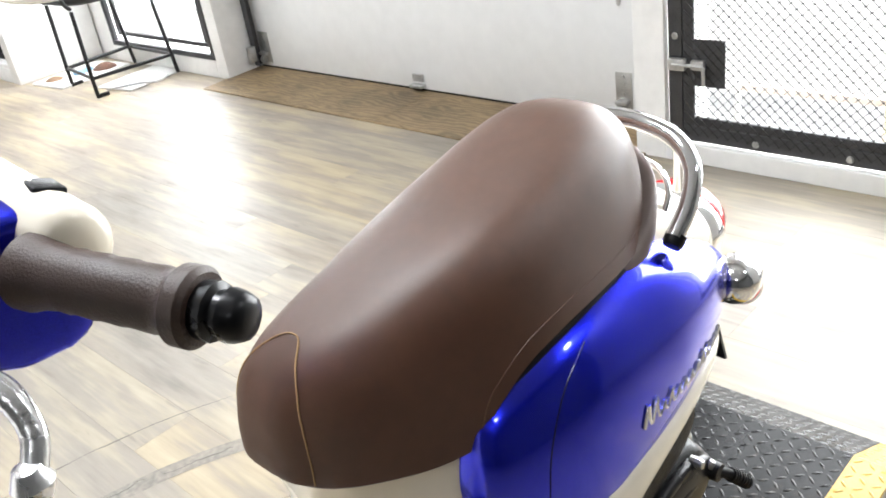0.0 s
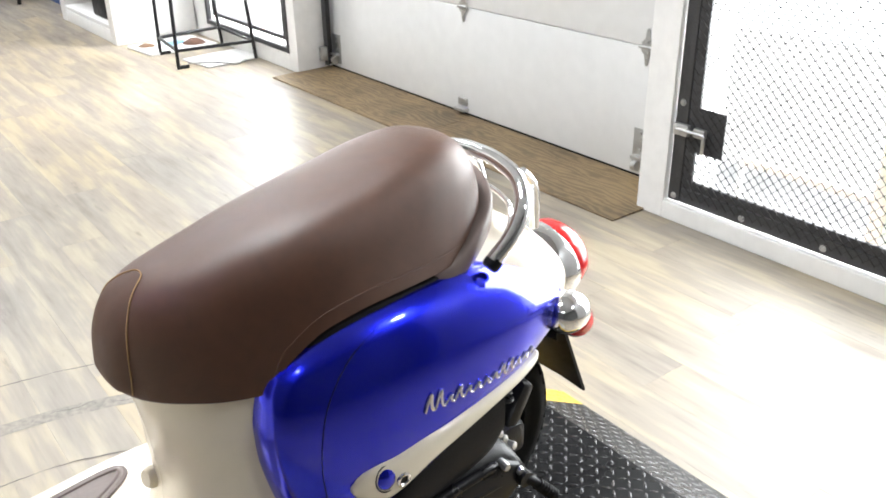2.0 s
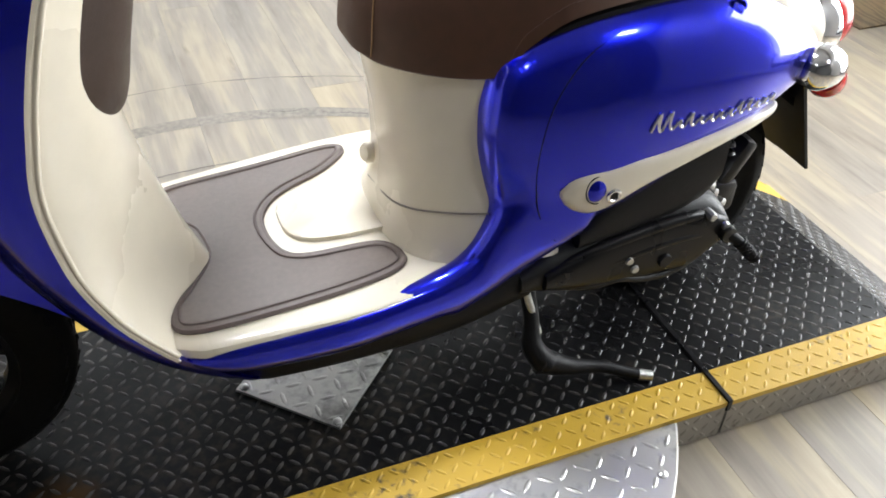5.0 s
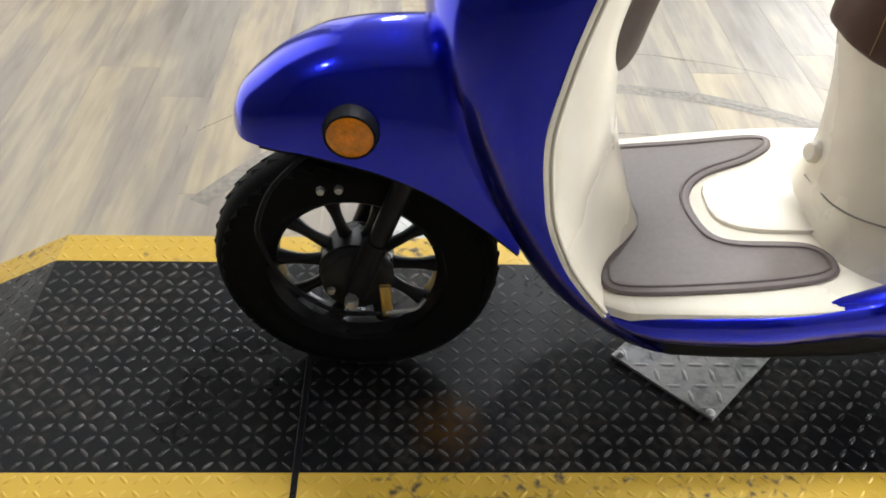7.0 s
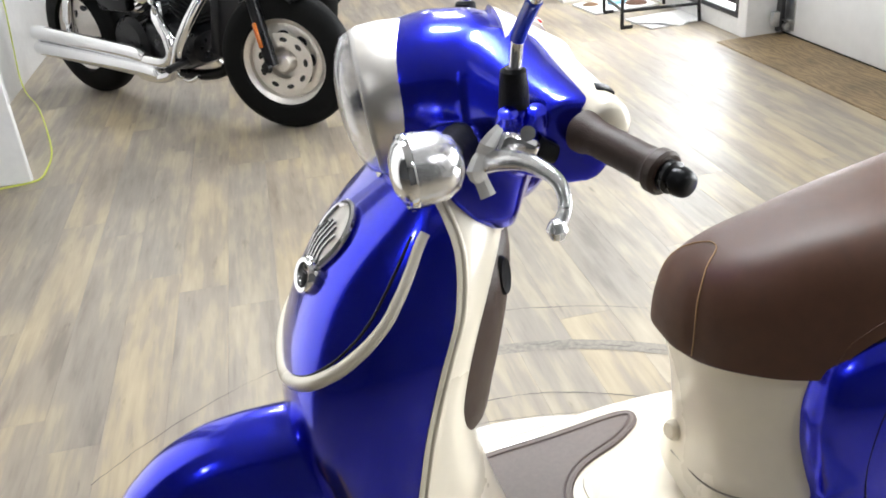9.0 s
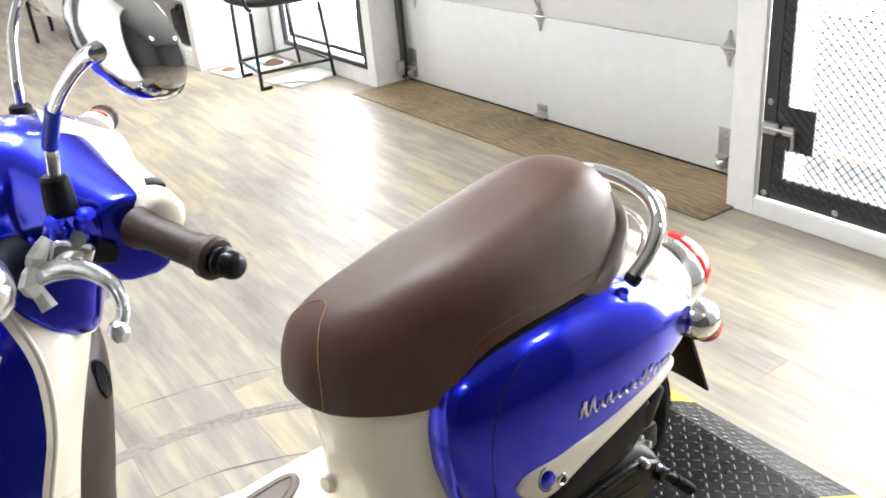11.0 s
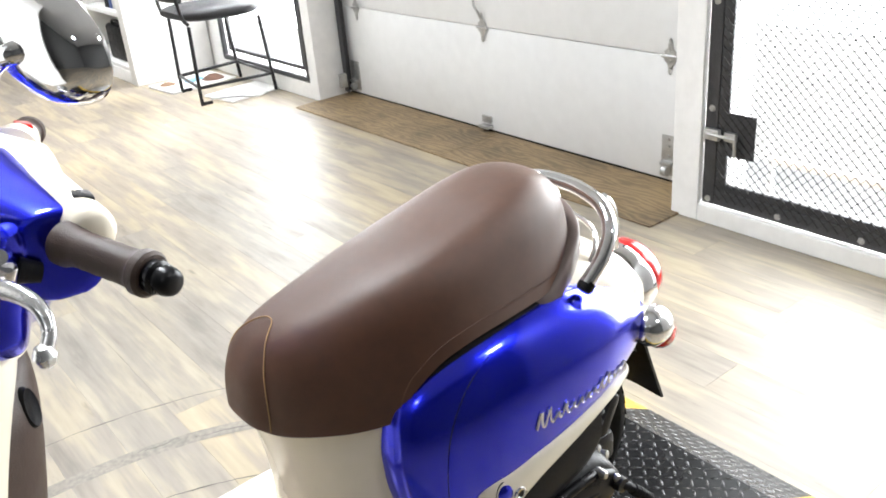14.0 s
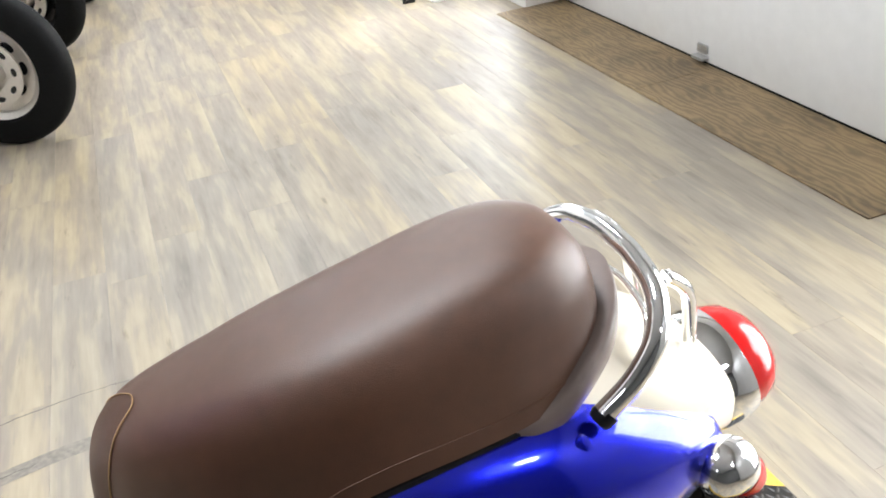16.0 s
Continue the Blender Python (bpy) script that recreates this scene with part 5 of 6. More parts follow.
rail_pts = [(1.096, -0.140, 0.630), (1.130, -0.140, 0.660), (1.160, -0.128, 0.692), (1.180, -0.094, 0.716), (1.188, -0.045, 0.727), (1.190, 0, 0.729)]
rail_pts += [(x, -y, z) for x, y, z in rail_pts[-2::-1]]
grab = part("grab_rail", tube(rail_pts, 0.0118, 16, 8), CHROME, scooter, "chrome tubular grab rail")
inner = [(1.150, -0.092, 0.622), (1.172, -0.088, 0.648), (1.190, -0.062, 0.668), (1.197, 0, 0.676)]
inner += [(x, -y, z) for x, y, z in inner[-2::-1]]
part("inner_rail", tube(inner, 0.004, 12, 8), CHROME, grab)
for s in (-1, 1):
    part("rail_plug", lathe([(0.0, 0.004), (0.011, 0.003), (0.0132, -0.002), (0.0132, -0.012), (0.0, -0.012)], aimed((1.091, s * 0.1400, 0.6235), (-0.78, 0, -0.62)), 18), BLACK, grab, "black end plug")
    part("rail_stay", tube([(1.205, s * 0.075, 0.716), (1.238, s * 0.066, 0.680), (1.25, s * 0.058, 0.61)], 0.008, 10, 5), CHROME, grab)

# tail flap
flap = []
for t in (0.0, 0.35, 0.7, 1.0):
    flap.append([Vector((1.285 + 0.10 * t + dx, y * (0.075 - 0.015 * t), 0.47 - 0.225 * t)) for dx, y in ((0, -1), (0.006, -1), (0.010, 0), (0.006, 1), (0, 1), (0.003, 0))])
part("mud_flap", loft(flap), BLACKP, scooter, "black plastic rear mud flap")
hug = []
for k in range(17):
    a = radians(200 - 150 * k / 16)
    hug.append([Vector((1.17 + (0.228 + d) * math.cos(a), y, R_TYRE + (0.228 + d) * math.sin(a))) for d, y in ((0, -0.055), (0.012, -0.045), (0.016, 0), (0.012, 0.045), (0, 0.055), (0.004, 0))])
part("rear_fender", loft(hug[4:]), BLACKP, scooter)


# engine, drive case and stand
eng = []
for k in range(29):
    x = 0.80 + 0.355 * k / 28
    t = smooth_at([0.80, 0.86, 0.95, 1.06, 1.12, 1.145, 1.155], [0.245, 0.272, 0.298, 0.312, 0.305, 0.285, 0.262], x)
    b = smooth_at([0.80, 0.86, 0.95, 1.03, 1.09, 1.13, 1.155], [0.205, 0.190, 0.180, 0.175, 0.172, 0.195, 0.235], x)
    eng.append(oval(x, -0.095, (t + b) / 2, 0.062, (t - b) / 2, 3.2, 30))
case = part("drive_case", loft(eng), CASE, scooter, "dark grey cast drive case")
lid = []
for k in range(25):
    x = 0.835 + 0.305 * k / 24
    t = smooth_at([0.83, 0.90, 1.0, 1.09, 1.14], [0.240, 0.266, 0.287, 0.292, 0.272], x)
    b = smooth_at([0.83, 0.90, 1.0, 1.08, 1.14], [0.215, 0.198, 0.188, 0.186, 0.230], x)
    lid.append(oval(x, -0.150, (t + b) / 2, 0.017, (t - b) / 2, 3, 24))
part("case_cover", loft(lid), BLACK, case, "black glossy case cover")
for x, z in ((0.970, 0.238), (0.983, 0.219), (1.105, 0.286), (1.135, 0.262)):
    part("case_bolt", lathe([(0.0, 0.010), (0.006, 0.009), (0.0075, 0.004), (0.0075, -0.01), (0.0, -0.01)], aimed((x, -0.162, z), (0, -1, 0)), 8), STEEL, case)
part("kick_shaft", lathe([(0.0, 0.02), (0.013, 0.018), (0.015, -0.02), (0.0, -0.02)], aimed((1.140, -0.160, 0.249), (0, -1, 0)), 16), CASE, scooter)
ridge = [(0.835, -0.150, 0.234), (0.90, -0.154, 0.259), (1.0, -0.155, 0.279), (1.07, -0.155, 0.285), (1.12, -0.152, 0.277)]
part("case_rib", tube(ridge, [0.006, 0.009, 0.010, 0.009, 0.006], 10, 6), BLACK, case)
part("case_rib", tube([(x, y - 0.006, z - 0.030) for x, y, z in ridge[1:]], [0.005, 0.008, 0.008, 0.006], 10, 6), BLACK, case)
part("case_flange", tube([(0.84, -0.150, 0.212), (0.92, -0.156, 0.196), (0.965, -0.160, 0.200), (1.01, -0.160, 0.188), (1.07, -0.158, 0.190), (1.13, -0.154, 0.226)], 0.006, 10, 6), CASE, case)
part("filter_disc", lathe([(0.0, 0.010), (0.030, 0.010), (0.040, 0.004), (0.044, -0.006), (0.0, -0.006)], aimed((0.945, -0.130, 0.304), (0, -0.75, 0.65)) @ Matrix.Diagonal((1.2, 0.7, 1, 1)), 30), CASE, case, "dark oval intake disc")
part("drain_boss", lathe([(0.0, 0.008), (0.010, 0.008), (0.013, 0.0), (0.0, 0.0)], aimed((1.035, -0.164, 0.222), (0, -1, 0)), 18), BLACK, case)
kick = part("kick_lever", tube([(1.140, -0.170, 0.249), (1.156, -0.182, 0.238), (1.184, -0.196, 0.208)], [0.010, 0.008, 0.009], 10, 5), BLACKP, scooter)
gb = bmesh.new()
for k in range(7):
    tube([(1.158 + 0.0040 * k, -0.183 - 0.0020 * k, 0.236 - 0.0043 * k), (1.160 + 0.0040 * k, -0.184 - 0.0020 * k, 0.2338 - 0.0043 * k)], 0.0105, 10, 1, curved=False, bm=gb)
part("kick_rubber", gb, BLACKP, kick)
air = []
for k in range(21):
    x = 0.885 + 0.225 * k / 20
    t = smooth_at([0.885, 0.94, 1.02, 1.09, 1.11], [0.300, 0.355, 0.408, 0.440, 0.425], x)
    b = smooth_at([0.885, 0.94, 1.02, 1.09, 1.11], [0.270, 0.268, 0.280, 0.305, 0.335], x)
    air.append(oval(x, -0.105, (t + b) / 2, 0.052, (t - b) / 2, 4.2, 28))
part("air_box", loft(air), BLACKP, scooter, "black textured air cleaner box")
coil = [(1.135 + 0.013 * math.cos(a) + 0.0035 * k / 12, -0.092 + 0.017 * math.sin(a), 0.470 - 0.125 * k / 96) for k, a in [(k, 2 * math.pi * k / 12) for k in range(97)]]
shock = part("shock_absorber", tube([(1.130, -0.092, 0.49), (1.140, -0.092, 0.33)], 0.008, 10, 2), BLACK, scooter)
part("shock_spring", tube(coil, 0.0034, 6, 1, curved=False), BLACK, shock)
part("shock_foot", tube([(1.140, -0.092, 0.345), (1.143, -0.092, 0.30)], [0.014, 0.018], 12, 2), ALU, shock)
part("swing_boss", box(1.15, 1.21, -0.10, -0.055, 0.225, 0.285, 0.012), CASE, scooter)
for x, z in ((1.145, 0.285), (1.165, 0.262), (1.135, 0.300)):
    part("boss_bolt", lathe([(0.0, 0.012), (0.007, 0.010), (0.008, -0.01), (0.0, -0.01)], aimed((x, -0.108, z), (0.3, -1, 0.2)), 8), STEEL, scooter)
part("rear_hugger", moved(box(-0.014, 0.014, -0.02, 0.02, -0.045, 0.045, 0.01), Matrix.Translation((1.20, -0.075, 0.31)) @ Matrix.Rotation(radians(28), 4, "Y")), CASE, scooter)
part("crankcase", moved(box(0.70, 0.90, -0.075, 0.09, 0.145, 0.27, 0.02), Matrix()), CASE, scooter)
part("muffler", tube([(0.95, 0.13, 0.16), (1.05, 0.14, 0.18), (1.25, 0.145, 0.23)], [0.03, 0.045, 0.042], 20, 5), BLACKP, scooter)
# side stand, swung out
stand = bmesh.new()
tube([(0.848, -0.085, 0.170), (0.846, -0.118, 0.125), (0.842, -0.140, 0.082), (0.862, -0.156, 0.050)], [0.013, 0.012, 0.017, 0.022], 10, 5, bm=stand)
tube([(0.852, -0.150, 0.056), (0.900, -0.162, 0.036), (0.955, -0.172, 0.025), (1.000, -0.190, 0.013), (1.022, -0.200, 0.009)], [0.024, 0.015, 0.0095, 0.009, 0.008], 10, 5, bm=stand)
st_ob = part("side_stand", stand, BLACKP, scooter, "black steel side stand swung out")
part("stand_tip", tube([(1.016, -0.197, 0.0095), (1.036, -0.206, 0.0085)], [0.0095, 0.0085], 10, 2), STEEL, st_ob)
part("stand_bracket", box(0.810, 0.880, -0.10, -0.06, 0.160, 0.210, 0.008), CASE, scooter)
part("stand_spring", tube([(0.835, -0.108, 0.175), (0.856, -0.130, 0.095)], 0.006, 10, 3), STEEL, scooter)
part("foot_bolt", lathe([(0.0, 0.01), (0.007, 0.009), (0.008, -0.008), (0.0, -0.008)], aimed((0.820, -0.112, 0.177), (0, -1, 0.2)), 8), BRASS, scooter)
# centre stand, folded up under the engine
for s in (-1, 1):
    part("centre_stand_leg", tube([(0.83, s * 0.06, 0.165), (0.93, s * 0.07, 0.145), (1.02, s * 0.08, 0.150)], 0.010, 10, 4), BLACK, scooter)

# ---- handlebar group: built straight, then turned a little ----
PX = 0.37


def turned(name, bm, mat, parent, label="", smooth=True):
    return part(name, steer(bm, PX), mat, parent, label, smooth)


cowl = []
HX = [0.262, 0.28, 0.31, 0.35, 0.39, 0.425, 0.445]
HT = [1.022, 1.028, 1.034, 1.032, 1.018, 0.995, 0.975]
HB = [0.872, 0.858, 0.836, 0.818, 0.815, 0.845, 0.89]
HW = [0.078, 0.083, 0.089, 0.092, 0.088, 0.077, 0.060]
for k in range(25):
    x = HX[0] + (HX[-1] - HX[0]) * k / 24
    t, b = smooth_at(HX, HT, x), smooth_at(HX, HB, x)
    cowl.append(oval(x, 0, (t + b) / 2, smooth_at(HX, HW, x), (t - b) / 2, 2.15, 40))
skin = loft(cowl)
low = []
for k in range(13):
    z = 0.935 - 0.113 * k / 12
    a = smooth_at([0.822, 0.842, 0.868, 0.935], [0.338, 0.308, 0.288, 0.286], z)
    b = smooth_at([0.822, 0.845, 0.866, 0.935], [0.384, 0.392, 0.400, 0.432], z)
    w = smooth_at([0.822, 0.846, 0.935], [0.100, 0.116, 0.112], z)
    low.append([Vector(((a + b) / 2 + (b - a) / 2 * p.z, w * p.y, z)) for p in oval(0, 0, 0, 1, 1, 3.4, 32)])
loft(low, bm=skin)
for s in (-1, 1):
    arm = []
    for k in range(17):
        t = k / 16
        y = 0.04 + 0.130 * t
        arm.append([Vector((0.362 + 0.062 * t + smooth_at([0, 0.4, 1], [0.072, 0.056, 0.036], t) * p.y, s * y, 0.948 - 0.012 * t + smooth_at([0, 0.4, 1], [0.074, 0.058, 0.041], t) * p.z)) for p in oval(0, 0, 0, 1, 1, 2.7, 28)])
    loft(arm, bm=skin)
bar = fused("handlebar_cowl", steer(skin, PX), BLUE, scooter, 0.0035, 14, "glossy blue headlamp cowl")
hm = aimed((0.264, 0, 0.947), (-0.985, 0, -0.12)) @ Matrix.Diagonal((0.92, 0.92, 0.92, 1))
lamp = turned("headlamp", lathe([(0.0, -0.03), (0.085, -0.03), (0.088, -0.004), (0.0875, 0.022), (0.083, 0.030), (0.074, 0.032), (0.072, 0.026), (0.05, -0.005), (0.02, -0.02), (0.0, -0.022)], hm, 48), SATIN, scooter, "brushed metal headlamp ring")
turned("bulb", lathe([(0.0, 0.012), (0.010, 0.010), (0.013, 0.0), (0.013, -0.02), (0.0, -0.02)], hm, 20), REFL, lamp)
turned("headlamp_lens", lathe([(0.0855, 0.022), (0.0858, 0.028), (0.079, 0.042), (0.062, 0.053), (0.034, 0.060), (0.0, 0.063), (0.0, 0.060), (0.033, 0.057), (0.060, 0.0505), (0.076, 0.040), (0.0828, 0.027), (0.0828, 0.022), (0.0855, 0.022)], hm, 48, cap=False), LENS, lamp, "clear domed lens").visible_shadow = False
for s in (-1, 1):
    hous = []
    for k in range(13):
        t = k / 12
        hous.append([Vector((0.424 + 0.026 * t + 0.032 * (1 - 0.35 * t) * math.cos(a), s * (0.075 + 0.105 * t), 0.966 - 0.010 * t + 0.032 * (1 - 0.3 * t) * math.sin(a))) for a in [2 * math.pi * i / 20 for i in range(20)]])
    end = hous[-1]
    mid = sum(end, Vector()) / len(end)
    for k in (0.9, 0.7, 0.35):
        hous.append([mid + (p - mid) * k + Vector((0, s * 0.012 * math.sqrt(1 - k * k), 0)) for p in end])
    turned("switch_housing", loft(hous), CREAM, bar, "cream switch housing")
    turned("switch_button", moved(box(-0.009, 0.009, -0.012, 0.012, -0.006, 0.006, 0.002), Matrix.Translation((0.452, s * 0.150, 0.976)) @ Matrix.Rotation(radians(20), 4, "Y")), BLACKP if s < 0 else RED, bar)
    # grips with rings
    a, b = Vector((0.425, s * 0.178, 0.952)), Vector((0.4695, s * 0.269, 0.941))
    gp = lathe([(r * 0.84, h) for r, h in [(0.0, 0.0), (0.020, 0.0), (0.0235, 0.003), (0.0235, 0.010), (0.0205, 0.017), (0.0188, 0.028), (0.0195, 0.034), (0.0187, 0.036), (0.0196, 0.05), (0.0188, 0.052), (0.0196, 0.066), (0.0188, 0.068), (0.0196, 0.084), (0.0188, 0.086), (0.0194, 0.091), (0.0205, 0.094), (0.0235, 0.096), (0.0235, 0.104), (0.0205, 0.107), (0.0, 0.107)]], aimed(a, b - a), 28)
    grip = turned("grip", gp, GRIP, bar, "brown ribbed rubber grip")
    gm = aimed(b, b - a)
    turned("bar_end", lathe([(0.0, 0.0), (0.0135, 0.0), (0.0145, 0.012), (0.011, 0.014), (0.011, 0.018), (0.013, 0.019), (0.0122, 0.025), (0.0105, 0.029), (0.007, 0.031), (0.0, 0.031)], gm, 14), BLACK, grip, "black faceted bar end")
    # lever
    turned("lever_bracket", moved(box(-0.019, 0.019, -0.016, 0.016, -0.013, 0.013, 0.007, 3), Matrix.Translation((0.366, s * 0.176, 0.944)) @ Matrix.Rotation(radians(25), 4, "Y")), CHROME, bar)
    turned("bracket_clamp", tube([(0.385, s * 0.176, 0.938), (0.402, s * 0.176, 0.930)], [0.012, 0.009], 10, 3), BLACKP, bar)
    for dx in (-0.014, 0.012):
        turned("mirror_mount", lathe([(0.0, 0.018), (0.009, 0.016), (0.012, 0.008), (0.012, -0.014), (0.0, -0.016)], aimed((0.374 + dx, s * 0.168, 0.960), (0, s * 0.5, 1)), 18), BLUE, bar)
    turned("clamp_bolt", lathe([(0.0, 0.008), (0.007, 0.007), (0.008, 0.0), (0.008, -0.008), (0.0, -0.008)], aimed((0.374, s * 0.184, 0.957), (0, s, 0.3)), 14), CHROME, bar)
    turned("lever", tube([(0.340, s * 0.184, 0.934), (0.352, s * 0.200, 0.940), (0.370, s * 0.222, 0.943), (0.386, s * 0.250, 0.936), (0.389, s * 0.264, 0.920), (0.383, s * 0.271, 0.907)], [0.012, 0.0105, 0.0085, 0.0068, 0.0058, 0.0058], 14, 6, flat=0.75), ALU, bar, "polished aluminium brake lever")
    turned("lever_ball", lathe([(0.0, -0.010), (0.006, -0.008), (0.0095, 0.0), (0.006, 0.008), (0.0, 0.010)], Matrix.Translation((0.380, s * 0.272, 0.902)), 16), ALU, bar)
    if s < 0:
        turned("lever_film", tube([(0.350, -0.186, 0.966), (0.338, -0.190, 0.953), (0.334, -0.184, 0.942), (0.326, -0.191, 0.930), (0.331, -0.185, 0.917), (0.336, -0.189, 0.902)], [0.006, 0.011, 0.008, 0.011, 0.007, 0.008], 7, 2, flat=0.4), PAPER, bar, "crumpled white protective film", False)
    # mirrors
    turned("mirror_boot", lathe([(0.0, 0.0), (0.0145, 0.0), (0.0135, 0.022), (0.0125, 0.034), (0.009, 0.037), (0.0, 0.037)], aimed((0.370, s * 0.150, 0.972), (0.02, s * 0.06, 1)), 20), BLACKP, bar)
    mir = turned("mirror", tube([(0.371, s * 0.152, 1.000), (0.3735, s * 0.1515, 1.020), (0.3750, s * 0.1535, 1.034), (0.3780, s * 0.165, 1.049), (0.3842, s * 0.1885, 1.074)], 0.0062, 12, 5), CHROME, scooter, "chrome stemmed oval rear-view mirror")
    if s < 0:
        turned("stem_film", tube([(0.3752, s * 0.154, 1.035), (0.3780, s * 0.165, 1.049), (0.3842, s * 0.1885, 1.074)], 0.0074, 12, 4), FILM, mir, "blue protective film")
    turned("upper_stem", tube([(0.3838, s * 0.187, 1.0725), (0.3915, s * 0.203, 1.089), (0.4036, s * 0.224, 1.108), (0.4150, s * 0.241, 1.121), (0.4230, s * 0.2515, 1.125), (0.4360, s * 0.244, 1.128)], [0.0062, 0.0062, 0.0066, 0.0075, 0.0085, 0.0085], 12, 5), CHROME, mir)
    mm = aimed((0.446, s * 0.240, 1.130), (0.933, -s * 0.361, -0.05)) @ Matrix.Rotation(radians(-16.7 * s), 4, "Z") @ Matrix.Diagonal((1.24, 0.74, 1, 1))
    turned("mirror_shell", lathe([(0.058, 0.004), (0.060, 0.002), (0.060, -0.003), (0.054, -0.014), (0.040, -0.022), (0.02, -0.026), (0.0, -0.027)], mm, 40), CHROME, mir, "chrome mirror back")
    turned("mirror_glass", lathe([(0.0, 0.003), (0.057, 0.003), (0.057, -0.001), (0.0, -0.001)], mm, 40), GLASS_M, mir)
    # front turn signals
    sm = aimed((0.279, s * 0.188, 0.936), (-0.97, s * 0.10, -0.05)) @ Matrix.Diagonal((0.88, 0.88, 0.92, 1))
    sig = turned("front_signal", lathe([(0.0, -0.040), (0.016, -0.038), (0.028, -0.031), (0.036, -0.018), (0.0385, 0.0), (0.039, 0.018), (0.0, 0.018)], sm, 36), ALU, scooter, "chrome bullet turn signal")
    turned("signal_ring", lathe([(0.0395, 0.012), (0.0405, 0.014), (0.0405, 0.020), (0.038, 0.022), (0.037, 0.018), (0.0395, 0.012)], sm, 36, cap=False), CHROME, sig)
    turned("signal_lens", lathe([(0.0, 0.034), (0.018, 0.032), (0.031, 0.026), (0.037, 0.019), (0.0, 0.018)], sm, 36), REFL, sig, "bright signal lens")
    turned("signal_stalk", tube([(0.300, s * 0.175, 0.938), (0.315, s * 0.12, 0.925), (0.335, s * 0.07, 0.915)], [0.014, 0.020, 0.026], 14, 4), BLACKP, sig)
# instrument hood
hood = []
for k in range(15):
    t = k / 14
    hood.append(oval(0.380 + 0.075 * t, 0, 0.990 - 0.030 * t, 0.070 - 0.012 * t, 0.040 - 0.014 * t, 2.4, 28))
turned("instrument_hood", loft(hood), CREAM, bar, "cream instrument hood")
part("neck_cover", loft([[Vector((0.350 + (0.024 + 0.010 * t) * math.cos(a) - 0.0 * t, (0.050 + 0.01 * t) * math.sin(a), 0.90 - 0.10 * t)) for a in [2 * math.pi * i / 28 for i in range(28)]] for t in (0, 0.3, 0.6, 1)]), CREAM, scooter, "cream steering neck cover")


# ---- black side chair by the window ----
chair = thing("side_chair", pose(0, 0, 0), "black vinyl side chair on a black steel tube frame", "chair")
for (fx0, fy0, fx1, fy1) in ((2.228, 4.005, 2.683, 3.917), (2.285, 4.435, 2.700, 4.44)):
    part("sled_leg", tube([(fx0 + 0.02, fy0 + 0.03, 0.46), (fx0, fy0, 0.02), (fx0 + 0.02, fy0 - 0.004, 0.011), (fx0 + 0.06, fy0 - 0.012, 0.011)], 0.011, 10, 5), STOOLB, chair)
    part("back_leg", tube([(fx1 - 0.03, fy1 + 0.02, 0.47), (fx1 - 0.008, fy1 + 0.005, 0.12), (fx1, fy1, 0.012)], 0.011, 10, 5), STOOLB, chair)
    part("side_bar", tube([(fx0 + 0.004, fy0 + 0.004, 0.105), (fx1 - 0.006, fy1 + 0.004, 0.115)], 0.010, 10, 2), STOOLB, chair)
part("cross_bar", tube([(2.234, 4.008, 0.105), (2.290, 4.437, 0.105)], 0.010, 10, 2), STOOLB, chair)
part("back_bar", tube([(2.676, 3.922, 0.115), (2.694, 4.442, 0.115)], 0.010, 10, 2), STOOLB, chair)
cush = []
for k in range(17):
    t = k / 16
    cush.append([p + Vector((0, -0.06 * t, 0)) for p in oval(2.225 + 0.49 * t, 4.235, 0.512, 0.225 * (1 - 0.35 * abs(2 * t - 1) ** 5), 0.046 * (1 - 0.6 * abs(2 * t - 1) ** 4), 3.2, 28)])
part("seat", loft(cush), VINYL, chair, "padded black vinyl seat")
part("back_post", tube([(2.25, 4.035, 0.47), (2.22, 4.04, 0.52), (2.20, 4.05, 0.70), (2.19, 4.06, 0.90)], 0.011, 10, 5), STOOLB, chair)
part("back_post", tube([(2.30, 4.46, 0.47), (2.265, 4.47, 0.52), (2.245, 4.47, 0.70), (2.23, 4.47, 0.90)], 0.011, 10, 5), STOOLB, chair)
bk = []
for k in range(13):
    t = k / 12
    bk.append([Vector((2.228 - 0.03 * (1 - (2 * t - 1) ** 2) + 0.017 * math.cos(a) - 0.0 * t, 4.035 + 0.445 * t, 0.70 + 0.105 * math.sin(a))) for a in [2 * math.pi * i / 16 for i in range(16)]])
part("backrest", loft(bk), VINYL, chair, "padded black vinyl backrest")

# clutter under the chair
solid("white_board", moved(box(0, 0.42, 0, 0.30, 0.001, 0.010, 0.002), pose(2.37, 3.90, 0, 0, 0, 8)), PAPER, "white flat board lying under the chair", "board")
solid("white_board", moved(box(0, 0.46, 0, 0.34, 0.001, 0.014, 0.002), pose(2.22, 4.42, 0, 0, 0, 6)), PAPER, "white flat board lying under the chair", "board")
solid("cable", tube([(2.30, 4.04, 0.018), (2.45, 3.96, 0.016), (2.52, 3.87, 0.014), (2.62, 3.92, 0.012)], 0.006, 8, 6), STEEL, "grey cable lying on the white board", "cable")
solid("rag", moved(lathe([(0.0, 0.03), (0.03, 0.028), (0.06, 0.012), (0.075, 0.0), (0.0, 0.0)], None, 14), pose(2.56, 4.56, 0.014)), material("brown_rag", (0.12, 0.06, 0.04), 0.9, 0, 0, 20, 0.3), "crumpled dark rag on the board", "rag")
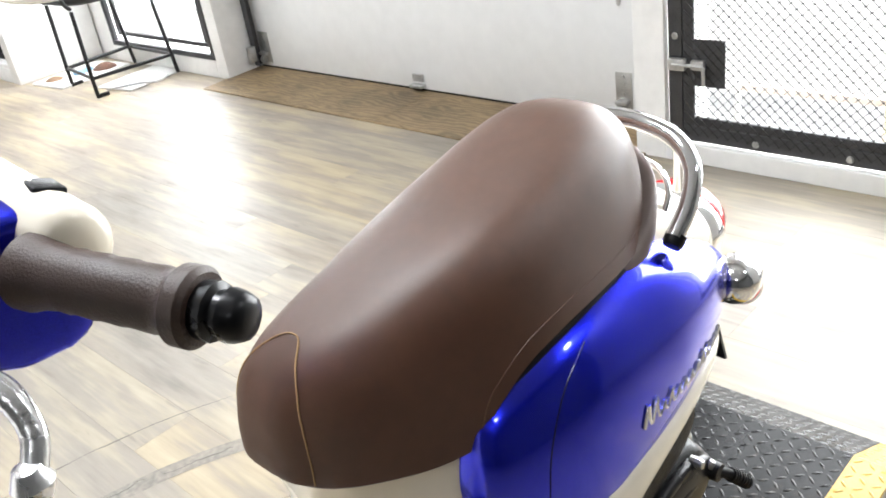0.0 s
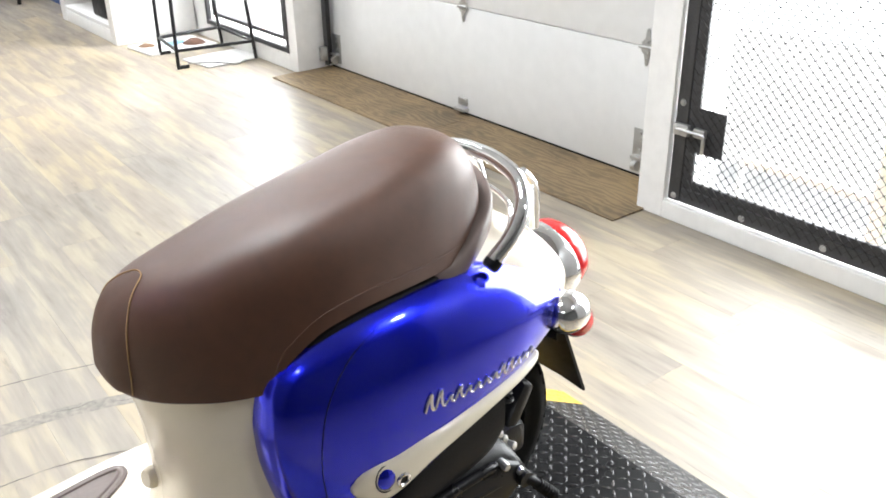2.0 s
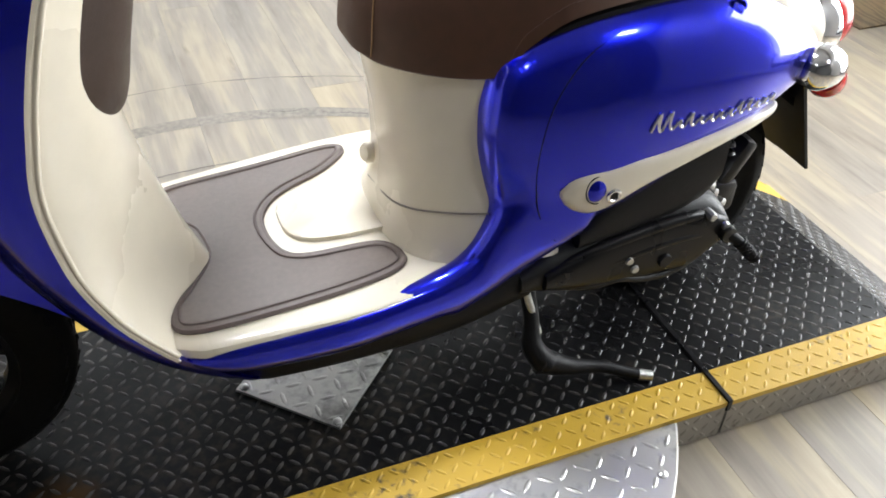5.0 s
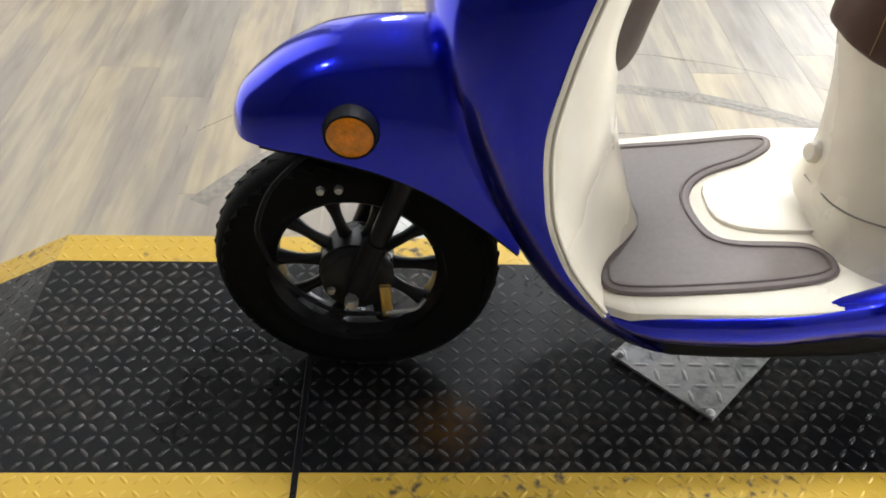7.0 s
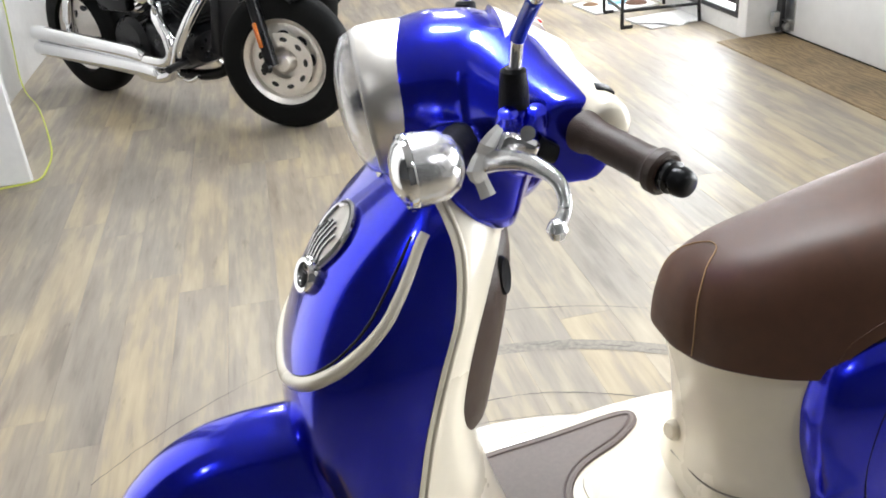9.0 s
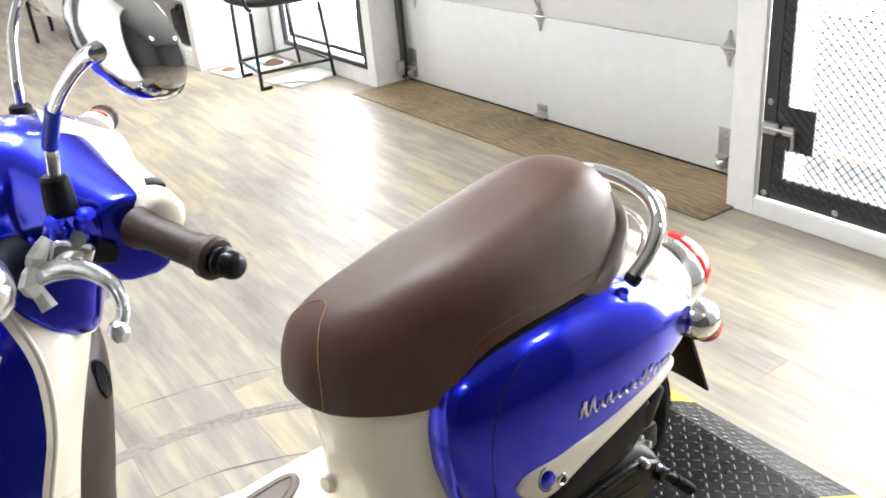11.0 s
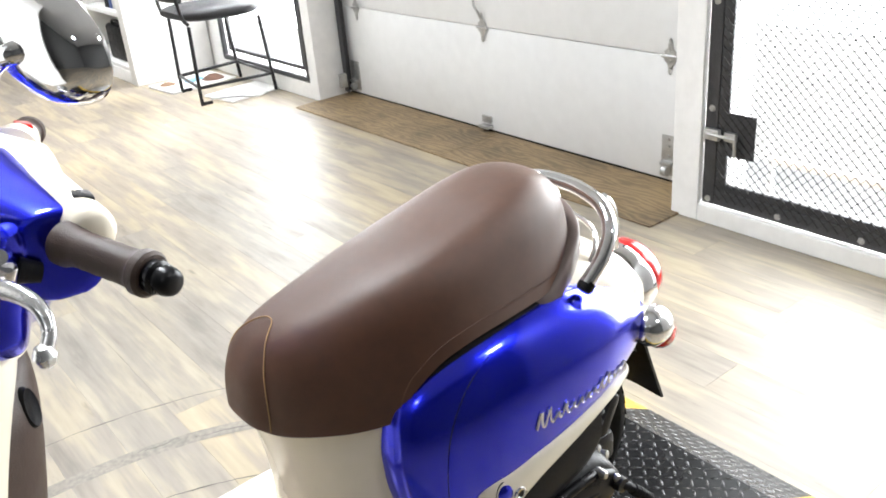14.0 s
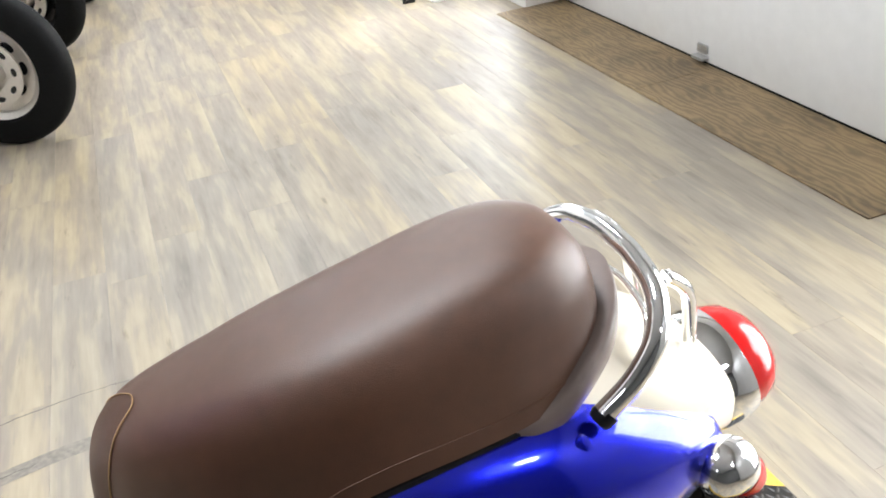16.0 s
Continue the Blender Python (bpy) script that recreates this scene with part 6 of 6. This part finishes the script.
solid("blue_packet", moved(box(-0.06, 0.06, -0.03, 0.03, 0, 0.02, 0.006), pose(2.44, 4.60, 0.016, 0, 0, 20)), material("blue_plastic", (0.25, 0.45, 0.62), 0.4), "small pale blue packet on the board", "packet")
solid("leaf_litter", moved(lathe([(0.0, 0.02), (0.02, 0.016), (0.05, 0.004), (0.055, 0.0), (0.0, 0.0)], None, 9), pose(2.28, 4.66, 0.016)), material("dry_leaf", (0.20, 0.12, 0.07), 0.9), "dry brown leaf litter", "litter")

# ---- white shelf unit ----
shelf = thing("shelf_unit", pose(2.155, 0, 0), "white painted open shelf unit beside the window", "shelf")
SY0, SY1, SD = 4.86, 6.06, 0.555
for name, x0, x1, y0, y1, z0, z1 in (("side_panel", 0.0, SD, SY0, SY0 + 0.10, 0, 2.2), ("side_panel", 0.0, SD, SY1 - 0.10, SY1, 0, 2.2), ("back_panel", SD - 0.012, SD, SY0 + 0.102, SY1 - 0.102, 0, 2.2),
                                     ("plinth", 0.004, 0.03, SY0 + 0.102, SY1 - 0.102, 0, 0.085), ("shelf_board", 0.006, SD - 0.014, SY0 + 0.102, SY1 - 0.102, 0.088, 0.115), ("shelf_board", 0.006, SD - 0.014, SY0 + 0.102, SY1 - 0.102, 0.445, 0.475), ("shelf_board", 0.006, SD - 0.014, SY0 + 0.102, SY1 - 0.102, 0.86, 0.89), ("divider", 0.006, SD - 0.014, 5.62, 5.66, 0.478, 0.857)):
    part(name, box(x0, x1, y0, y1, z0, z1, 0.003), WHITE, shelf)
case2 = thing("tool_case", pose(2.20, 5.02, 0.117), "black plastic tool case on the lower shelf", "case")
part("shell", box(0, 0.16, 0, 0.40, 0, 0.24, 0.02), BLACKP, case2)
part("handle", tube([(0.02, 0.12, 0.235), (0.02, 0.13, 0.27), (0.02, 0.27, 0.27), (0.02, 0.28, 0.235)], 0.01, 8, 4), BLACKP, case2)
for i, (y, w, hgt, mt) in enumerate(((5.02, 0.05, 0.26, BLACKP), (5.09, 0.06, 0.30, CARD), (5.17, 0.045, 0.28, CARDB), (5.23, 0.07, 0.25, BLACKP), (5.70, 0.06, 0.27, CARD), (5.78, 0.05, 0.3, BLACKP))):
    solid("binder", moved(box(0, 0.22, 0, w, 0, hgt, 0.004), pose(2.20, y, 0.477)), mt, "ring binder standing on a shelf", "binder", "binders on the shelf")

# boxes beyond the shelf unit
for i, (x, y, z, a, b, c, mt) in enumerate(((2.24, 6.16, 0, 0.30, 0.40, 0.34, CARD), (2.26, 6.18, 0.345, 0.28, 0.36, 0.26, CARD), (2.22, 6.62, 0, 0.34, 0.44, 0.30, CARDB), (2.25, 6.64, 0.305, 0.30, 0.40, 0.34, CARD), (2.24, 7.12, 0, 0.36, 0.46, 0.42, CARD), (2.27, 7.16, 0.425, 0.30, 0.36, 0.28, CARD), (2.26, 6.2, 0.61, 0.27, 0.32, 0.24, CARD), (2.25, 7.66, 0, 0.34, 0.5, 0.5, CARD))):
    bx = thing("cardboard_box", pose(x + 0.09, y, z), "white printed cardboard box in a stack by the wall", "box", "stacked boxes")
    part("carton", box(0, a, 0, b, 0.001, c, 0.004), mt, bx)
    part("tape", box(0.0 - 0.0012, a * 0.4, b * 0.45, b * 0.55, c * 0.6, c + 0.0012), PAPER, bx)
    part("print_bar", box(-0.002, 0.002, b * 0.12, b * 0.7, c * 0.3, c * 0.42), CARDB if mt is CARD else CARD, bx)

# ---- tan armchair ----
arm = thing("armchair", pose(1.93, 7.30, 0, 0, 0, -25), "tan fabric armchair with dark legs", "chair")
for x, y in ((-0.27, -0.27), (0.27, -0.27), (-0.27, 0.27), (0.27, 0.27)):
    part("leg", tube([(x, y, 0.0), (x, y, 0.62 if y < 0 or x > 0 else 0.62)], 0.016, 10, 1, curved=False), STOOLB, arm)
part("seat", loft([oval(-0.27 + 0.54 * k / 12, 0, 0.40, 0.26, 0.055 * (1 - 0.5 * abs(k / 6 - 1) ** 4), 4, 24) for k in range(13)]), TAN, arm, "tan padded seat")
part("seat_frame", box(-0.27, 0.27, -0.26, 0.26, 0.30, 0.345, 0.008), TAN, arm)
part("backrest", loft([oval(-0.25 + 0.50 * k / 12, 0.24, 0.68, 0.045, 0.20 * (1 - 0.3 * abs(k / 6 - 1) ** 4), 3, 24) for k in range(13)]), TAN, arm, "tan padded backrest")
for x in (-0.27, 0.27):
    part("armrest", tube([(x, -0.28, 0.62), (x, 0.0, 0.64), (x, 0.28, 0.62)], 0.02, 10, 4), STOOLB, arm)

# ---- cord on the floor by the partition ----
solid("extension_cord", tube([(-1.184, 1.90, 0.004), (-1.186, 2.20, 0.004), (-1.180, 2.48, 0.004), (-1.15, 2.68, 0.014), (-1.06, 2.79, 0.004), (-0.95, 2.815, 0.004), (-0.90, 2.85, 0.004), (-0.892, 2.95, 0.004), (-0.905, 3.15, 0.004), (-0.97, 3.45, 0.004), (-1.12, 4.0, 0.004), (-1.285, 4.45, 0.05), (-1.288, 4.6, 0.5), (-1.288, 4.62, 1.1)], 0.0042, 8, 10), CORD, "yellow-green extension cord trailing along the floor", "cord")


# ---- parked motorcycles ----
def tyre_at(parent, c, r, w, rim_r, turn, mat_rim, front):
    m = Matrix.Translation(c) @ Matrix.Rotation(radians(turn), 4, "Z") @ Matrix.Rotation(radians(90), 4, "X")
    prof = []
    for k in range(17):
        a = math.pi * k / 16 - math.pi / 2
        prof.append((rim_r + (r - rim_r) * max(math.cos(a), 0) ** 0.55, w / 2 * math.copysign(abs(math.sin(a)) ** 0.8, math.sin(a))))
    ty = part("tyre", lathe(prof + [(rim_r - 0.01, w * 0.3), (rim_r - 0.01, -w * 0.3), prof[0]], m, 56, cap=False), TYRE, parent)
    part("rim", lathe([(rim_r + 0.006, -w * 0.34), (rim_r - 0.008, -w * 0.36), (rim_r - 0.03, -w * 0.25), (rim_r - 0.034, 0), (rim_r - 0.03, w * 0.25), (rim_r - 0.008, w * 0.36), (rim_r + 0.006, w * 0.34), (rim_r + 0.006, -w * 0.34)], m, 48, cap=False), mat_rim, ty, "polished metal rim")
    wheel_disc = part("wheel_disc", lathe([(0.0, w * 0.14), (rim_r * 0.25, w * 0.14), (rim_r * 0.9, w * 0.05), (rim_r * 0.9, -w * 0.05), (rim_r * 0.25, -w * 0.14), (0.0, -w * 0.14)], m, 40), mat_rim, ty)
    for k in range(8):
        a = 2 * math.pi * k / 8
        part("disc_slot", lathe([(0.0, 0.003), (0.016, 0.003), (0.016, -0.003), (0.0, -0.003)], m @ Matrix.Translation((rim_r * 0.60 * math.cos(a), rim_r * 0.60 * math.sin(a), w * 0.10)) @ Matrix.Rotation(a, 4, "Z") @ Matrix.Diagonal((1.0, 1.7, 1, 1)), 12), BLACK, wheel_disc)
    if front:
        br = part("brake_disc", lathe([(rim_r * 0.36, w * 0.40), (rim_r * 0.68, w * 0.40), (rim_r * 0.68, w * 0.46), (rim_r * 0.36, w * 0.46), (rim_r * 0.36, w * 0.40)], m, 40, cap=False), SATIN, ty, "drilled brake disc")
        for k in range(9):
            a = 2 * math.pi * k / 9
            part("rotor_slot", lathe([(0.0, 0.001), (0.012, 0.001), (0.012, -0.001), (0.0, -0.001)], m @ Matrix.Translation((rim_r * 0.53 * math.cos(a), rim_r * 0.53 * math.sin(a), w * 0.465)) @ Matrix.Rotation(a, 4, "Z") @ Matrix.Diagonal((0.9, 1.5, 1, 1)), 12), DGREY, br)
        part("brake_hub", lathe([(0.0, w * 0.55), (0.035, w * 0.55), (0.05, w * 0.40), (0.05, -w * 0.4), (0.0, -w * 0.4)], m, 20), SATIN, ty)
    return ty


def cruiser(m, tank, label, steer_deg, rim):
    """A heavy cruiser; x runs to its front, the camera sees its right side (-y)."""
    b = thing("motorcycle", m, label, "motorcycle", "parked motorcycles")
    R, RF, WB = 0.335, 0.314, 1.50
    tyre_at(b, (WB, 0, RF), RF, 0.130, 0.204, steer_deg, rim, True)
    tyre_at(b, (0, 0, R), R, 0.165, 0.205, 0, rim, False)
    for s in (-1, 1):
        f = part("fork_slider", tube([(WB, s * 0.10, RF), (WB - 0.065, s * 0.10, RF + 0.30)], [0.030, 0.027], 14, 2), BLACK, b)
        part("fork_tube", tube([(WB - 0.0585, s * 0.10, RF + 0.27), (WB - 0.155, s * 0.10, RF + 0.715)], 0.022, 14, 2), CHROME, b)
        part("fork_reflector", moved(box(-0.012, 0.012, -0.004, 0.004, -0.055, 0.055, 0.003), Matrix.Translation((WB - 0.030, s * 0.131, RF + 0.14)) @ Matrix.Rotation(radians(-12), 4, "Y")), ORANGE, f, "orange side reflector")
        part("axle_cap", lathe([(0.0, 0.02), (0.022, 0.018), (0.028, 0.0), (0.0, 0.0)], aimed((WB, s * 0.128, RF), (0, s, 0)), 18), BLACK, f)
        part("front_signal", lathe([(0.0, 0.02), (0.018, 0.014), (0.022, -0.014), (0.0, -0.028)], aimed((WB - 0.085, s * 0.14, RF + 0.37), (1, 0, 0)), 20), AMBER, b)
        part("shock", tube([(0.05, s * 0.15, R + 0.02), (0.14, s * 0.15, R + 0.36)], 0.028, 14, 2), CHROME, b)
        part("foot_peg", tube([(0.98, s * 0.16, 0.30), (1.02, s * 0.30, 0.30)], 0.018, 10, 2), BLACK, b)
    fd = []
    for k in range(17):
        a = radians(62 + 62 * k / 16)
        fd.append([Vector((WB + (RF + 0.008 + d) * math.cos(a), y, RF + (RF + 0.008 + d) * math.sin(a))) for d, y in ((-0.01, -0.078), (0.010, -0.06), (0.016, 0), (0.010, 0.06), (-0.01, 0.078), (0.004, 0))])
    part("front_fender", loft(fd), BLACK, b, "black front fender")
    rf = []
    for k in range(17):
        a = radians(30 + 130 * k / 16)
        rf.append([Vector(((R + 0.03 + d) * math.cos(a), y, R + 0.04 + (R + 0.03 + d) * math.sin(a))) for d, y in ((0, -0.11), (0.03, -0.08), (0.04, 0), (0.03, 0.08), (0, 0.11), (0.006, 0))])
    part("rear_fender", loft(rf), BLACK, b)
    part("headlamp", lathe([(0.0, -0.08), (0.05, -0.07), (0.085, -0.02), (0.09, 0.03), (0.0, 0.04)], aimed((WB - 0.09, 0, R + 0.60), (1, 0, -0.05)), 28), CHROME, b)
    part("handlebar", tube([(WB - 0.42, -0.40, 1.14), (WB - 0.32, -0.22, 1.16), (WB - 0.19, 0, 1.06), (WB - 0.32, 0.22, 1.16), (WB - 0.42, 0.40, 1.14)], 0.016, 10, 6), BLACK, b)
    part("fuel_tank", loft([oval(0.72 + 0.52 * k / 14, 0, 0.86 + 0.03 * math.sin(math.pi * k / 14), 0.15 * math.sin(math.pi * (0.12 + 0.80 * k / 14)), 0.125 * math.sin(math.pi * (0.15 + 0.78 * k / 14)), 2.4, 28) for k in range(15)]), tank, b, "painted fuel tank")
    part("saddle", loft([oval(-0.10 + 0.80 * k / 16, 0, smooth_at([0, 0.35, 0.6, 1], [0.80, 0.76, 0.71, 0.76], k / 16), 0.15 * math.sin(math.pi * (0.12 + 0.76 * k / 16)) + 0.02, 0.055, 3, 24) for k in range(17)]), VINYL, b, "black saddle")
    part("frame_tube", tube([(1.24, 0, 0.92), (1.18, 0, 0.55), (1.05, 0, 0.22), (0.55, 0, 0.20), (0.32, 0, 0.42)], 0.028, 12, 6), BLACK, b)
    part("radiator", moved(box(-0.03, 0.03, -0.10, 0.10, -0.18, 0.18, 0.01), Matrix.Translation((1.165, 0, 0.50)) @ Matrix.Rotation(radians(14), 4, "Y")), BLACKP, b)
    ec = part("crankcase", loft([oval(0.50 + 0.52 * k / 12, 0, 0.345, 0.135, 0.135 * math.sin(math.pi * (0.18 + 0.64 * k / 12)), 3, 28) for k in range(13)]), BLACK, b, "black crankcase")
    part("cam_cover", lathe([(0.0, 0.03), (0.07, 0.026), (0.095, 0.0), (0.0, 0.0)], aimed((0.82, -0.135, 0.33), (0, -1, 0)), 24), BLACK, ec)
    part("clutch_cover", lathe([(0.0, 0.04), (0.10, 0.03), (0.125, 0.0), (0.0, 0.0)], aimed((0.56, -0.135, 0.36), (0, -1, 0)), 24), BLACK, ec)
    for tilt, x in ((24, 0.90), (-24, 0.70)):
        mm = Matrix.Translation((x, 0, 0.46)) @ Matrix.Rotation(radians(tilt), 4, "Y")
        cyl = part("cylinder", moved(box(-0.062, 0.062, -0.08, 0.08, 0.0, 0.26, 0.015), mm), BLACK, b)
        for k in range(8):
            part("fin", moved(box(-0.082, 0.082, -0.10, 0.10, 0.03 + k * 0.022, 0.038 + k * 0.022, 0.002), mm), BLACKP if k < 6 else STEEL, cyl)
        part("rocker_box", moved(box(-0.075, 0.075, -0.085, 0.085, 0.225, 0.29, 0.02), mm), CHROME, cyl)
    ac = part("air_cleaner", lathe([(0.0, 0.075), (0.05, 0.072), (0.09, 0.05), (0.105, 0.01), (0.10, -0.03), (0.0, -0.03)], aimed((0.80, -0.16, 0.66), (0, -1, 0)), 32), CHROME, b, "chrome round air cleaner")
    part("air_cleaner_cap", lathe([(0.0, 0.082), (0.035, 0.080), (0.045, 0.073), (0.0, 0.07)], aimed((0.80, -0.16, 0.66), (0, -1, 0)), 28), BLACK, ac)
    part("air_cleaner_ring", lathe([(0.052, 0.071), (0.066, 0.070), (0.066, 0.064), (0.052, 0.066), (0.052, 0.071)], aimed((0.80, -0.162, 0.66), (0, -1, 0)), 28, cap=False), BLACKP, ac)
    for k, (z, x0) in enumerate(((0.330, 0.60), (0.250, 0.70))):
        part("muffler", tube([(x0 + 0.12, -0.20, z - 0.03), (x0 - 0.02, -0.21, z), (-0.02, -0.22, z + 0.03), (-0.17, -0.22, z + 0.035)], [0.030, 0.039, 0.040, 0.039], 20, 5), CHROME, b, "chrome exhaust silencer")
    part("exhaust_pipe", tube([(1.10, -0.09, 0.60), (1.06, -0.16, 0.50), (0.985, -0.20, 0.37), (0.92, -0.205, 0.25), (0.80, -0.205, 0.215), (0.68, -0.205, 0.22)], 0.027, 14, 6), CHROME, b, "chrome exhaust header")
    part("exhaust_pipe", tube([(0.76, -0.10, 0.55), (0.87, -0.19, 0.505), (0.945, -0.21, 0.42), (0.945, -0.21, 0.34), (0.87, -0.205, 0.295), (0.70, -0.20, 0.295)], 0.029, 14, 6), CHROME, b, "chrome exhaust header")
    part("side_cover", box(0.36, 0.60, -0.16, -0.10, 0.50, 0.66, 0.02), BLACK, b)
    part("cover_badge", box(0.40, 0.56, -0.166, -0.159, 0.565, 0.625, 0.003), STEEL, b, "silver plate")
    part("strut_cover", moved(box(-0.025, 0.025, -0.012, 0.012, -0.22, 0.22, 0.01), Matrix.Translation((0.16, -0.175, 0.62)) @ Matrix.Rotation(radians(24), 4, "Y")), CHROME, b)
    part("tail_plate", box(-0.36, -0.30, -0.09, 0.09, 0.50, 0.66, 0.006), BLACKP, b)
    part("side_stand", tube([(0.86, 0.12, 0.22), (0.95, 0.22, 0.06), (1.00, 0.28, 0.012)], 0.014, 10, 4), CHROME, b)
    part("brake_pedal", tube([(0.88, -0.17, 0.24), (1.02, -0.20, 0.22), (1.10, -0.20, 0.25)], 0.010, 10, 4), CHROME, b)
    return b


def bike_pose(fx, fy, heading):
    """Stands the front wheel on (fx, fy), facing along heading."""
    a = radians(heading)
    return pose(fx - 1.50 * math.cos(a), fy - 1.50 * math.sin(a), 0, 0, 0, heading)


cruiser(bike_pose(0.222, 3.075, -48), DGREY, "black and chrome cruiser motorcycle with a gunmetal tank", 22, SATIN)
cruiser(bike_pose(0.31, 4.42, -48), BLACK, "black cruiser motorcycle parked behind the first one", 12, BLACK)
cruiser(bike_pose(0.51, 5.52, -48), ORANGE, "cruiser motorcycle with orange paint and bright wheels", 5, CHROME)
cruiser(bike_pose(0.95, 9.4, -48), BLACK, "black cruiser motorcycle at the far end of the shop", 0, SATIN)


# ---- floor planks ----
PWID, PLEN = 0.152, 1.22
rng = random.Random(4)


def plank_bm(w, l):
    return box(0, w, 0, l, -0.004, 0.0, 0.0003, 1)


base_me = mesh_of("plank", plank_bm(PWID - 0.0003, PLEN - 0.0004), PLANK, False)
near_n = 0
rest_v, rest_f = [], []
nx = int((WALL + 0.02 - BACK) / PWID) + 2
for i in range(nx):
    x = BACK + i * PWID
    y = NEAR - rng.random() * PLEN
    while y < LEFT:
        y0, y1 = max(y, NEAR), min(y + PLEN, LEFT)
        if y1 - y0 > 0.02:
            whole = y1 - y0 > PLEN - 0.01
            if whole and -1.3 < x < 2.7 and -1.2 < y0 < 5.6 and near_n < 290:
                ob = new("plank", base_me)
                ob.location = (x, y0, 0)
                ob.parent = floor
                near_n += 1
            else:
                n = len(rest_v)
                a, b, c, d = x, x + PWID - 0.0003, y0, y1 - 0.0004
                rest_v += [(a, c, -0.004), (b, c, -0.004), (b, d, -0.004), (a, d, -0.004), (a + .0003, c + .0003, 0), (b - .0003, c + .0003, 0), (b - .0003, d - .0003, 0), (a + .0003, d - .0003, 0)]
                rest_f += [(n + 4, n + 5, n + 6, n + 7), (n, n + 1, n + 5, n + 4), (n + 1, n + 2, n + 6, n + 5), (n + 2, n + 3, n + 7, n + 6), (n + 3, n, n + 4, n + 7)]
        y += PLEN
me = bpy.data.meshes.new("plank_rest")
me.from_pydata(rest_v, [], rest_f)
me.materials.append(PLANK)
rest = new("plank_rest", me)
rest.parent = floor
tagged(rest, kind="stuff")
